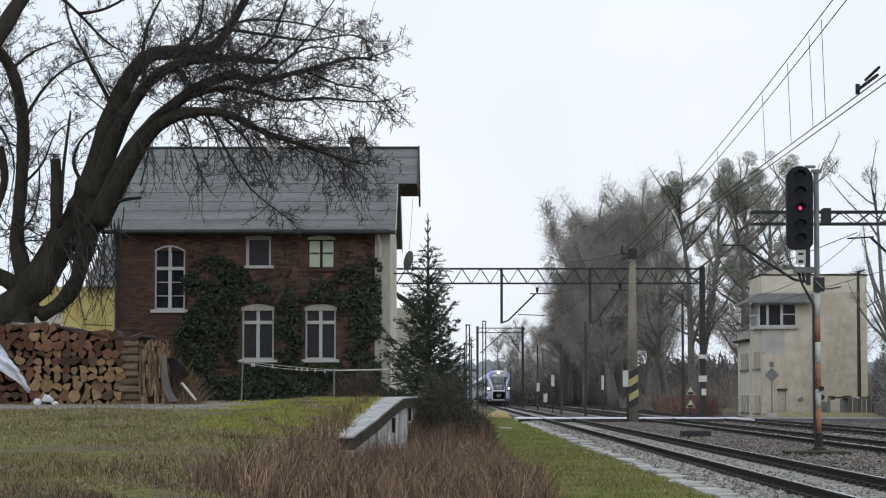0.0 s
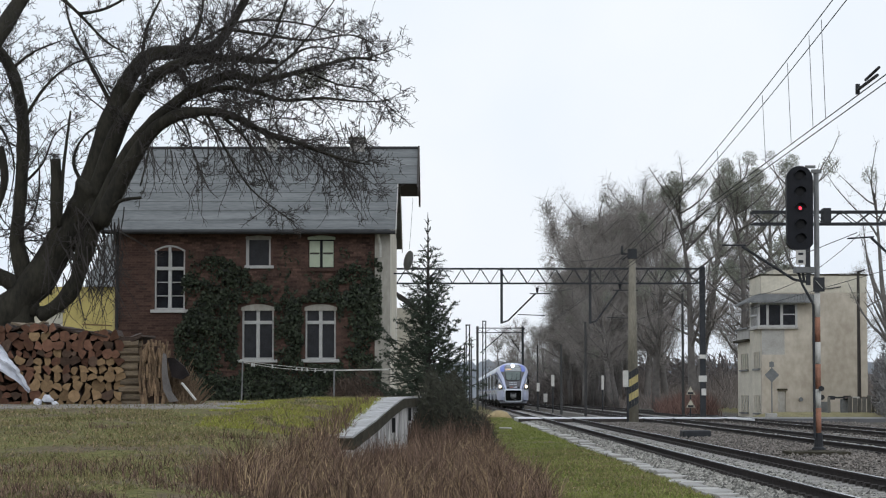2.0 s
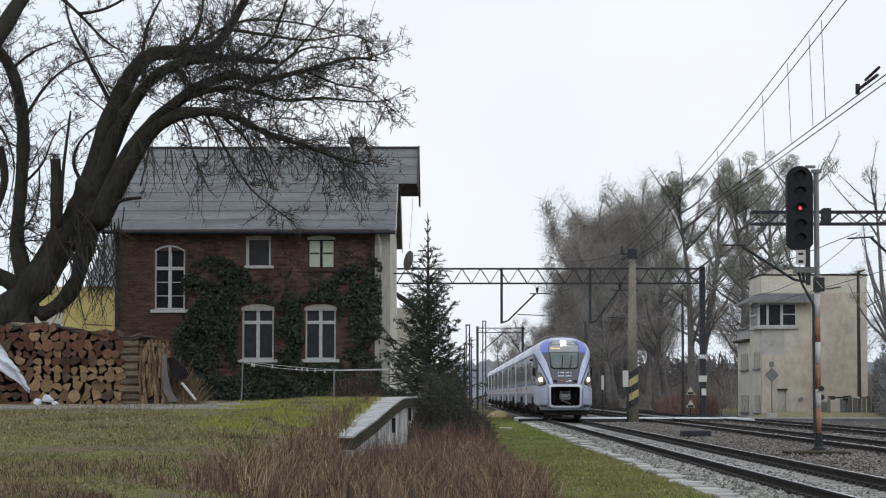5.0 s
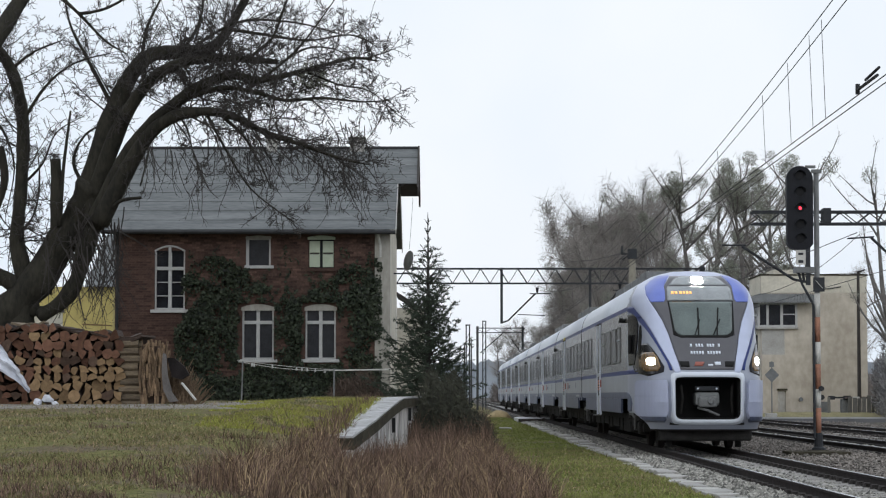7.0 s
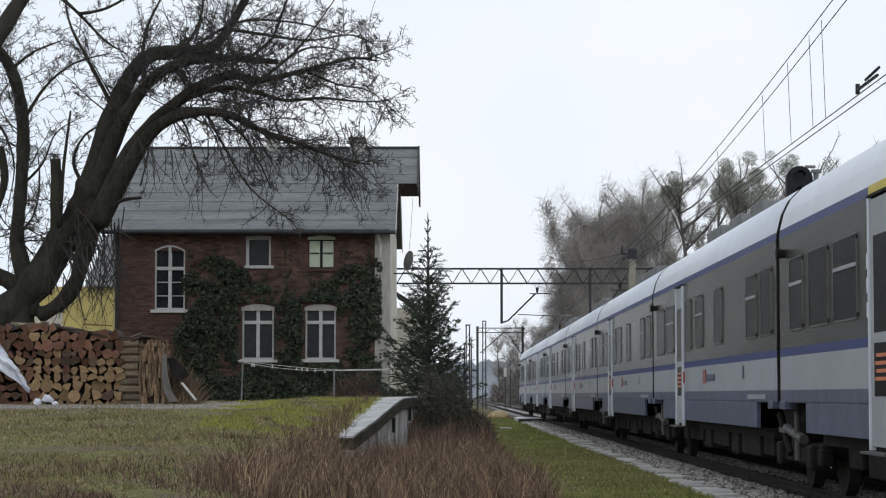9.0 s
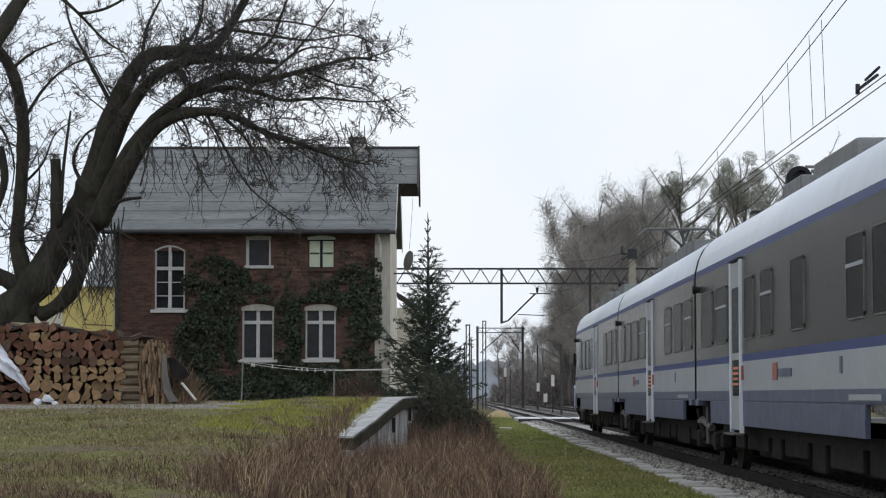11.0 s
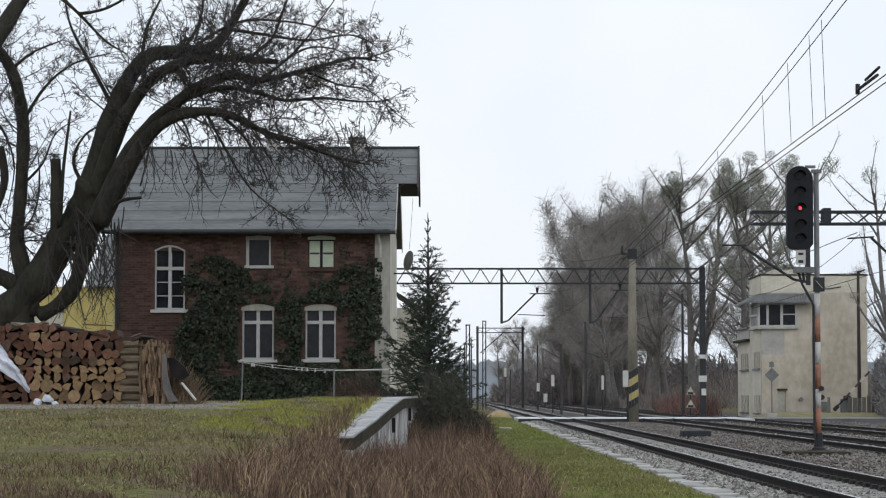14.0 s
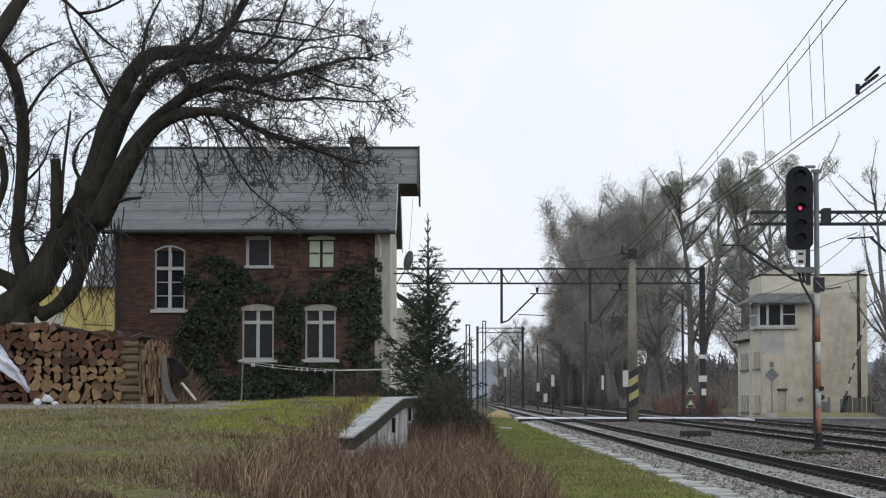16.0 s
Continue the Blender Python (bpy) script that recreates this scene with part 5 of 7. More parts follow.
def yard_tree():
    rng = random.Random(11)
    t = thing("old_tree", pose(0, 0, 0), "huge bare leaning tree with dark wet bark beside the house", "tree")
    V, F = [], []
    TV, TF = [], []
    T = 62.0
    limbs = [
        ([(-12.54, 62.00, 2.69), (-11.76, 62.00, 3.53), (-11.04, 62.00, 4.33), (-10.47, 62.00, 5.30), (-10.00, 62.00, 6.03), (-9.58, 61.70, 6.84)], 0.50, 0.42, 0),
        ([(-11.62, 62.00, 1.78), (-11.60, 62.00, 2.84), (-11.49, 62.00, 3.75), (-11.16, 62.00, 4.21)], 0.50, 0.40, 0),
        ([(-10.99, 61.80, 3.29), (-10.39, 61.60, 3.65), (-9.99, 61.50, 4.18), (-9.78, 61.50, 4.94), (-9.42, 61.40, 5.84), (-8.91, 61.30, 6.73)], 0.17, 0.26, 0),
        ([(-10.17, 62.00, 5.42), (-9.55, 62.00, 7.41), (-9.08, 62.30, 9.05), (-8.36, 62.60, 10.33), (-7.41, 63.00, 10.59), (-6.60, 63.00, 10.68), (-6.11, 63.20, 11.28), (-5.52, 63.50, 12.43)], 0.36, 0.10, 1),
        ([(-9.81, 61.80, 5.71), (-8.94, 61.40, 8.10), (-8.07, 61.00, 9.41), (-7.15, 60.80, 9.96), (-5.93, 60.60, 10.05), (-4.55, 60.50, 9.94)], 0.28, 0.075, 1),
        ([(-9.52, 61.40, 5.68), (-8.43, 61.00, 7.73), (-7.41, 60.60, 8.73), (-6.48, 60.20, 9.31), (-5.69, 60.00, 9.52), (-4.96, 60.00, 9.40), (-3.79, 59.80, 9.62), (-2.61, 59.60, 9.90), (-1.90, 59.60, 9.84)], 0.29, 0.02, 1),
        ([(-6.95, 60.40, 9.00), (-5.94, 60.00, 9.19), (-5.10, 59.60, 9.03), (-4.28, 59.40, 8.79), (-3.32, 59.20, 8.82), (-2.29, 59.00, 8.70), (-1.56, 58.80, 8.71)], 0.10, 0.015, 1),
        ([(-9.34, 61.20, 5.74), (-8.18, 60.80, 7.77), (-7.42, 60.40, 8.41), (-6.57, 60.00, 8.57), (-5.65, 59.60, 8.40), (-4.75, 59.40, 7.94), (-3.75, 59.20, 7.59), (-2.86, 59.00, 7.25), (-2.07, 59.00, 7.07)], 0.27, 0.015, 1),
        ([(-6.34, 60.00, 8.45), (-5.87, 59.80, 7.60), (-5.23, 59.60, 6.58), (-4.49, 59.50, 5.95), (-4.02, 59.50, 5.63)], 0.05, 0.010, 1),
        ([(-5.94, 60.00, 8.42), (-5.39, 59.70, 7.91), (-4.92, 59.40, 7.14), (-4.62, 59.30, 6.48)], 0.06, 0.015, 1),
        ([(-11.18, 62.00, 3.30), (-11.53, 62.00, 4.66), (-11.66, 62.00, 5.42), (-11.56, 62.00, 6.80), (-11.58, 62.20, 8.65), (-11.97, 62.40, 10.07), (-12.76, 62.60, 11.03)], 0.26, 0.14, 1),
        ([(-10.85, 61.80, 3.90), (-10.58, 61.70, 5.40), (-10.54, 61.60, 6.61), (-10.58, 61.60, 7.49)], 0.20, 0.15, 2),
        ([(-10.45, 61.50, 5.69), (-10.35, 61.50, 7.20), (-10.17, 61.50, 8.78)], 0.09, 0.03, 2),
        ([(-12.37, 60.00, 9.88), (-11.89, 60.50, 10.73), (-11.54, 61.00, 11.53), (-11.10, 61.00, 12.29)], 0.26, 0.2, 1),
        ([(-10.65, 61.00, 11.99), (-9.92, 61.20, 11.34), (-9.26, 61.40, 10.66), (-8.67, 61.50, 10.30)], 0.07, 0.02, 1),
        ([(-9.92, 61.20, 11.34), (-9.21, 61.00, 11.44), (-8.46, 61.00, 11.84)], 0.05, 0.03, 1),
        ([(-9.70, 62.00, 6.57), (-10.21, 62.30, 7.44), (-9.96, 62.60, 8.24), (-9.30, 62.80, 8.66)], 0.07, 0.02, 1),
        ([(-8.87, 61.00, 6.48), (-8.55, 60.80, 7.14), (-7.97, 60.60, 7.68), (-8.14, 60.40, 6.65)], 0.06, 0.02, 1),
        ([(-9.01, 61.00, 6.10), (-8.69, 60.80, 6.31), (-8.14, 60.60, 6.37)], 0.07, 0.04, 2),
        ([(-5.48, 60.60, 9.96), (-4.73, 60.40, 10.53), (-4.42, 60.30, 11.26), (-4.12, 60.20, 11.99)], 0.05, 0.03, 1),
        ([(-7.25, 63.00, 10.59), (-5.83, 62.60, 11.34), (-4.26, 62.20, 11.27), (-3.02, 62.00, 10.93)], 0.06, 0.015, 1),
        ([(-9.14, 62.20, 8.96), (-9.87, 62.40, 10.30), (-10.38, 62.60, 11.26), (-10.62, 62.80, 12.31)], 0.08, 0.02, 1),
        ([(-8.44, 62.60, 10.25), (-8.29, 62.80, 11.29), (-7.81, 63.00, 12.34)], 0.07, 0.03, 1),
        ([(-11.58, 62.20, 8.58), (-10.92, 62.00, 9.52), (-10.13, 61.80, 10.10), (-9.14, 61.60, 10.34)], 0.06, 0.015, 1),
        ([(-11.97, 62.40, 9.99), (-11.30, 62.20, 10.47), (-10.50, 62.00, 10.75)], 0.06, 0.015, 1),
        ([(-6.11, 63.20, 11.24), (-5.09, 63.00, 11.06), (-3.90, 62.60, 10.84), (-2.73, 62.40, 10.96), (-2.03, 62.20, 10.62)], 0.06, 0.012, 1),
        ([(-7.41, 63.00, 10.54), (-6.94, 63.20, 11.40), (-6.81, 63.40, 12.41)], 0.06, 0.03, 1),
        ([(-4.96, 60.00, 9.40), (-4.06, 59.80, 10.11), (-3.46, 59.60, 10.82), (-3.01, 59.40, 11.41)], 0.05, 0.012, 1),
        ([(-3.79, 59.80, 9.61), (-2.90, 59.60, 9.22), (-2.09, 59.40, 9.02), (-1.35, 59.30, 8.38)], 0.04, 0.010, 1),
        ([(-7.41, 60.60, 8.76), (-6.92, 60.20, 8.19), (-6.67, 60.00, 7.35), (-6.25, 59.90, 6.46)], 0.04, 0.010, 1),
        ([(-11.56, 62.00, 6.80), (-11.03, 62.20, 7.43), (-10.70, 62.40, 8.29), (-9.97, 62.60, 8.78)], 0.05, 0.012, 1),
        ([(-11.66, 62.00, 5.42), (-11.25, 62.20, 6.05), (-11.14, 62.40, 6.99), (-11.27, 62.60, 8.08)], 0.05, 0.012, 1),
        ([(-12.54, 62.40, 8.83), (-12.08, 62.40, 8.22), (-11.83, 62.40, 7.29), (-12.05, 62.40, 6.06)], 0.05, 0.012, 1),
        ([(-4.43, 60.50, 9.94), (-3.76, 60.40, 10.30), (-2.94, 60.30, 10.21), (-2.04, 60.20, 9.60)], 0.04, 0.010, 1),
        ([(-12.56, 62.00, 4.51), (-11.80, 62.00, 4.21), (-11.18, 62.00, 3.60)], 0.18, 0.3, 2),
        ([(-12.15, 62.00, 7.87), (-12.01, 62.00, 6.95), (-12.28, 62.00, 6.03)], 0.12, 0.1, 2),
    ]
    for pts, r0, r1, kind in limbs:
        fine = limb(V, F, pts, r0, r1, 11 if r0 > 0.2 else 8, 0.22)
        if kind == 1:
            twigs(TV, TF, rng, fine[::2], min(0.075, r0 * 0.6), 3, 5.9, 1.0, 0.03, 0.0084, 0.40, 0.26)
        if kind == 2:
            twigs(TV, TF, rng, fine[::2], 0.04, 3, 2.2, 1.0, 0.1, 0.0065, 0.5, 0.4)
    # hanging shoots before the roof
    for k in range(80):
        base = Vector((rng.uniform(-8.163, -2.164), 60 + rng.uniform(-1, 1), rng.uniform(7.055, 8.312)))
        shoot = wander(rng, base, Vector((rng.uniform(-0.2, 0.6), rng.uniform(-0.3, 0.3), -1)), rng.uniform(0.8, 1.8), 5, 0.2, -0.05)
        tube(TV, TF, shoot, [0.014, 0.012, 0.011, 0.009, 0.007, 0.005], 3, False)
        twigs(TV, TF, rng, shoot, 0.012, 1, 5, 0.9, 0.0, 0.0055, 0.35, 0.1)
    # drooping shoots beside the house
    for k in range(85):
        base = Vector((rng.uniform(-10.75, -8.75), 61.5 + rng.uniform(-1, 1), rng.uniform(4.3, 6.3)))
        shoot = wander(rng, base, Vector((rng.uniform(-0.5, 0.5), 0, -1)), rng.uniform(1.0, 2.4), 5, 0.16, -0.02)
        tube(TV, TF, shoot, [0.02, 0.018, 0.015, 0.012, 0.009, 0.006], 3, False)
        twigs(TV, TF, rng, shoot, 0.012, 1, 4, 0.9, 0.0, 0.006, 0.3, 0.1)
    part("trunk", (V, F), M["bark"], t, "massive dark trunk and limbs", smooth=True)
    part("crown", (TV, TF), M["twig"], t, "crown of fine bare twigs")
    mist = mistletoe(rng, 0.46, 900)
    ball = part("mistletoe", mist, M["mistletoe"], t, "brown-green mistletoe ball")
    ball.location = (-3.63, 60.00, 9.43)
    tagged(ball, kind="stuff")


def mistletoe(rng, r, count):
    V, F = [], []
    for _ in range(count):
        d = Vector((rng.gauss(0, 1), rng.gauss(0, 1), rng.gauss(0, 1) + 0.1)).normalized()
        a = d * r * rng.uniform(0.25, 0.95) ** 0.6
        e = (d * 0.5 + Vector((rng.gauss(0, 1), rng.gauss(0, 1), rng.gauss(0, 1)))).normalized()
        b = a + e * r * rng.uniform(0.10, 0.24)
        s = e.cross(Vector((rng.random(), rng.random(), rng.random()))).normalized() * r * 0.052
        k = len(V)
        V += [tuple(a), tuple((a + b) / 2 + s), tuple(b), tuple((a + b) / 2 - s)]
        F.append((k, k + 1, k + 2, k + 3))
    return V, F


def wood_tree(seed, height, width, balls, fine=410):
    """A tall bare tree of the wood, at the origin: trunk, crown, mistletoe."""
    rng = random.Random(seed)
    t = thing("tree", pose(0, 0, 0), "tall bare tree with brown twigs paled by painted haze beyond the tracks", "tree", "trees of the wood")
    V, F, TV, TF = [], [], [], []
    trunk = wander(rng, Vector((0, 0, -0.3)), Vector((rng.uniform(-0.06, 0.06), 0, 1)), height * 0.86, 8, 0.05, 0.05)
    n = len(trunk) - 1
    tube(V, F, trunk, [0.36 * (1 - i / n) + 0.05 for i in range(n + 1)], 8)
    tips = []
    for k in range(22):
        u = rng.uniform(0.24, 0.98)
        s = u * n
        i = min(int(s), n - 1)
        p = trunk[i].lerp(trunk[i + 1], s - i)
        a = rng.uniform(0, 2 * math.pi)
        up = rng.uniform(0.4, 1.2)
        ln = width * rng.uniform(0.55, 1.1) * (1.2 - 0.55 * abs(u - 0.5))
        b = wander(rng, p, Vector((math.cos(a), math.sin(a), up)), ln, 5, 0.13, 0.10)
        r = 0.13 * (1.2 - u) + 0.03
        tube(V, F, b, [r * (1 - j / 5) + 0.022 for j in range(6)], 5, False)
        twigs(TV, TF, rng, b, 0.05, 1, 2.2, 0.75, 0.10, 0.018, 0.42, 0.15)
        tips += b[2:]
        # the finest twigs are thin slivers, in fans about the outer half of each limb
        spray = 0.55 if fine > 200 else 0.16
        for _ in range(fine):
            u = 5 * rng.random() ** 0.6
            i = min(int(u), 4)
            q = b[i].lerp(b[i + 1], u - i) + Vector((rng.gauss(0, spray), rng.gauss(0, spray), rng.gauss(0, spray)))
            d = ((q - p).normalized() * 0.45 + Vector((rng.gauss(0, 0.7), rng.gauss(0, 0.7), rng.gauss(0.25, 0.7)))).normalized()
            e = q + d * rng.uniform(0.4, 1.3)
            w = 0.022 * rng.uniform(0.6, 1.2)
            s = Vector((w, 0, w * 0.4)) if abs(d.x) < 0.8 else Vector((0, 0, w))
            j = len(TV)
            TV.extend([tuple(q - s), tuple(q + s), tuple(e)])
            TF.append((j, j + 1, j + 2))
    # trunk and crown carry the haze in their pale base colours
    part("trunk", (V, F), M["hazed_bark"], t, smooth=True)
    part("crown", (TV, TF), M["hazed_twig"], t)
    for k in range(balls):
        p = rng.choice([q for q in tips if height * (0.5 if balls > 20 else 0.2) < q.z < height * 0.98])
        ball = part("mistletoe", mistletoe(rng, rng.uniform(0.40, 0.95), 560 if balls > 20 else 300), M["mistletoe"], t, "dark mistletoe ball")
        ball.location = p + Vector((0, 0, 0.2))
        tagged(ball, kind="stuff")
    return t


yard_tree()
kinds = [wood_tree(21, 24, 6.0, 6), wood_tree(22, 22, 5.0, 7), wood_tree(23, 25, 6.5, 5), wood_tree(24, 20, 5.5, 6)]
heavy = [wood_tree(31, 23, 6.0, 26, 110), wood_tree(32, 21, 5.5, 24, 110)]
sparse = wood_tree(41, 22, 6.5, 6, 14)


def wood():
    rng = random.Random(5)
    used = set()

    def put(src, x, y, s=1.0):
        m = pose(x, y, ground_z(x, y), 0, 0, rng.uniform(0, 360))
        if src.name in used:
            c = copy_thing(src, m)
        else:
            used.add(src.name)
            src.matrix_basis = m
            c = src
        c.scale = (s, s, s)

    # the dense stand beyond the tracks
    for k in range(33):
        y = 262 + 55 * rng.random()
        lo, hi = 15.2, 26.0
        x = lo + (hi - lo) * rng.random() ** 1.15
        s = 0.68 + 0.42 * smoothstep(14.2, 19.5, x) - 0.06 * smoothstep(23, 27, x) + rng.uniform(-0.04, 0.04)
        put(rng.choice(kinds), x, y, s)
    # tall trees heavy with mistletoe
    for k, x, y, s in ((0, 20.5, 196, 0.96), (0, 24.0, 188, 0.92), (1, 22.5, 210, 1.12), (1, 26.5, 200, 1.08), (1, 19.0, 215, 0.98), (0, 28.5, 215, 1.0)):
        put(heavy[k], x, y, s)
    for x, y, s in ((35.5, 172, 0.62), (36.5, 215, 0.66), (38, 190, 0.6), (29.5, 235, 0.85), (16.5, 230, 0.75), (9.6, 452, 0.62), (10.8, 470, 0.66), (12.2, 440, 0.60), (13.6, 480, 0.66), (14.8, 455, 0.58), (16.2, 475, 0.6), (17.6, 450, 0.62), (19, 500, 0.66), (20.5, 470, 0.6), (15.5, 380, 0.62), (17.0, 400, 0.66), (-6.0, 520, 0.5), (-11.0, 500, 0.55)):
        put(rng.choice(kinds), x, y, s)
    # bare trees beside the tower
    put(sparse, 21.0, 110, 0.58)
    put(sparse, 27.4, 172, 0.90)
    # unseen trees added behind the house and out of view, to darken the train's reflections
    for x, y, s in ((-34, 110, 0.7), (-17, 170, 0.55), (-24, 185, 0.7), (-13, 118, 0.5), (-11.5, 132, 0.55), (-10.5, 150, 0.6), (-12, 168, 0.62), (-13, 190, 0.7), (-15, 215, 0.7), (-18, 250, 0.75), (-24, 290, 0.8),
                    (-19, 58, 0.5), (-19, 75, 0.6), (-17, 40, 0.6), (-22, 20, 0.7), (-20, 0, 0.7), (-24, -25, 0.8), (30, 20, 0.8), (33, 50, 0.8)):
        put(rng.choice(kinds), x, y, s)


wood()


def brush(name, x0, x1, y0, y1, h, count, mat, label, blade=0.05, seed=4):
    """A belt of bare undergrowth: many thin leaning shoots."""
    rng = np.random.default_rng(seed)
    x, y = rng.uniform(x0, x1, count), rng.uniform(y0, y1, count)
    hh = h * rng.uniform(0.35, 1.0, count) * (0.7 + 0.3 * np.sin(x * 0.9) * np.sin(x * 0.37 + 1))
    dx, dy = rng.normal(0, 0.28, count) * hh, rng.normal(0, 0.28, count) * hh
    z = np.array([ground_z(a, b) for a, b in zip(x, y)]) - 0.05
    w = blade * rng.uniform(0.5, 1.0, count)
    z0 = z + rng.uniform(0, 0.5, count) * hh
    V = np.stack([np.stack([x - w, y, z0], -1), np.stack([x + w, y, z0], -1), np.stack([x + dx, y + dy, z + hh], -1)], 1).reshape(-1, 3)
    F = np.arange(count * 3).reshape(-1, 3)
    return tagged(part(name, (V.tolist(), F.tolist()), mat), label, "undergrowth", kind="stuff")


M["brush"] = material("bare_brush", (0.18, 0.155, 0.14), 0.95, vary=0.3, per_island=0.35)
M["red_brush"] = material("reddish_brush", (0.17, 0.105, 0.088), 0.95, vary=0.3, per_island=0.35)
brush("undergrowth", 15, 70, 300, 345, 6.0, 14000, M["brush"], "dense bare brown undergrowth of the wood", 0.08)
brush("undergrowth", 17.5, 60, 222, 255, 3.0, 6000, M["brush"], "bare brown undergrowth under the trees", 0.06, 5)
brush("undergrowth", 14, 17.5, 150, 160, 2.2, 1600, M["red_brush"], "reddish bare shrub by the crossing", 0.03, 6)
brush("undergrowth", -60, -14, 105, 150, 3.0, 5000, M["brush"], "bare brown brush behind the yard", 0.05, 7)


def distance():
    """The far end of the line: a wood on the horizon, with haze in its pale colour."""
    rng = random.Random(9)
    # the pale grey-blue stands in for mist before the wood
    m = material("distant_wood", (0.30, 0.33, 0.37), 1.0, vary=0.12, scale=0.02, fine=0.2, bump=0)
    V, F = [], []
    n = 700
    for i in range(n + 1):
        x = -700 + 1400 * i / n
        h = 15 + 2 * noise.noise((x * 0.02, 0, 0)) + 2 * noise.noise((x * 0.11, 4, 0)) + 2.5 * rng.random()
        V += [(x, 1100, -2), (x, 1100 + 6 * rng.random(), h)]
    F = [(2 * i, 2 * i + 2, 2 * i + 3, 2 * i + 1) for i in range(n)]
    tagged(part("backdrop", (V, F), m), "wood on the horizon, its mist painted as pale blue-grey", "backdrop", kind="structure")


distance()


# ---- the spruce by the platform ----
def spruce():
    rng = random.Random(7)
    Y = 63.0
    x0, g, top = -0.630, -0.15, 6.170
    t = thing("spruce", pose(x0, Y, g), "young dark green spruce with a thin bare tip", "tree")
    H = top - g
    V, F, NV, NF = [], [], [], []
    tube(V, F, [(0, 0, 0), (0.02, 0, H * 0.5), (0, 0, H)], [0.11, 0.06, 0.008], 8)

    def needles(pts, size, density):
        for a, b in zip(pts, pts[1:]):
            d = (b - a)
            n = max(1, int(d.length * density))
            for _ in range(n):
                p = a.lerp(b, rng.random())
                side = Vector((rng.gauss(0, 1), rng.gauss(0, 1), rng.gauss(0, 0.8))).normalized()
                tip = p + (d.normalized() * 0.6 + side).normalized() * size * rng.uniform(0.6, 1.2)
                w = d.cross(side).normalized() * size * 0.13
                k = len(NV)
                NV.extend([tuple(p - w), tuple(p + w), tuple(tip)])
                NF.append((k, k + 1, k + 2))

    z = 0.25
    while z < H - 0.1:
        u = z / H
        reach = 0.06 + 1.75 * (1 - u) ** 1.0 * rng.uniform(0.85, 1.1)
        if u > 0.80:
            reach *= 0.8
        whorl = 8 if u < 0.6 else 5
        for k in range(whorl):
            a = 2 * math.pi * (k + rng.random()) / whorl
            lift = -0.12 + 1.0 * u
            d = Vector((math.cos(a), math.sin(a), lift))
            b = wander(rng, Vector((0, 0, z + rng.uniform(-0.06, 0.06))), d, reach * rng.uniform(0.6, 1.2), 5, 0.08, 0.15)
            tube(V, F, b, [0.018, 0.014, 0.011, 0.009, 0.007, 0.004], 4, False)
            thick = 1.0 if u < 0.7 else 0.45
            needles(b[1:] if u < 0.7 else b[2:], 0.085, 75 * thick)
            for j in range(int(reach * 10.5 * thick)):
                s = rng.uniform(0.2, 1) * 4.99
                i = int(s)
                p = b[i].lerp(b[i + 1], s - i)
                dd = (b[i + 1] - b[i]).normalized()
                sd = dd.cross(Vector((0, 0, 1))).normalized() * rng.choice((-1, 1))
                tw = wander(rng, p, dd * 0.7 + sd * 0.8 + Vector((0, 0, -0.35)), rng.uniform(0.15, 0.42), 2, 0.1, -0.05)
                needles(tw, 0.09, 85)
        z += 0.16 + 0.10 * u
    part("trunk", (V, F), M["twig"], t)
    part("crown", (NV, NF), M["needle"], t, "drooping dark green needled branches")


spruce()


def shrub(name, x0, x1, y0, y1, h, count, mat, label, length=0.5, width=0.012, seed=4, fall=0.0):
    """A dense bare bush: short crossing slivers all through its volume, thinning towards an uneven top."""
    rng = np.random.default_rng(seed)
    x, y = rng.uniform(x0, x1, count), rng.uniform(y0, y1, count)
    mid, half = (x0 + x1) / 2, (x1 - x0) / 2
    top = h * (0.72 + 0.2 * np.sin(x * 3.1 + seed) + 0.12 * np.sin(x * 9.7)) * (1 - 0.45 * np.abs((x - mid) / half) ** 3) * (1 - fall * (x - x0) / (x1 - x0))
    z = np.array([ground_z(a, b) for a, b in zip(x, y)]) + top * rng.uniform(0, 1, count) ** 0.9
    d = rng.normal(0, 0.6, (count, 3))
    d[:, 2] += 0.5
    d *= (length * rng.uniform(0.5, 1.2, count) / np.linalg.norm(d, axis=1))[:, None]
    w = width * rng.uniform(0.6, 1.2, count)
    V = np.stack([np.stack([x - w, y, z - w], -1), np.stack([x + w, y, z + w], -1), np.stack([x + d[:, 0], y + d[:, 1], z + d[:, 2]], -1)], 1).reshape(-1, 3)
    return tagged(part(name, (V.tolist(), np.arange(count * 3).reshape(-1, 3).tolist()), mat), label, "bush", kind="stuff")


M["wood_floor"] = material("wood_undergrowth", (0.13, 0.115, 0.108), 0.95, vary=0.3, per_island=0.4)
shrub("undergrowth", 13, 60, 318, 345, 7.0, 22000, M["wood_floor"], "dense bare grey-brown undergrowth of the wood", 1.4, 0.10, 15)
shrub("undergrowth", 7.6, 26, 395, 430, 5.5, 9000, M["wood_floor"], "low bare hedge of brush at the far end of the line", 1.3, 0.08, 16)
shrub("undergrowth", 7.6, 15, 300, 330, 2.4, 3000, M["wood_floor"], "low bare hedge of brush beside the far line", 0.9, 0.05, 18)
M["dark_brush"] = material("dark_bramble", (0.034, 0.035, 0.023), 0.9, vary=0.3, per_island=0.5)
shrub("bramble_thicket", -1.0, 0.98, 52, 60, 2.5, 11000, M["dark_brush"], "dark tangled bramble thicket by the platform", 0.28, 0.011, 8, 0.45)
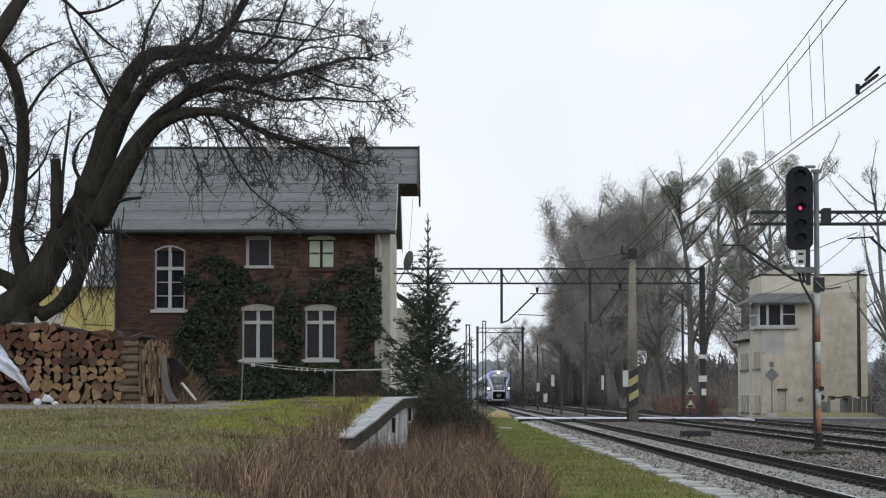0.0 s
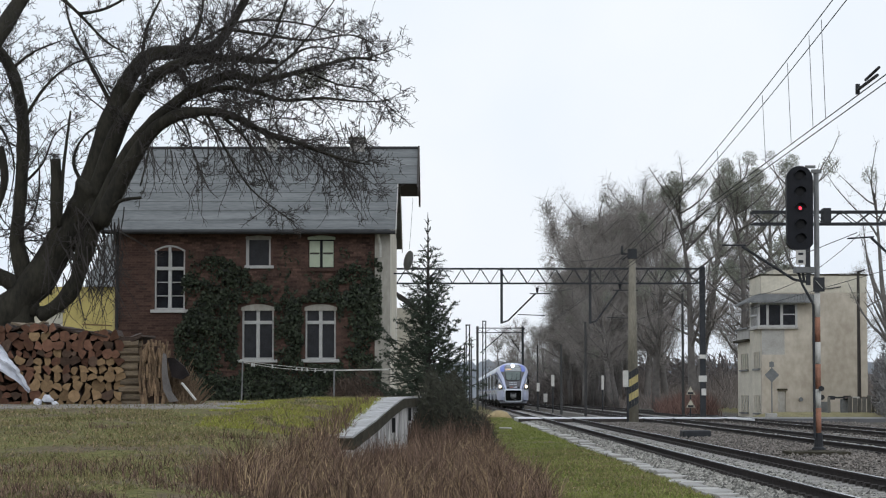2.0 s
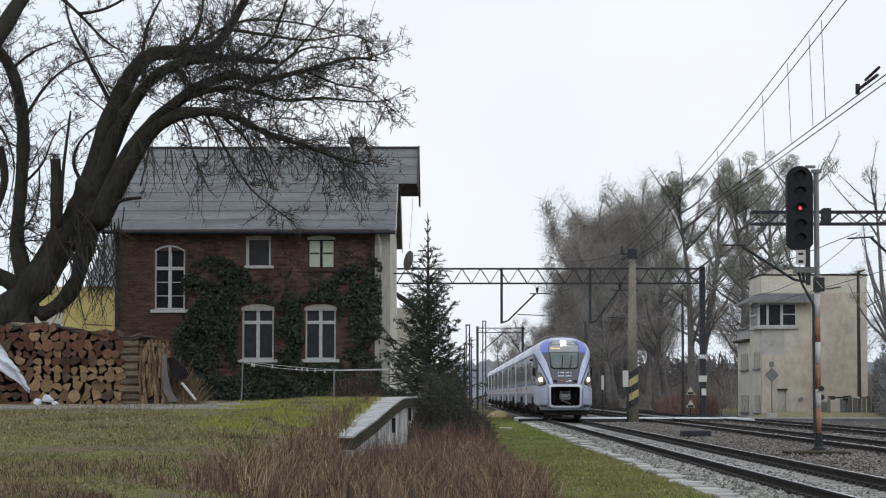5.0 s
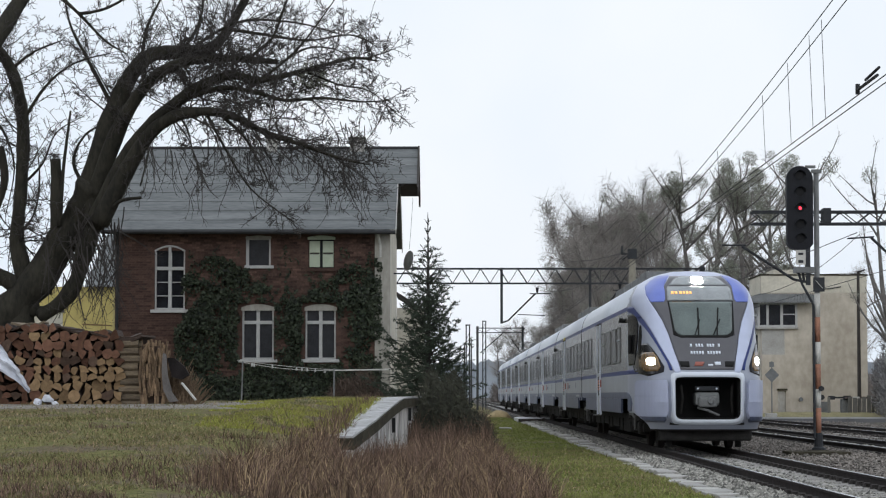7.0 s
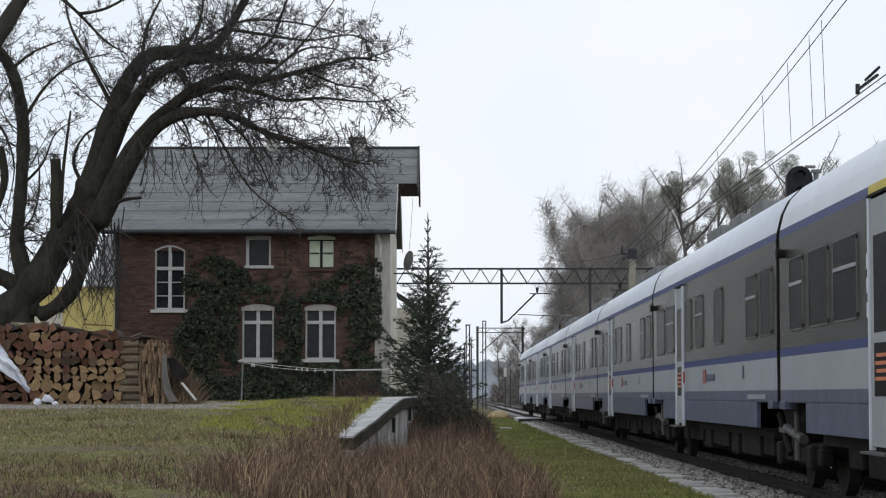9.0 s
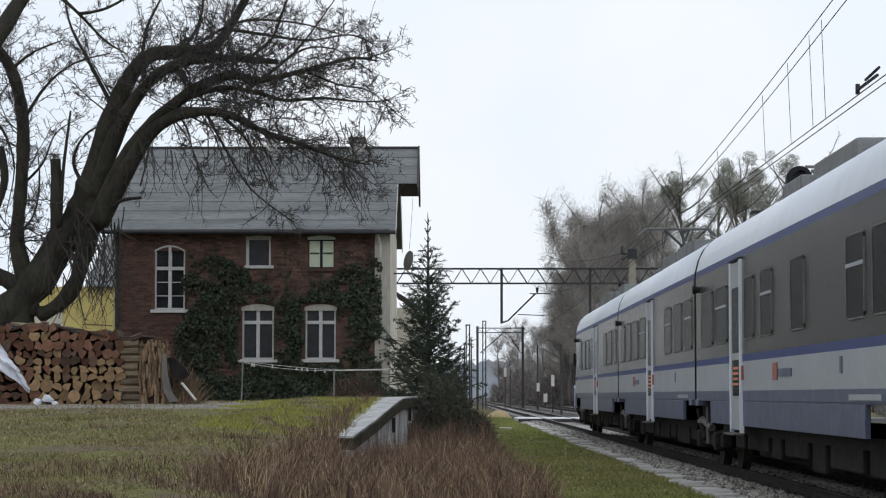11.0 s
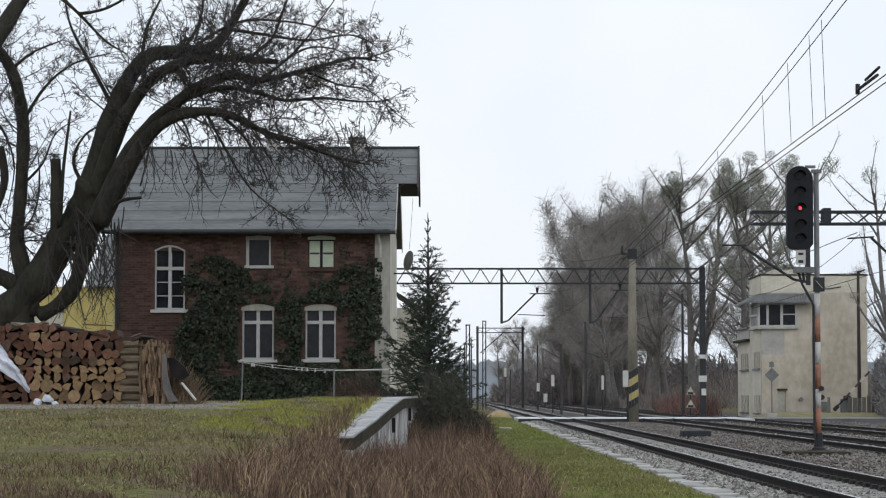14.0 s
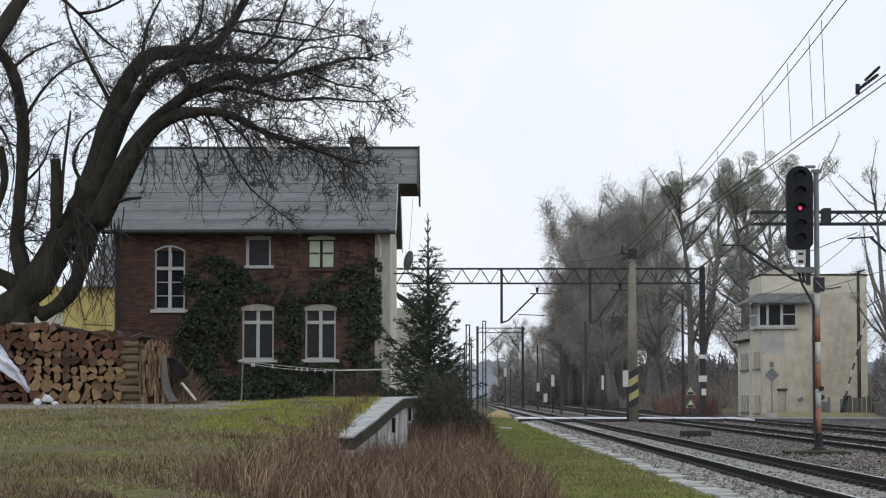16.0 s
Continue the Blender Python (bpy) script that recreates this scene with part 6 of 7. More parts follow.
shrub("bramble_thicket", -0.9, 0.6, 56, 62, 1.6, 5000, M["dark_brush"], "dark tangled bramble thicket by the platform", 0.28, 0.011, 9)


# ---- loading platform ramp ----
def platform():
    p = thing("loading_ramp", pose(0, 0, 0), "old concrete loading ramp edge with whitewashed side wall", "ramp")
    # path of the outer edge: near foot, top of the slope, far end
    edge = [(-1.52, 36.0, 0.555, 0.40), (-1.30, 40.0, 0.76, 0.44), (-1.12, 44.5, 0.99, 0.50), (-0.98, 48.0, 1.135, 0.55), (-0.80, 54.0, 1.15, 0.6), (-0.63, 60.0, 1.15, 0.6)]
    for i, ((x, y, z, w), (x2, y2, z2, w2)) in enumerate(zip(edge, edge[1:])):
        y2 -= 0.02
        V = [(x, y, z), (x2, y2, z2), (x2 - w2, y2, z2), (x - w, y, z)]
        V += [(a, b, c - 0.03) for a, b, c in V]
        q = [(0, 1, 2, 3), (4, 7, 6, 5), (0, 4, 5, 1), (1, 5, 6, 2), (2, 6, 7, 3), (3, 7, 4, 0)]
        part("coping_slab", (V, q), M["wet_concrete"], p, "pale wet concrete coping slab")
        V = [(x + 0.02, y, z - 0.034), (x2 + 0.02, y2, z2 - 0.034), (x2 - 0.3, y2, z2 - 0.034), (x - 0.3, y, z - 0.034)]
        V += [(a, b, c - 0.18) for a, b, c in V]
        part("edge_beam", (V, q), M["dark_concrete"], p, "dark mossy edge beam")
        V = [(x - 0.05, y, z - 0.216), (x2 - 0.05, y2, z2 - 0.216), (x2 - 0.35, y2, z2 - 0.216), (x - 0.35, y, z - 0.216)]
        V += [(a, b, -0.5) for a, b, c in V]
        part("side_wall", (V, q), M["whitewash"], p, "stained whitewashed wall")
    part("end_wall", box(-1.3, -0.66, 60.0, 60.3, -0.5, 1.14), M["dark_concrete"], p)
    for y, x, z in ((44.0, -1.10, 0.70), (50, -0.90, 0.86)):
        part("drain_slot", box(x - 0.02, x + 0.045, y, y + 0.12, z - 0.22, z + 0.06), M["tr_rubber"], p)


M["wet_concrete"] = material("wet_pale_concrete", (0.17, 0.165, 0.155), 0.45, second=(0.54, 0.54, 0.55), scale=2.2, fine=12)
platform()


# ---- firewood ----
M["wood_end"] = material("cut_wood_end", (0.155, 0.10, 0.055), 0.9, second=(0.27, 0.185, 0.105), scale=1.3, fine=9, per_piece=0.3, spec=0.1)
M["wood_red"] = material("reddish_wood_end", (0.085, 0.044, 0.031), 0.9, second=(0.165, 0.088, 0.058), scale=1.3, fine=9, per_piece=0.45, spec=0.1)
M["wood_dark"] = material("weathered_wood_end", (0.055, 0.036, 0.027), 0.9, second=(0.10, 0.068, 0.05), scale=1.3, fine=9, per_piece=0.4, spec=0.1)
M["log_bark"] = material("log_bark", (0.045, 0.028, 0.020), 0.9, vary=0.35, scale=6, fine=30, bump=0.6)
M["old_wood"] = material("weathered_wood", (0.075, 0.055, 0.038), 0.9, second=(0.20, 0.155, 0.10), scale=3, fine=20, stretch=(1, 1, 6), per_piece=0.3)
M["stick"] = material("split_kindling", (0.11, 0.07, 0.042), 0.9, second=(0.27, 0.185, 0.11), scale=5, fine=30, per_piece=0.4)
M["sheet"] = material("pale_plastic_sheet", (0.60, 0.62, 0.68), 0.4, vary=0.12, scale=4)
M["dark_sheet"] = material("dark_tarpaulin", (0.022, 0.019, 0.019), 0.9, vary=0.4, spec=0.05)
M["grey_sheet"] = material("grey_fibre_sheet", (0.13, 0.12, 0.115), 0.9, vary=0.3, spec=0.1)


def log_mesh(name, shape, rng, end, length=0.9):
    """One split log along y: cut ends, bark round the outer arc."""
    if shape == "round":
        ring = [(math.cos(2 * math.pi * k / 11), math.sin(2 * math.pi * k / 11)) for k in range(11)]
    elif shape == "half":
        ring = [(math.cos(math.pi * k / 8), math.sin(math.pi * k / 8) * 1.1 - 0.4) for k in range(9)]
    elif shape == "quarter":
        ring = [(-0.65, -0.65)] + [(-0.65 + 1.5 * math.cos(math.pi / 2 * k / 6), -0.65 + 1.5 * math.sin(math.pi / 2 * k / 6)) for k in range(7)]
    else:
        ring = [(-0.9, -0.5), (0.8, -0.65), (1.0, 0.1), (0.4, 0.75), (-0.5, 0.7), (-1.0, 0.1)]
    ring = [(a * rng.uniform(0.9, 1.1), b * rng.uniform(0.9, 1.1)) for a, b in ring]
    n = len(ring)
    V = [(a, y, b) for y in (0, length) for a, b in ring]
    F = [tuple(range(n)), tuple(range(2 * n - 1, n - 1, -1))] + [(k, n + k, n + (k + 1) % n, (k + 1) % n) for k in range(n)]
    me = bpy.data.meshes.new(name)
    me.from_pydata(V, [], F)
    me.materials.append(M[end])
    me.materials.append(M["log_bark"])
    me.polygons.foreach_set("material_index", [0, 0] + [1] * n)
    return me


def wood_pile():
    rng = random.Random(17)
    p = thing("firewood_stack", pose(0, 48.0, 0.90), "tall stack of split reddish firewood logs", "firewood stack")
    meshes = {e: [log_mesh("log", s, rng, e) for s in ("round", "half", "quarter", "block", "half", "quarter", "block")] for e in ("wood_red", "wood_end", "wood_dark")}
    x0, x1 = -10.044, -6.905
    row, z = 0, 0.0
    while z < 1.9:
        r_row = rng.uniform(0.088, 0.115)
        x = x0 + (0.1 if row % 2 else 0.0)
        while x < x1:
            r = r_row * rng.uniform(0.85, 1.2)
            top = 1.72 - 0.24 * smoothstep(x0 + 1.2, x1, x) + 0.05 * math.sin(x * 5)
            if z + r < top:
                # reddish ends prevail high up, paler ones low in the middle
                pale = 0.75 * smoothstep(1.15, 0.5, z) * smoothstep(x0 + 1.0, x0 + 1.7, x) + 0.12
                q = rng.random()
                o = new("log", rng.choice(meshes["wood_end" if q < pale else "wood_dark" if q > 0.86 else "wood_red"]))
                o.parent = p
                o.location = (x + r, rng.uniform(-0.06, 0.06), z + r * 0.9 + rng.uniform(-0.015, 0.015))
                o.rotation_euler = (0, rng.uniform(0, 6.28), 0)
                o.scale = (r * 1.12, rng.uniform(0.9, 1.0), r * 1.12)
            x += 2 * r * 0.93
        z += r_row * 1.72
        row += 1
    part("back_fill", box(x0, x1 - 0.05, 0.35, 1.0, 0, 1.30), M["log_bark"], p)
    # bark scraps and boards on top
    for k in range(26):
        x = rng.uniform(x0 + 1.0, x1 + 0.35)
        zt = 1.70 - 0.24 * smoothstep(x0 + 1.2, x1, x)
        bm = box(-0.18, 0.18, 0, 0.7, -0.02, 0.025, 0.008)
        o = part("bark_slab", bm, M["log_bark"] if k % 4 else M["old_wood"], p)
        o.location, o.rotation_euler = (x, rng.uniform(0, 0.3), zt + rng.uniform(-0.03, 0.08)), (0, rng.uniform(-0.5, 0.5), rng.uniform(-0.4, 0.4))
    part("pale_board", box(-7.725, -7.116, -0.1, 0.1, 1.36, 1.385), M["wood_end"], p).rotation_euler = (0, 0.05, 0)

    c = thing("cross_stack", pose(0, 48.1, 0.90), "short stack of dark logs laid crosswise", "firewood stack")
    a, b = -6.870, -6.449
    for k in range(9):
        z = 0.09 + 0.158 * k
        for j in range(3):
            V, F = [], []
            r = rng.uniform(0.07, 0.088)
            tube(V, F, [(a + rng.uniform(-0.04, 0.03), 0.16 * j, z), (b + rng.uniform(-0.05, 0.02), 0.16 * j, z + rng.uniform(-0.01, 0.01))], r, 7)
            part("log", (V, F), M["old_wood"], c)

    s = thing("kindling_stack", pose(0, 48.0, 0.90), "upright bundle of split pale kindling sticks", "firewood stack")
    for k in range(290):
        x = rng.uniform(-6.437, -5.945)
        y = rng.uniform(-0.15, 0.4)
        z = max(0.0, rng.choice((0.0, 0.32, 0.64, 0.95)) + rng.uniform(-0.08, 0.06))
        o = part("stick", box(-0.017, 0.017, -0.02, 0.02, 0, rng.uniform(0.24, 0.46)), M["stick"], s)
        o.location, o.rotation_euler = (x, y, z), (rng.uniform(-0.16, 0.16), rng.gauss(0, 0.17), rng.uniform(0, 3))
    part("core", box(-6.402, -5.969, 0.0, 0.4, 0.0, 1.30), M["log_bark"], s)
    h = thing("brushwood_heap", pose(0, 48.6, 0.90), "heap of brown brushwood and sticks leaning together", "wood heap")
    V, F = [], []
    for k in range(620):
        x = rng.uniform(-6.067, -5.368)
        u = (x - -6.067) / (-5.368 - -6.067)
        ht = (1.30 - 0.85 * u) * rng.uniform(0.45, 1.0)
        y = rng.uniform(-0.2, 0.5)
        tube(V, F, [(x, y, 0), (x + rng.gauss(-0.08, 0.22), y + 0.1, ht)], [0.018, 0.007], 4)
    tagged(part("brushwood", (V, F), M["stick"], h), kind="stuff")
    # curved grey sheet, dark tarpaulin and a pale slat leaning on the heap
    def sheet(name, pts, mat, label, depth, parent=None):
        V = []
        for y in depth:
            V += [(a, y, b) for a, b in pts]
        n = len(pts)
        m = n // 2
        F = [(i, i + 1, n - 2 - i, n - 1 - i) for i in range(m - 1)]
        F += [tuple(n + v for v in f[::-1]) for f in F]
        F += [(i, n + i, n + (i + 1) % n, (i + 1) % n) for i in range(n)]
        return tagged(part(name, (V, F), mat), label, name.replace("_", " "))

    X = lambda px: (px - 798) * 48.0 / 4095
    Z = lambda py: 1.196 + (699 - py) * 48.0 / 4095
    sheet("fibre_sheet", [(X(291), Z(625)), (X(289), Z(660)), (X(292), Z(690)), (X(303), Z(712)), (X(319), Z(710)), (X(308), Z(695)), (X(300), Z(665)), (X(297), Z(628))], M["grey_sheet"], "curved grey sheet leaning on the wood heap", (47.75, 47.78))
    sheet("tarpaulin", [(X(296), Z(634)), (X(305), Z(668)), (X(322), Z(672)), (X(335), Z(664)), (X(325), Z(648)), (X(308), Z(634))], M["dark_sheet"], "dark crumpled tarpaulin over the wood heap", (48.0, 48.2))
    slat = part("wooden_slat", bar((X(325), 47.75, Z(678)), (X(350), 47.7, Z(708)), 0.09, 0.03), M["mast_white"])
    tagged(slat, "pale weathered slat leaning on the wood heap", "slat")
    upper = [(-30, 575), (-20, 578), (12, 618), (38, 656), (60, 690)]
    lower = [(-60, 600), (-30, 606), (0, 652), (35, 674), (58, 696)]
    P, Q, n, m = [], [], 28, 9
    for i in range(n + 1):
        u = 4 * i / n
        k = min(int(u), 3)
        f = u - k
        a = [upper[k][j] + (upper[k + 1][j] - upper[k][j]) * f for j in (0, 1)]
        b = [lower[k][j] + (lower[k + 1][j] - lower[k][j]) * f for j in (0, 1)]
        for j in range(m + 1):
            v = j / m
            x, z = X(a[0] + (b[0] - a[0]) * v), Z(a[1] + (b[1] - a[1]) * v)
            fold = 0.10 * noise.noise((x * 3, z * 3, 1)) + 0.05 * math.sin(v * 11 + 3 * noise.noise((x * 2, z * 2, 5)))
            x += 0.05 * noise.noise((x * 9, z * 9, 3))
            P.append((x, 47.62 + fold, z))
            Q.append((x, 47.66 + fold, z))
    tagged(part("plastic_sheet", sheet_mesh(P, Q, m + 1), M["sheet"]), "pale creased plastic sheet hanging over the firewood", "plastic sheet")
    for px, py, sz in ((76, 712, 0.09), (93, 706, 0.11), (106, 714, 0.07)):
        bm = bmesh.new()
        bmesh.ops.create_icosphere(bm, subdivisions=2, radius=sz)
        for v in bm.verts:
            v.co += Vector(noise.noise_vector(v.co * 14 + Vector((px, 0, 0)))) * 0.05
            v.co.z = max(v.co.z, -0.05)
        ob = tagged(part("plastic_scrap", bm, M["sheet"]), "crumpled white plastic scrap on the ground", "litter", "plastic scraps")
        ob.location = (X(px), 47.5, Z(py) - 0.02)


wood_pile()


# ---- yard: clothes line, yellow building ----
def yard():
    c = thing("clothes_line", pose(0, 62.0, 0), "thin pale clothes line between two poles", "clothes line")
    k = 62.0 / 4095
    X = lambda px: (px - 798) * k
    Z = lambda py: 1.196 + (699 - py) * k
    part("post", rod([(X(428), 0, 0.9), (X(430), 0, Z(640))], 0.022), M["steel_grey"], c)
    part("post", rod([(X(591), 0, 0.9), (X(592), 0, Z(652))], 0.025), M["steel_grey"], c)
    for a, b, s in (((420, 638), (592, 655), 4), ((430, 642), (590, 656), 9), ((592, 655), (690, 653), 1)):
        pts = [(X(a[0] + (b[0] - a[0]) * i / 8), 0, Z(a[1] + (b[1] - a[1]) * i / 8 + s * math.sin(math.pi * i / 8) * 0.5)) for i in range(9)]
        part("line", rod(pts, 0.007, 5), M["mast_white"], c)
    rng = random.Random(2)
    for i in range(9):
        u = rng.uniform(0.05, 0.95)
        x = X(430 + 160 * u)
        z = Z(641 + 14 * u + 2)
        part("peg", box(x - 0.02, x + 0.02, -0.015, 0.015, z - 0.07, z + 0.02), M["white_paint"], c)
    part("bar", rod([(X(592), 0, Z(656)), (X(688), 0, Z(655))], 0.016), M["mast_white"], c)
    y = thing("yellow_house", pose(0, 110.0, 0), "yellow rendered house with a grey roof behind the yard", "house")
    part("wall", box(-19.797, -16.093, 0, 7, 0.3, 6.321), M["yellow_wall"], y)
    V = [(-17.381, -0.4, 6.321), (-15.932, -0.4, 6.321), (-15.932, 4, 9.098), (-16.979, 4, 9.098),
         (-17.381, 8, 6.321), (-15.932, 8, 6.321)]
    part("roof", (V, [(0, 1, 2, 3), (3, 2, 5, 4), (0, 3, 4), (1, 5, 2), (0, 4, 5, 1)]), M["roof"], y)
    g = thing("garage", pose(0, 100.0, 0), "low pale shed behind the tree", "shed")
    part("wall", box(-18.485, -17.460, 0, 4, 0.5, 4.877), M["render_pale"], g)
    part("roof", box(-18.583, -17.412, -0.2, 4.2, 4.877, 5.024), M["zinc"], g)
    s = thing("shed", pose(0, 88.0, 0), "small shed with a dark sloping roof behind the house", "shed")
    part("wall", box(-2.059, -1.029, 0, 4, -0.3, 4.500), M["render_pale"], s)
    V = [(-2.102, -0.3, 5.124), (-0.987, -0.3, 4.436), (-0.987, 4.3, 4.436), (-2.102, 4.3, 5.124)]
    V += [(a, b, c - 0.12) for a, b, c in V]
    part("roof", (V, [(0, 1, 2, 3), (4, 7, 6, 5), (0, 4, 5, 1), (1, 5, 6, 2), (2, 6, 7, 3), (3, 7, 4, 0)]), M["dark_wood"], s)


yard()


# ---- ivy ----
M["weed_bush"] = material("dry_brown_shrub", (0.075, 0.052, 0.040), 0.9, vary=0.3, per_island=0.5)
def ivy():
    rng = random.Random(13)
    V, F = [], []
    wins = [(-6.875, -5.668, 2.182, 4.177), (-4.808, -3.620, 2.182, 4.177), (-6.765, -5.704, 5.278, 6.492),
            (-4.717, -3.693, 5.241, 6.492), (-9.802, -8.704, 3.737, 6.013)]
    x0, x1 = -8.960, -2.248
    made = 0
    while made < 24000:
        x, z = rng.uniform(x0, x1), rng.uniform(0.9, 5.664)
        u = (x - x0) / (x1 - x0)
        top = 5.241 + 0.35 * math.sin(u * 9) + 0.5 * noise.noise((x * 1.1, 0, 2)) - 0.9 * max(0, 0.10 - u) * 10
        if 0.48 < u < 0.86:
            top -= 0.15 + 0.5 * math.sin((u - 0.48) / 0.38 * math.pi)
        thin = noise.noise((x * 1.3, z * 1.3, 7)) + 0.5 * noise.noise((x * 4, z * 4, 3)) + 0.3 * noise.noise((x * 11, z * 11, 3))
        if z > top + 0.55 * thin or thin < rng.uniform(-0.35, 0.40) - 0.55 * smoothstep(2.8, 1.2, z):
            continue
        if any(a + 0.05 * math.sin(z * 9) < x < b - 0.05 and c < z < d for a, b, c, d in wins):
            continue
        s = rng.uniform(0.022, 0.056)
        y = HY - 0.02 - rng.uniform(0, 0.30) * max(0.15, 0.5 + thin * 0.8)
        n = Vector((rng.gauss(0, 0.7), -1, rng.gauss(0.35, 0.7))).normalized()
        a = n.cross(Vector((rng.gauss(0, 1), rng.gauss(0, 0.3), rng.gauss(0, 1)))).normalized()
        b = n.cross(a)
        p = Vector((x, y, z))
        k = len(V)
        for cx, cy in ((-0.2, -1), (-1, -0.2), (-0.5, 0.5), (0, 1.1), (0.6, 0.5), (1, -0.3), (0.2, -0.9)):
            V.append(tuple(p + a * (cx * s) + b * (cy * s)))
        F.append(tuple(range(k, k + 7)))
        made += 1
    # loose tendrils that hang and climb beyond the mass
    for _ in range(150):
        x, z = rng.uniform(x0 + 0.2, x1 + 0.1), rng.uniform(3.005, 5.719)
        if any(a - 0.02 < x < b + 0.02 and c < z < d for a, b, c, d in wins):
            continue
        for j in range(rng.randint(5, 16)):
            x += rng.gauss(0, 0.03)
            z += rng.uniform(-0.02, 0.07)
            if any(a < x < b and c < z < d for a, b, c, d in wins) or z > 6.032:
                break
            s = rng.uniform(0.03, 0.06)
            a, b = Vector((rng.gauss(0, 1), rng.gauss(0, 0.3), rng.gauss(0, 1))).normalized(), Vector((rng.gauss(0, 1), rng.gauss(0, 0.3), rng.gauss(0, 1))).normalized()
            p, k = Vector((x, HY - 0.04 - 0.05 * rng.random(), z)), len(V)
            V += [tuple(p - a * s), tuple(p + b * s * 0.7), tuple(p + a * s), tuple(p - b * s * 0.7)]
            F.append((k, k + 1, k + 2, k + 3))
    tagged(part("ivy", (V, F), M["ivy"]), "dark green ivy climbing over the brick wall", "ivy", kind="stuff")


ivy()
shrub("dry_shrub", -3.427, -1.496, 65.2, 67.0, 0.95, 2600, M["weed_bush"], "low brown dry shrub along the house front", 0.3, 0.008, 21)


# ---- grass and dry weeds ----
M["blade"] = material("grass_blade", (0.105, 0.105, 0.040), 0.8, second=(0.235, 0.215, 0.105), scale=0.6, fine=5, per_island=0.35, bump=0, spec=0.2)
M["verge"] = material("verge_blade", (0.115, 0.155, 0.032), 0.8, second=(0.25, 0.275, 0.08), scale=0.6, fine=5, per_island=0.4, bump=0, spec=0.2)
M["straw"] = material("dry_straw", (0.24, 0.165, 0.10), 0.9, second=(0.44, 0.33, 0.20), scale=1, per_island=0.4, bump=0, spec=0.2)
M["weed"] = material("brown_weed", (0.062, 0.041, 0.031), 0.9, second=(0.195, 0.132, 0.098), scale=0.8, per_island=0.7, bump=0, spec=0.2)
M["moss"] = material("yellow_green_moss", (0.19, 0.205, 0.035), 0.85, second=(0.30, 0.30, 0.07), scale=1, per_island=0.3, bump=0, spec=0.2)


def blades(name, mat, count, place, height, width, lean, label, category, seed, segs=2):
    """Many thin bent blades in one mesh; place(rng) gives (x, y) or None."""
    rng = random.Random(seed)
    V, F = [], []
    made = 0
    while made < count:
        q = place(rng)
        if q is None:
            continue
        x, y = q
        made += 1
        z = ground_z(x, y) - 0.01
        h = height * rng.uniform(0.4, 1.1)
        if segs == 2:
            h *= 0.85 + 0.7 * noise.noise((x * 1.5, y * 0.7, 8))
        w = width * rng.uniform(0.6, 1.2)
        dx, dy = rng.gauss(0, lean) * h, rng.gauss(0, lean) * h
        if rng.random() < 0.12:
            dx *= 2.5
            h *= 0.7
        a = rng.uniform(-0.6, 0.6)
        wx, wy = w * math.cos(a), w * math.sin(a)
        k = len(V)
        if segs == 2:
            V += [(x - wx, y - wy, z), (x + wx, y + wy, z), (x + dx * 0.35 + wx * 0.7, y + dy * 0.35 + wy * 0.7, z + h * 0.6),
                  (x + dx * 0.35 - wx * 0.7, y + dy * 0.35 - wy * 0.7, z + h * 0.6), (x + dx, y + dy, z + h)]
            F += [(k, k + 1, k + 2, k + 3), (k + 3, k + 2, k + 4)]
        else:
            V += [(x - wx, y - wy, z), (x + wx, y + wy, z), (x + dx, y + dy, z + h)]
            F.append((k, k + 1, k + 2))
    return tagged(part(name, (V, F), mat), label, category, kind="stuff")


def weed_zone(x, y):
    """True where the dry weeds grow thick, in front of the ramp."""
    left = -2.9 + (y - 28) * 0.13 + 0.5 * noise.noise((y * 0.4, 1, 0))
    right = 1.15 - (y - 30) * 0.012 + 0.25 * noise.noise((y * 0.5, 5, 0))
    if y > 36:
        left = max(left, -1.5 + (y - 36) * 0.04)
    return left < x < right


def grass_place(rng):
    y = 21.5 + 36.5 * rng.random() ** 1.1
    x = rng.uniform(-0.195 * y - 0.3, 3.55)
    if weed_zone(x, y) and rng.random() < 0.9:
        return None
    if y > 35.8 and -2.0 + (y - 36) * 0.05 < x < -0.9:
        return None
    if y > 42.6 + 0.8 * math.sin(x * 1.7) and x < -3.4 and rng.random() < 0.9:
        return None
    return (x, y) if noise.noise((x * 0.8, y * 0.5, 9)) > rng.uniform(-0.6, 0.25) else None


def verge_place(rng):
    y = 28 + 110 * rng.random() ** 1.6
    return (rng.uniform(0.4, 3.55 + 0.1 * math.sin(y * 3)), y)


def weed_place(rng):
    y = 26.5 + 25 * rng.random()
    x = rng.uniform(-4.2, 1.4)
    return (x, y) if weed_zone(x, y) and noise.noise((x * 1.4, y * 0.8, 6)) > rng.uniform(-0.75, 0.3) else None


def far_weed_place(rng):
    y = rng.uniform(50, 62)
    return (rng.uniform(-1.0, 0.85), y)


def stray_place(rng):
    y = 21.5 + 23.5 * rng.random() ** 2
    x = rng.uniform(-0.195 * y - 0.2, -1.6)
    return (x, y) if noise.noise((x * 0.6, y * 0.35, 4)) > 0.05 + 0.04 * (y - 27) - 0.25 * smoothstep(-4.5, -2.0, x) else None


def moss_place(rng):
    y = rng.uniform(36, 49)
    x = rng.uniform(-4.8, -1.75 + (y - 36) * 0.035)
    return (x, y) if noise.noise((x * 1.2, y * 0.6, 2)) > -0.1 + 0.5 * smoothstep(-3.2, -5, x) else None


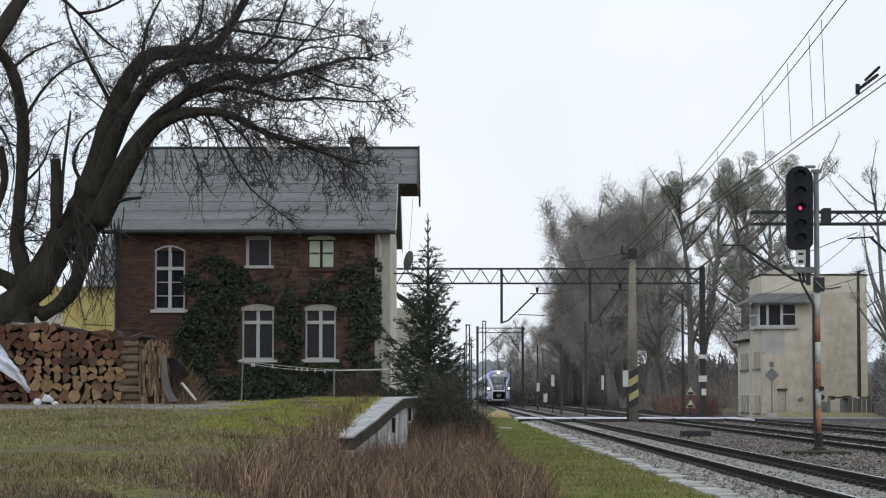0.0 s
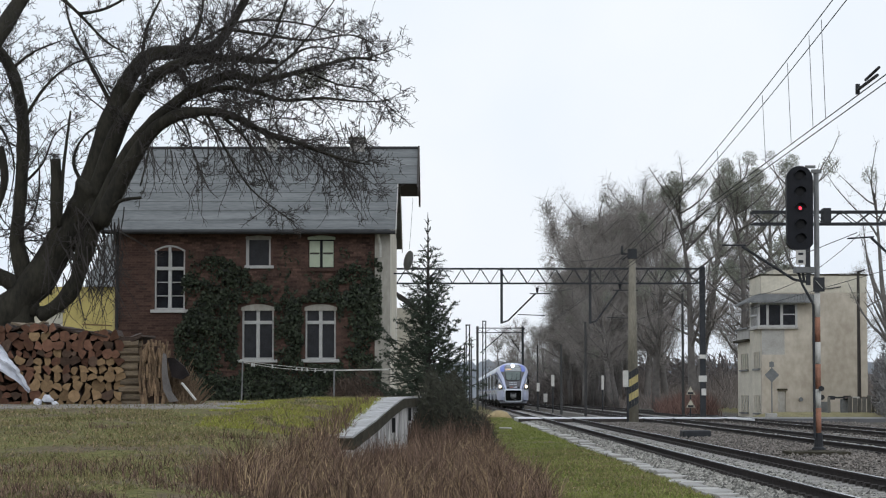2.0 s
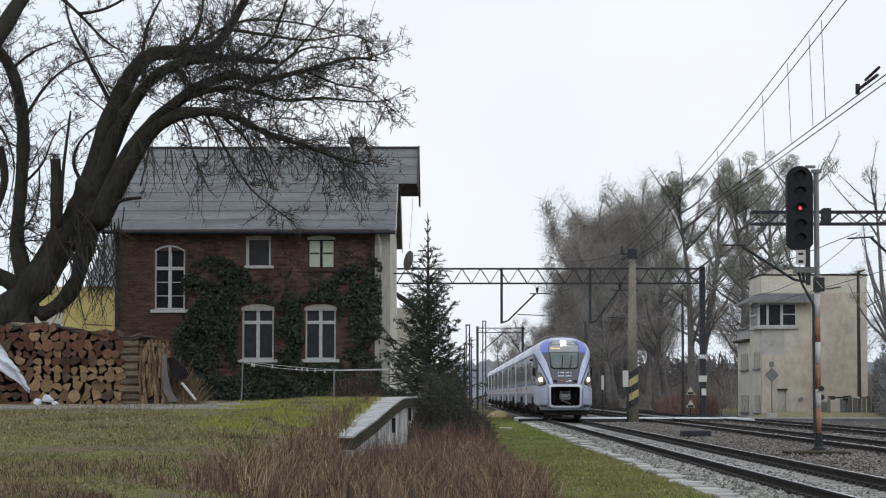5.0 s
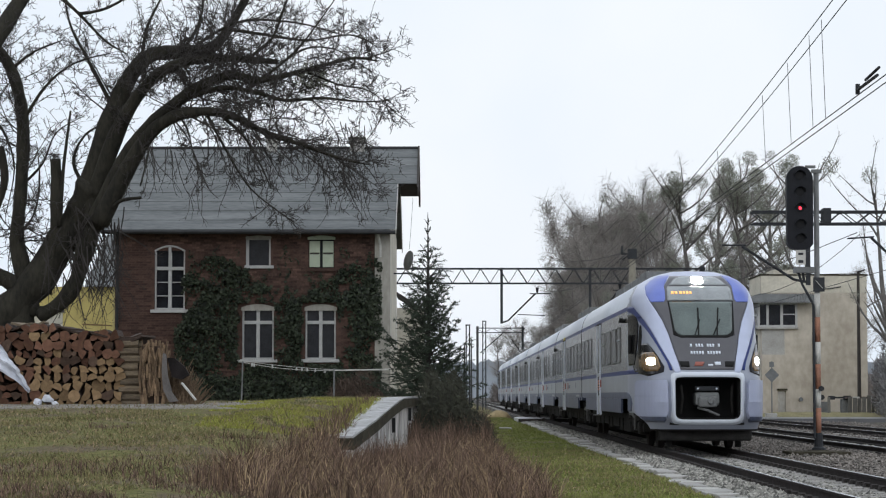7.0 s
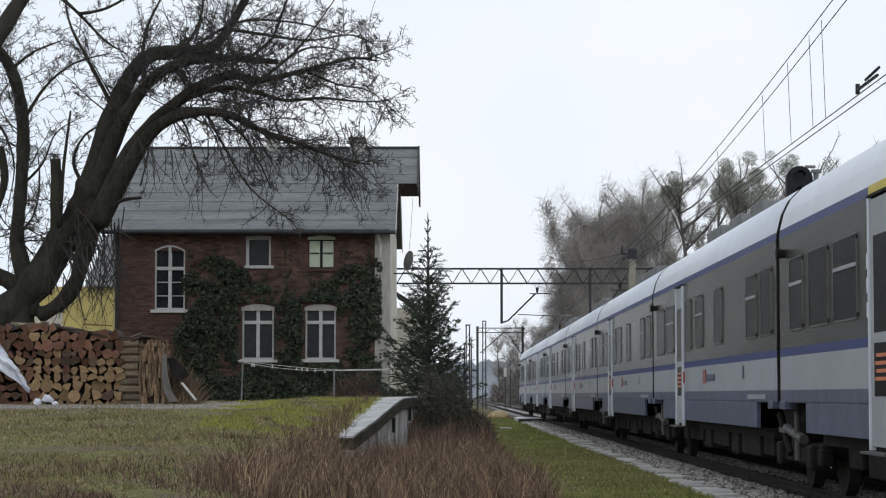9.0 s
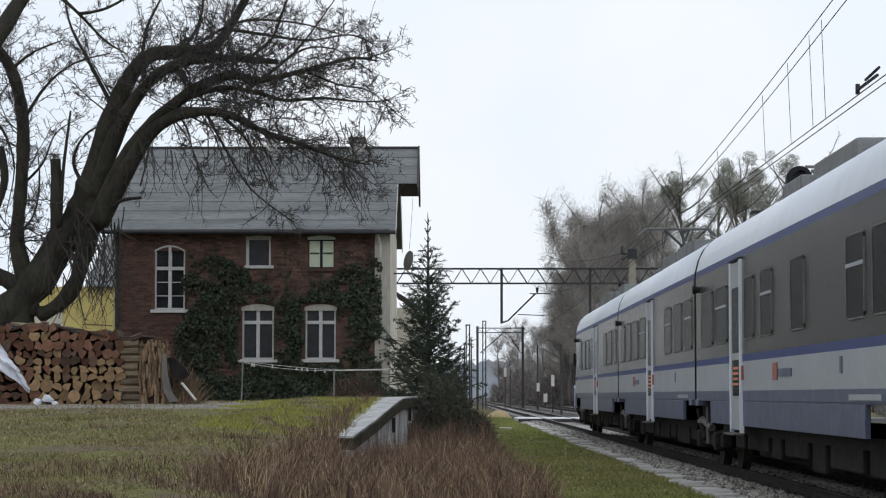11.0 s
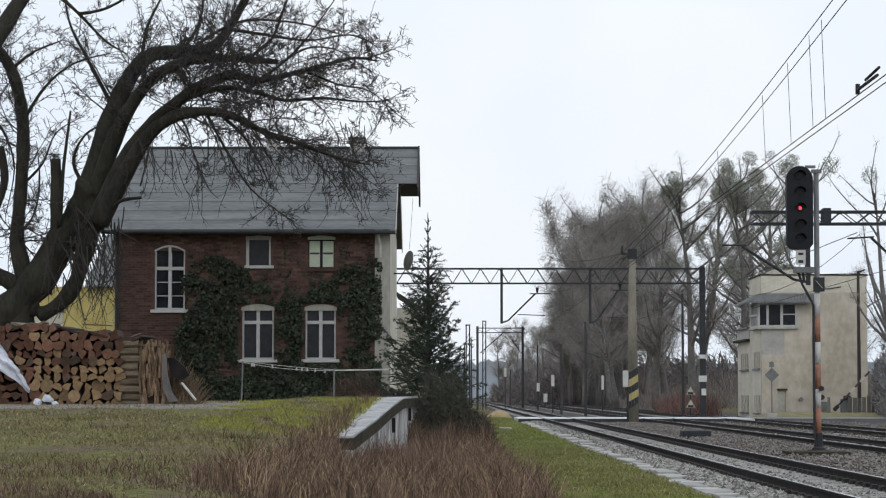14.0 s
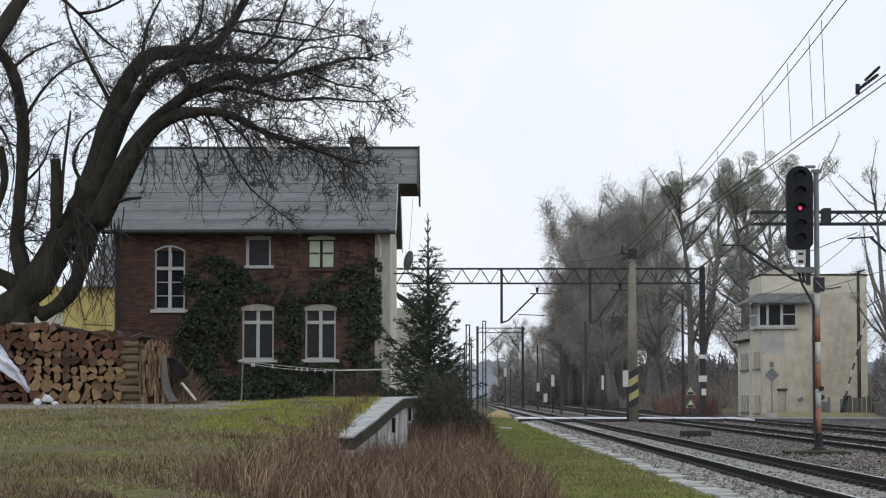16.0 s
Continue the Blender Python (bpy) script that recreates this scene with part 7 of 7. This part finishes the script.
M["litter"] = material("fallen_leaf", (0.05, 0.033, 0.022), 0.9, second=(0.11, 0.075, 0.05), per_island=0.5, bump=0, spec=0.2)


def wall_place(rng):
    y = 32 + 12 * rng.random() ** 1.3
    return (rng.uniform(-1.55 + max(0, y - 36) * 0.042, -0.1), y)


blades("grass", M["blade"], 44000, grass_place, 0.075, 0.008, 0.5, "short green and yellow winter grass", "grass", 1, 1)
blades("grass", M["verge"], 44000, verge_place, 0.07, 0.009, 0.5, "short green grass verge along the track", "grass", 2, 1)
blades("moss_grass", M["moss"], 14000, moss_place, 0.055, 0.010, 0.5, "yellow-green mossy grass beside the ramp", "grass", 3, 1)
blades("dry_weeds", M["weed"], 17000, weed_place, 0.55, 0.0055, 0.36, "tall dry reddish-brown weeds", "dry weeds", 4)
blades("dry_weeds", M["straw"], 6000, weed_place, 0.55, 0.0045, 0.42, "pale dry straw stalks among the weeds", "dry weeds", 5)
blades("dry_weeds", M["weed"], 8000, far_weed_place, 0.95, 0.007, 0.2, "dry brown weeds under the spruce", "dry weeds", 6)
blades("dry_weeds", M["weed"], 5200, stray_place, 0.16, 0.006, 0.4, "sparse dry brown stalks in the grass", "dry weeds", 7)
blades("leaf_litter", M["litter"], 19000, grass_place, 0.03, 0.016, 1.2, "dark fallen leaves in the grass", "leaf litter", 9, 1)
blades("dry_weeds", M["weed"], 2600, wall_place, 0.70, 0.006, 0.2, "tall dry weeds before the ramp wall", "dry weeds", 10)
def coping_place(rng):
    y = rng.uniform(36, 47.5)
    edge = -1.52 + (y - 36) * 0.045
    x = edge - 0.42 - 0.012 * (y - 36) + rng.gauss(-0.05, 0.09)
    return (x, y) if noise.noise((y * 1.7, 3, 0)) > rng.uniform(-0.5, 0.3) else None


blades("grass_fringe", M["moss"], 1500, coping_place, 0.20, 0.009, 0.6, "tufts of grass creeping over the ramp's coping", "grass", 12)
blades("dry_weeds", M["weed"], 500, coping_place, 0.34, 0.006, 0.4, "dry stalks along the ramp's coping", "dry weeds", 13)
def ramp_foot_place(rng):
    return (rng.gauss(-1.25, 0.32), rng.uniform(32.5, 38.5))


blades("dry_weeds", M["weed"], 1500, ramp_foot_place, 0.72, 0.0055, 0.3, "tall dry weeds round the foot of the ramp", "dry weeds", 14)
blades("dead_grass", M["straw"], 16000, grass_place, 0.06, 0.007, 0.8, "matted dead grass among the green", "grass", 8, 1)


# ---- level crossing, signs and small railway things ----
def crossing():
    c = thing("level_crossing", pose(0, 0, 0), "wet pale concrete panels of a level crossing", "level crossing", kind="structure")
    for a, b in ((3.4, 4.66), (4.86, 6.14), (6.34, 9.71), (9.91, 11.19), (11.39, 13.86)):
        part("edge_board", box(a, b, 116.9, 116.98, -0.3, -0.015), M["dark_wood"], c, "dark timber edge board")
    bands = [(3.4, 4.66), (4.86, 6.14), (6.34, 9.71), (9.91, 11.19), (11.39, 13.86), (14.06, 15.34), (15.54, 60.0)]
    for a, b in bands:
        n = max(1, round((b - a) / 1.6)) if b < 50 else 20
        for k in range(n):
            x0, x1 = a + (b - a) * k / n + 0.008, a + (b - a) * (k + 1) / n - 0.008
            part("crossing_panel", box(x0, x1, 117.0, 125.5, -0.25, 0.0 - 0.006 * (k % 2), 0.01), M["wet_panel"] if b < 50 else M["asphalt"], c)


M["asphalt"] = material("wet_asphalt", (0.10, 0.10, 0.105), 0.4, vary=0.2, scale=0.8)
M["wet_panel"] = material("wet_concrete_panel", (0.52, 0.53, 0.55), 0.35, vary=0.15, scale=0.8, per_piece=0.08)
crossing()


def edge_slabs():
    """Worn paving slabs along the grass edge, sunken and uneven."""
    rng = random.Random(23)
    s = thing("edge_paving", pose(0, 0, 0), "row of worn pale paving slabs along the grass edge", "paving", kind="structure")
    y = 26.0
    while y < 118:
        ln = rng.uniform(0.7, 1.1)
        w = rng.uniform(0.30, 0.42)
        if rng.random() < 0.16:
            y += ln
            continue
        o = part("paving_slab", box(-w / 2, w / 2, 0, ln - 0.03, -0.12, 0.0, 0.012), M["slab"], s)
        o.location = (3.66 + rng.gauss(0, 0.035) + w * 0.15, y, -0.15 + rng.gauss(0, 0.018))
        o.rotation_euler = (rng.gauss(0, 0.015), rng.gauss(0, 0.05), rng.gauss(0, 0.06))
        y += ln


M["slab"] = material("worn_paving", (0.36, 0.35, 0.33), 0.7, vary=0.25, scale=3, per_piece=0.15)
edge_slabs()


def sign_post(name, x, y, top, label, colour="steel_dark", r=0.045):
    p = thing(name, pose(x, y, -0.15), label, "sign")
    part("post", rod([(0, 0, 0), (0, 0, top + 0.15)], r), M[colour], p)
    return p


def signs():
    k = 112.0 / 4095
    p = sign_post("track_sign", 8.541, 112.0, 2.368, "white rectangular trackside board on a black post", r=0.06)
    part("board", box(-0.24, 0.03, -0.09, -0.065, 1.577 + 0.15, 2.368 + 0.15), M["mast_white"], p)
    for px, y, top, bot, w, h in ((952, 190.0, 678, 693, 0.12, 0), (978, 175.0, 664, 684, 0.12, 0), (894, 230.0, 652, 667, 0.12, 0), (965, 240, 697, 712, 0.2, 0), (1066, 180, 665, 690, 0.1, 0)):
        s = y / 4095
        x = (px - 798) * s
        zt, zb = 1.196 + (699 - top) * s, 1.196 + (699 - bot) * s
        q = sign_post("marker_board", x, y, zt, "small white marker board on a thin post", r=0.05)
        part("board", box(-w, w, -0.09, -0.06, zb + 0.15, zt + 0.15), M["mast_white"], q)
    w = sign_post("warning_sign", 13.739, 133.0, 1.681, "post with two triangular road warning signs", r=0.04)
    for zc in (1.358, 0.614):
        h = 0.36
        for s, y, m in ((0.72, -0.06, "sign_edge"), (0.60, -0.075, "cream")):
            V = [(-0.42 * s, y, zc + 0.15 - 0.24 * s), (0.42 * s, y, zc + 0.15 - 0.24 * s), (0, y, zc + 0.15 + 0.48 * s)]
            V += [(a, y + 0.014, b) for a, _, b in V]
            part("plate", (V, [(0, 1, 2), (5, 4, 3), (0, 3, 4, 1), (1, 4, 5, 2), (2, 5, 3, 0)]), M[m], w)
        part("symbol", box(-0.16, 0.16, -0.085, -0.076, zc + 0.02, zc + 0.14), M["steel_dark"], w)
    d = sign_post("road_sign", 17.711, 128.0, 3.035, "grey back of a diamond road sign on a post", "steel_grey", 0.035)
    bm = box(-0.29, 0.29, -0.02, 0.0, -0.29, 0.29, 0.008)
    o = part("diamond_plate", bm, M["steel_grey"], d)
    o.location, o.rotation_euler = (0, -0.05, 2.286 + 0.15), (0, radians(45), 0)
    part("square_plate", box(-0.13, 0.13, -0.06, -0.04, 2.723 + 0.15, 3.003 + 0.15), M["steel_grey"], d)
    b = tagged(part("point_machine", box(7.157, 8.016, 71.5, 72.6, -0.25, 0.094, 0.04), M["steel_dark"]), "dark metal point machine box between tracks", "point machine")
    c = thing("control_cabinet", pose(17.618, 126, -0.2), "small concrete stub by the crossing", "stub")
    part("body", box(-0.5, 0.1, 0, 0.4, 0, 0.4, 0.03), M["concrete"], c)
    # the yellow sand heap and the concrete plate in the verge
    bm = bmesh.new()
    bmesh.ops.create_icosphere(bm, subdivisions=4, radius=1.0)
    for v in bm.verts:
        n = noise.noise(v.co * 2.5) * 0.12
        v.co = Vector((v.co.x * (0.72 + n), v.co.y * 0.7, max(v.co.z, -0.1) * 0.45 * (1 + n)))
        v.co.z -= 0.12 * (v.co.x ** 2)
    o = tagged(part("sand_heap", bm, M["sand"], smooth=True), "small heap of yellow sand beside the track", "sand heap")
    o.location = (2.934, 140, -0.2)
    tagged(part("cover_plate", box(1.928, 2.399, 91.5, 92.6, -0.2, -0.10, 0.01), M["slab"]), "pale concrete cover plate in the grass", "cover plate")


M["sand"] = material("yellow_sand", (0.36, 0.28, 0.15), 0.95, vary=0.2)
M["sign_edge"] = material("dull_sign_edge", (0.22, 0.18, 0.14), 0.8, vary=0.2)
M["cream"] = material("cream_sign_paint", (0.45, 0.42, 0.34), 0.7, vary=0.1)
signs()


M["mast_grey"] = material("grey_mast_steel", (0.055, 0.055, 0.055), 0.8, vary=0.3, spec=0.2)


def far_masts():
    """Overhead line masts and a light portal along the far line."""
    for px, y, top in ((845, 205, 578), (857, 215, 570), (828, 190, 577), (834, 240, 600), (951, 235, 612), (1036, 150, 570), (993, 165, 610), (903, 260, 655), (822, 250, 610), (1208, 150, 520)):
        s = y / 4095
        m = thing("line_mast", pose((px - 798) * s, y, -0.2), "dark steel mast beside the far line", "mast", "far masts")
        h = 1.196 + (699 - top) * s + 0.2
        if px in (857, 828):
            for dx in (-0.14, 0.14):
                part("leg", box(dx - 0.05, dx + 0.05, -0.05, 0.05, 0, h), M["steel_dark"], m)
            for k in range(int(h / 0.8)):
                part("lacing", bar((-0.14, 0, 0.3 + 0.8 * k), (0.14, 0, 0.9 + 0.8 * k), 0.04), M["steel_dark"], m)
            part("top_bar", box(-0.2, 0.2, -0.05, 0.05, h, h + 0.1), M["steel_dark"], m)
        else:
            part("shaft", rod([(0, 0, 0), (0, 0, h)], [0.10, 0.07]), M["mast_grey"], m)
    g = truss("overhead_gantry", 2.574, 7.720, 240.0, 7.628, 8.097, "far dark lattice gantry over the line", 0.9)
    for px in (845, 925):
        x = (px - 798) * 240 / 4095
        part("column", box(x - 0.12, x + 0.12, -0.12, 0.12, -0.3, 8.273), M["steel_dark"], g)
    part("cantilever_arm", rod([(6.258, 0, 6.984), (7.428, 0, 5.345)], 0.05), M["steel_dark"], g)
    part("cantilever_arm", rod([(3.041, 0, 5.521), (5.381, 0, 7.570)], 0.05), M["steel_dark"], g)


far_masts()


def barrier():
    BY = 134.0
    k = BY / 4095
    px, pz = (1494 - 798) * k, 1.196 + (699 - 704) * k
    b = thing("crossing_barrier", pose(px, BY, 0), "dark and white striped level crossing barrier", "barrier")
    part("pedestal", box(-0.22, 0.30, 0.05, 0.5, -0.25, pz - 0.08, 0.03), M["steel_grey"], b)
    part("pivot_box", box(-0.1, 0.32, -0.02, 0.06, pz - 0.14, pz + 0.12, 0.02), M["steel_dark"], b)
    arm = part("arm", box(-0.85, -0.02, -0.10, -0.03, -0.05, 0.05), M["steel_dark"], b, "striped barrier arm")
    arm.location = (0, 0, pz)
    n = 12
    for i in range(n):
        part("stripe", box(-0.02 + 0.42 * i, 0.40 + 0.42 * i, -0.10, -0.03, -0.06 + 0.002 * i, 0.06 - 0.002 * i), M["mast_white"] if i % 2 else M["arm_red"], arm)
    part("counterweight", box(-1.0, -0.62, -0.16, 0.02, -0.12, 0.10, 0.03), M["steel_dark"], arm)
    part("support_leg", rod([(3.0, -0.02, -0.05), (1.6, -0.02, -0.45)], 0.02, 5), M["steel_grey"], arm)
    return arm


M["arm_red"] = material("dark_faded_paint", (0.075, 0.055, 0.05), 0.7, vary=0.2)
barrier_arm = barrier()


def crossing_yard():
    k = 133.0 / 4095
    rng = random.Random(8)
    for px, top, w in ((1467, 703, 5), (1505, 703, 7), (1513, 704, 8), (1522, 705, 6), (1529, 703, 7), (1538, 700, 7), (1546, 702, 5), (1556, 701, 7), (1562, 703, 5)):
        x = (px - 798) * k
        h = 1.196 + (699 - top) * k
        f = thing("fence_board", pose(x, 133.4 + rng.uniform(-0.1, 0.1), -0.2), "weathered grey wooden fence board by the tower", "fence", "fence boards")
        part("board", box(-w * k / 2, w * k / 2, 0, 0.05, 0, h + 0.2, 0.01), M["old_board"], f)
    p = thing("telegraph_pole", pose(23.773, 135.0, -0.2), "dark wooden telegraph pole with a lamp", "pole")
    part("shaft", rod([(0, 0, 0), (0, 0, 8.411 + 0.2)], [0.12, 0.08]), M["dark_wood"], p)
    part("arm", rod([(0, -0.1, 8.345 + 0.2), (0.35, -0.3, 8.478 + 0.2)], 0.04), M["steel_dark"], p)
    u = thing("utility_box", pose(21.477, 134.0, -0.2), "grey utility box beside the tower", "utility box")
    part("body", box(-0.3, 0.45, 0, 0.3, 0.2, 1.0, 0.02), M["steel_grey"], u)
    part("meter", rod([(-0.05, -0.05, 1.25), (-0.05, 0.1, 1.25)], 0.16), M["steel_dark"], u)
    g = tagged(part("grass_bank", bank_mesh(), M["bank"], smooth=True), "pale green grass bank in front of the tower", "grass bank", kind="structure")


def bank_mesh():
    V, F = [], []
    nx, ny = 60, 6
    for j in range(ny + 1):
        for i in range(nx + 1):
            x, y = 17.0 + 20.0 * i / nx, 127.5 + 11.5 * j / ny
            h = -0.25 + 0.42 * smoothstep(127.5, 132, y) * smoothstep(17, 19.5, x)
            V.append((x, y, h + 0.05 * noise.noise((x * 2, y, 0))))
    for j in range(ny):
        for i in range(nx):
            a = j * (nx + 1) + i
            F.append((a, a + 1, a + nx + 2, a + nx + 1))
    return V, F


M["old_board"] = material("weathered_grey_board", (0.13, 0.125, 0.115), 0.9, vary=0.3, stretch=(3, 3, 0.4), per_piece=0.25)
M["bank"] = material("bank_grass", (0.14, 0.125, 0.05), 0.95, second=(0.25, 0.22, 0.11), scale=2, fine=14)
crossing_yard()
M["grey_brush"] = material("grey_bush", (0.19, 0.185, 0.185), 0.95, vary=0.3, per_island=0.5)
shrub("bush", 24.05, 29.5, 128.5, 132.5, 8.5, 16000, M["grey_brush"], "dense grey bare bush beside the tower", 0.55, 0.022, 12)


# ---- brickwork of the house front, last because of its many pieces ----
def brickwork():
    rng = random.Random(31)
    house_ob = bpy.data.objects["brick_house"]
    wall = bpy.data.objects["front_wall"]
    holes = [(-9.655, -8.594, 3.884, 6.013), (-6.838, -5.668, 2.237, 4.214), (-4.790, -3.656, 2.237, 4.214),
             (-6.729, -5.778, 5.260, 6.418), (-4.699, -3.711, 5.205, 6.418)]
    L, Hh, gap = 0.25, 0.067, 0.012
    xb = -2.504
    meshes = []
    for k in range(4):
        V = [(a, y, c) for y in (-0.012 - 0.002 * k, 0.03) for c in (0, Hh) for a in (0, L)]
        me = bpy.data.meshes.new("brick")
        me.from_pydata(V, [], [(0, 1, 3, 2), (0, 4, 5, 1), (1, 5, 7, 3), (3, 7, 6, 2), (2, 6, 4, 0)])
        me.materials.append(M["brick"])
        meshes.append(me)
    V, F, single = [], [], 0
    z, row = 0.95, 0
    while z < EAVE - 0.2:
        x = HX0 + 0.01 - (L / 2 if row % 2 else 0)
        while x < xb - 0.05:
            a, b = max(x, HX0), min(x + L, xb)
            if b - a > 0.05 and not any(h[0] < b and a < h[1] and h[2] < z + Hh and z < h[3] for h in holes):
                # the bare stretch left of the ivy stands as separate bricks
                if b - a > L - 0.001 and 3.005 < z < 5.940 and a < -8.558 and single < 300:
                    o = new("brick", rng.choice(meshes))
                    o.parent = wall
                    o.location = (a, 0, z)
                    single += 1
                else:
                    k, y = len(V), -0.012 - rng.uniform(0, 0.007)
                    V += [(p, q, r) for q in (y, 0.03) for r in (z, z + Hh) for p in (a, b)]
                    F += [tuple(k + i for i in f) for f in ((0, 1, 3, 2), (0, 4, 5, 1), (1, 5, 7, 3), (3, 7, 6, 2), (2, 6, 4, 0))]
            x += L + gap
        z += Hh + gap
        row += 1
    tagged(part("brickwork", (V, F), M["brick_joined"], wall), kind="stuff")


M["brick_joined"] = material("red_brick_courses", (0.048, 0.031, 0.026), 0.9, second=(0.125, 0.074, 0.058), scale=1.6, fine=14, per_island=0.4, spec=0.2)
brickwork()


# ---- what moves ----
def motions():
    rows = [(t, pose(TRACK_1, 265.9 - 30.91 * t + 0.5 * smoothstep(7.5, 9.2, t), 0)) for t in range(17)]
    walk(the_train, rows)
    # the barrier stays down until the train is through, then lifts
    place = barrier_arm.location.copy()
    lift = [(0, 0), (8, 0), (12.6, 0), (13.0, 3), (13.3, 15), (13.6, 30), (14.0, 47), (14.4, 57), (14.8, 63.5), (15.2, 69), (15.6, 72.5), (16.0, 75)]
    walk(barrier_arm, [(t, pose(*place, 0, -a, 0)) for t, a in lift])


motions()
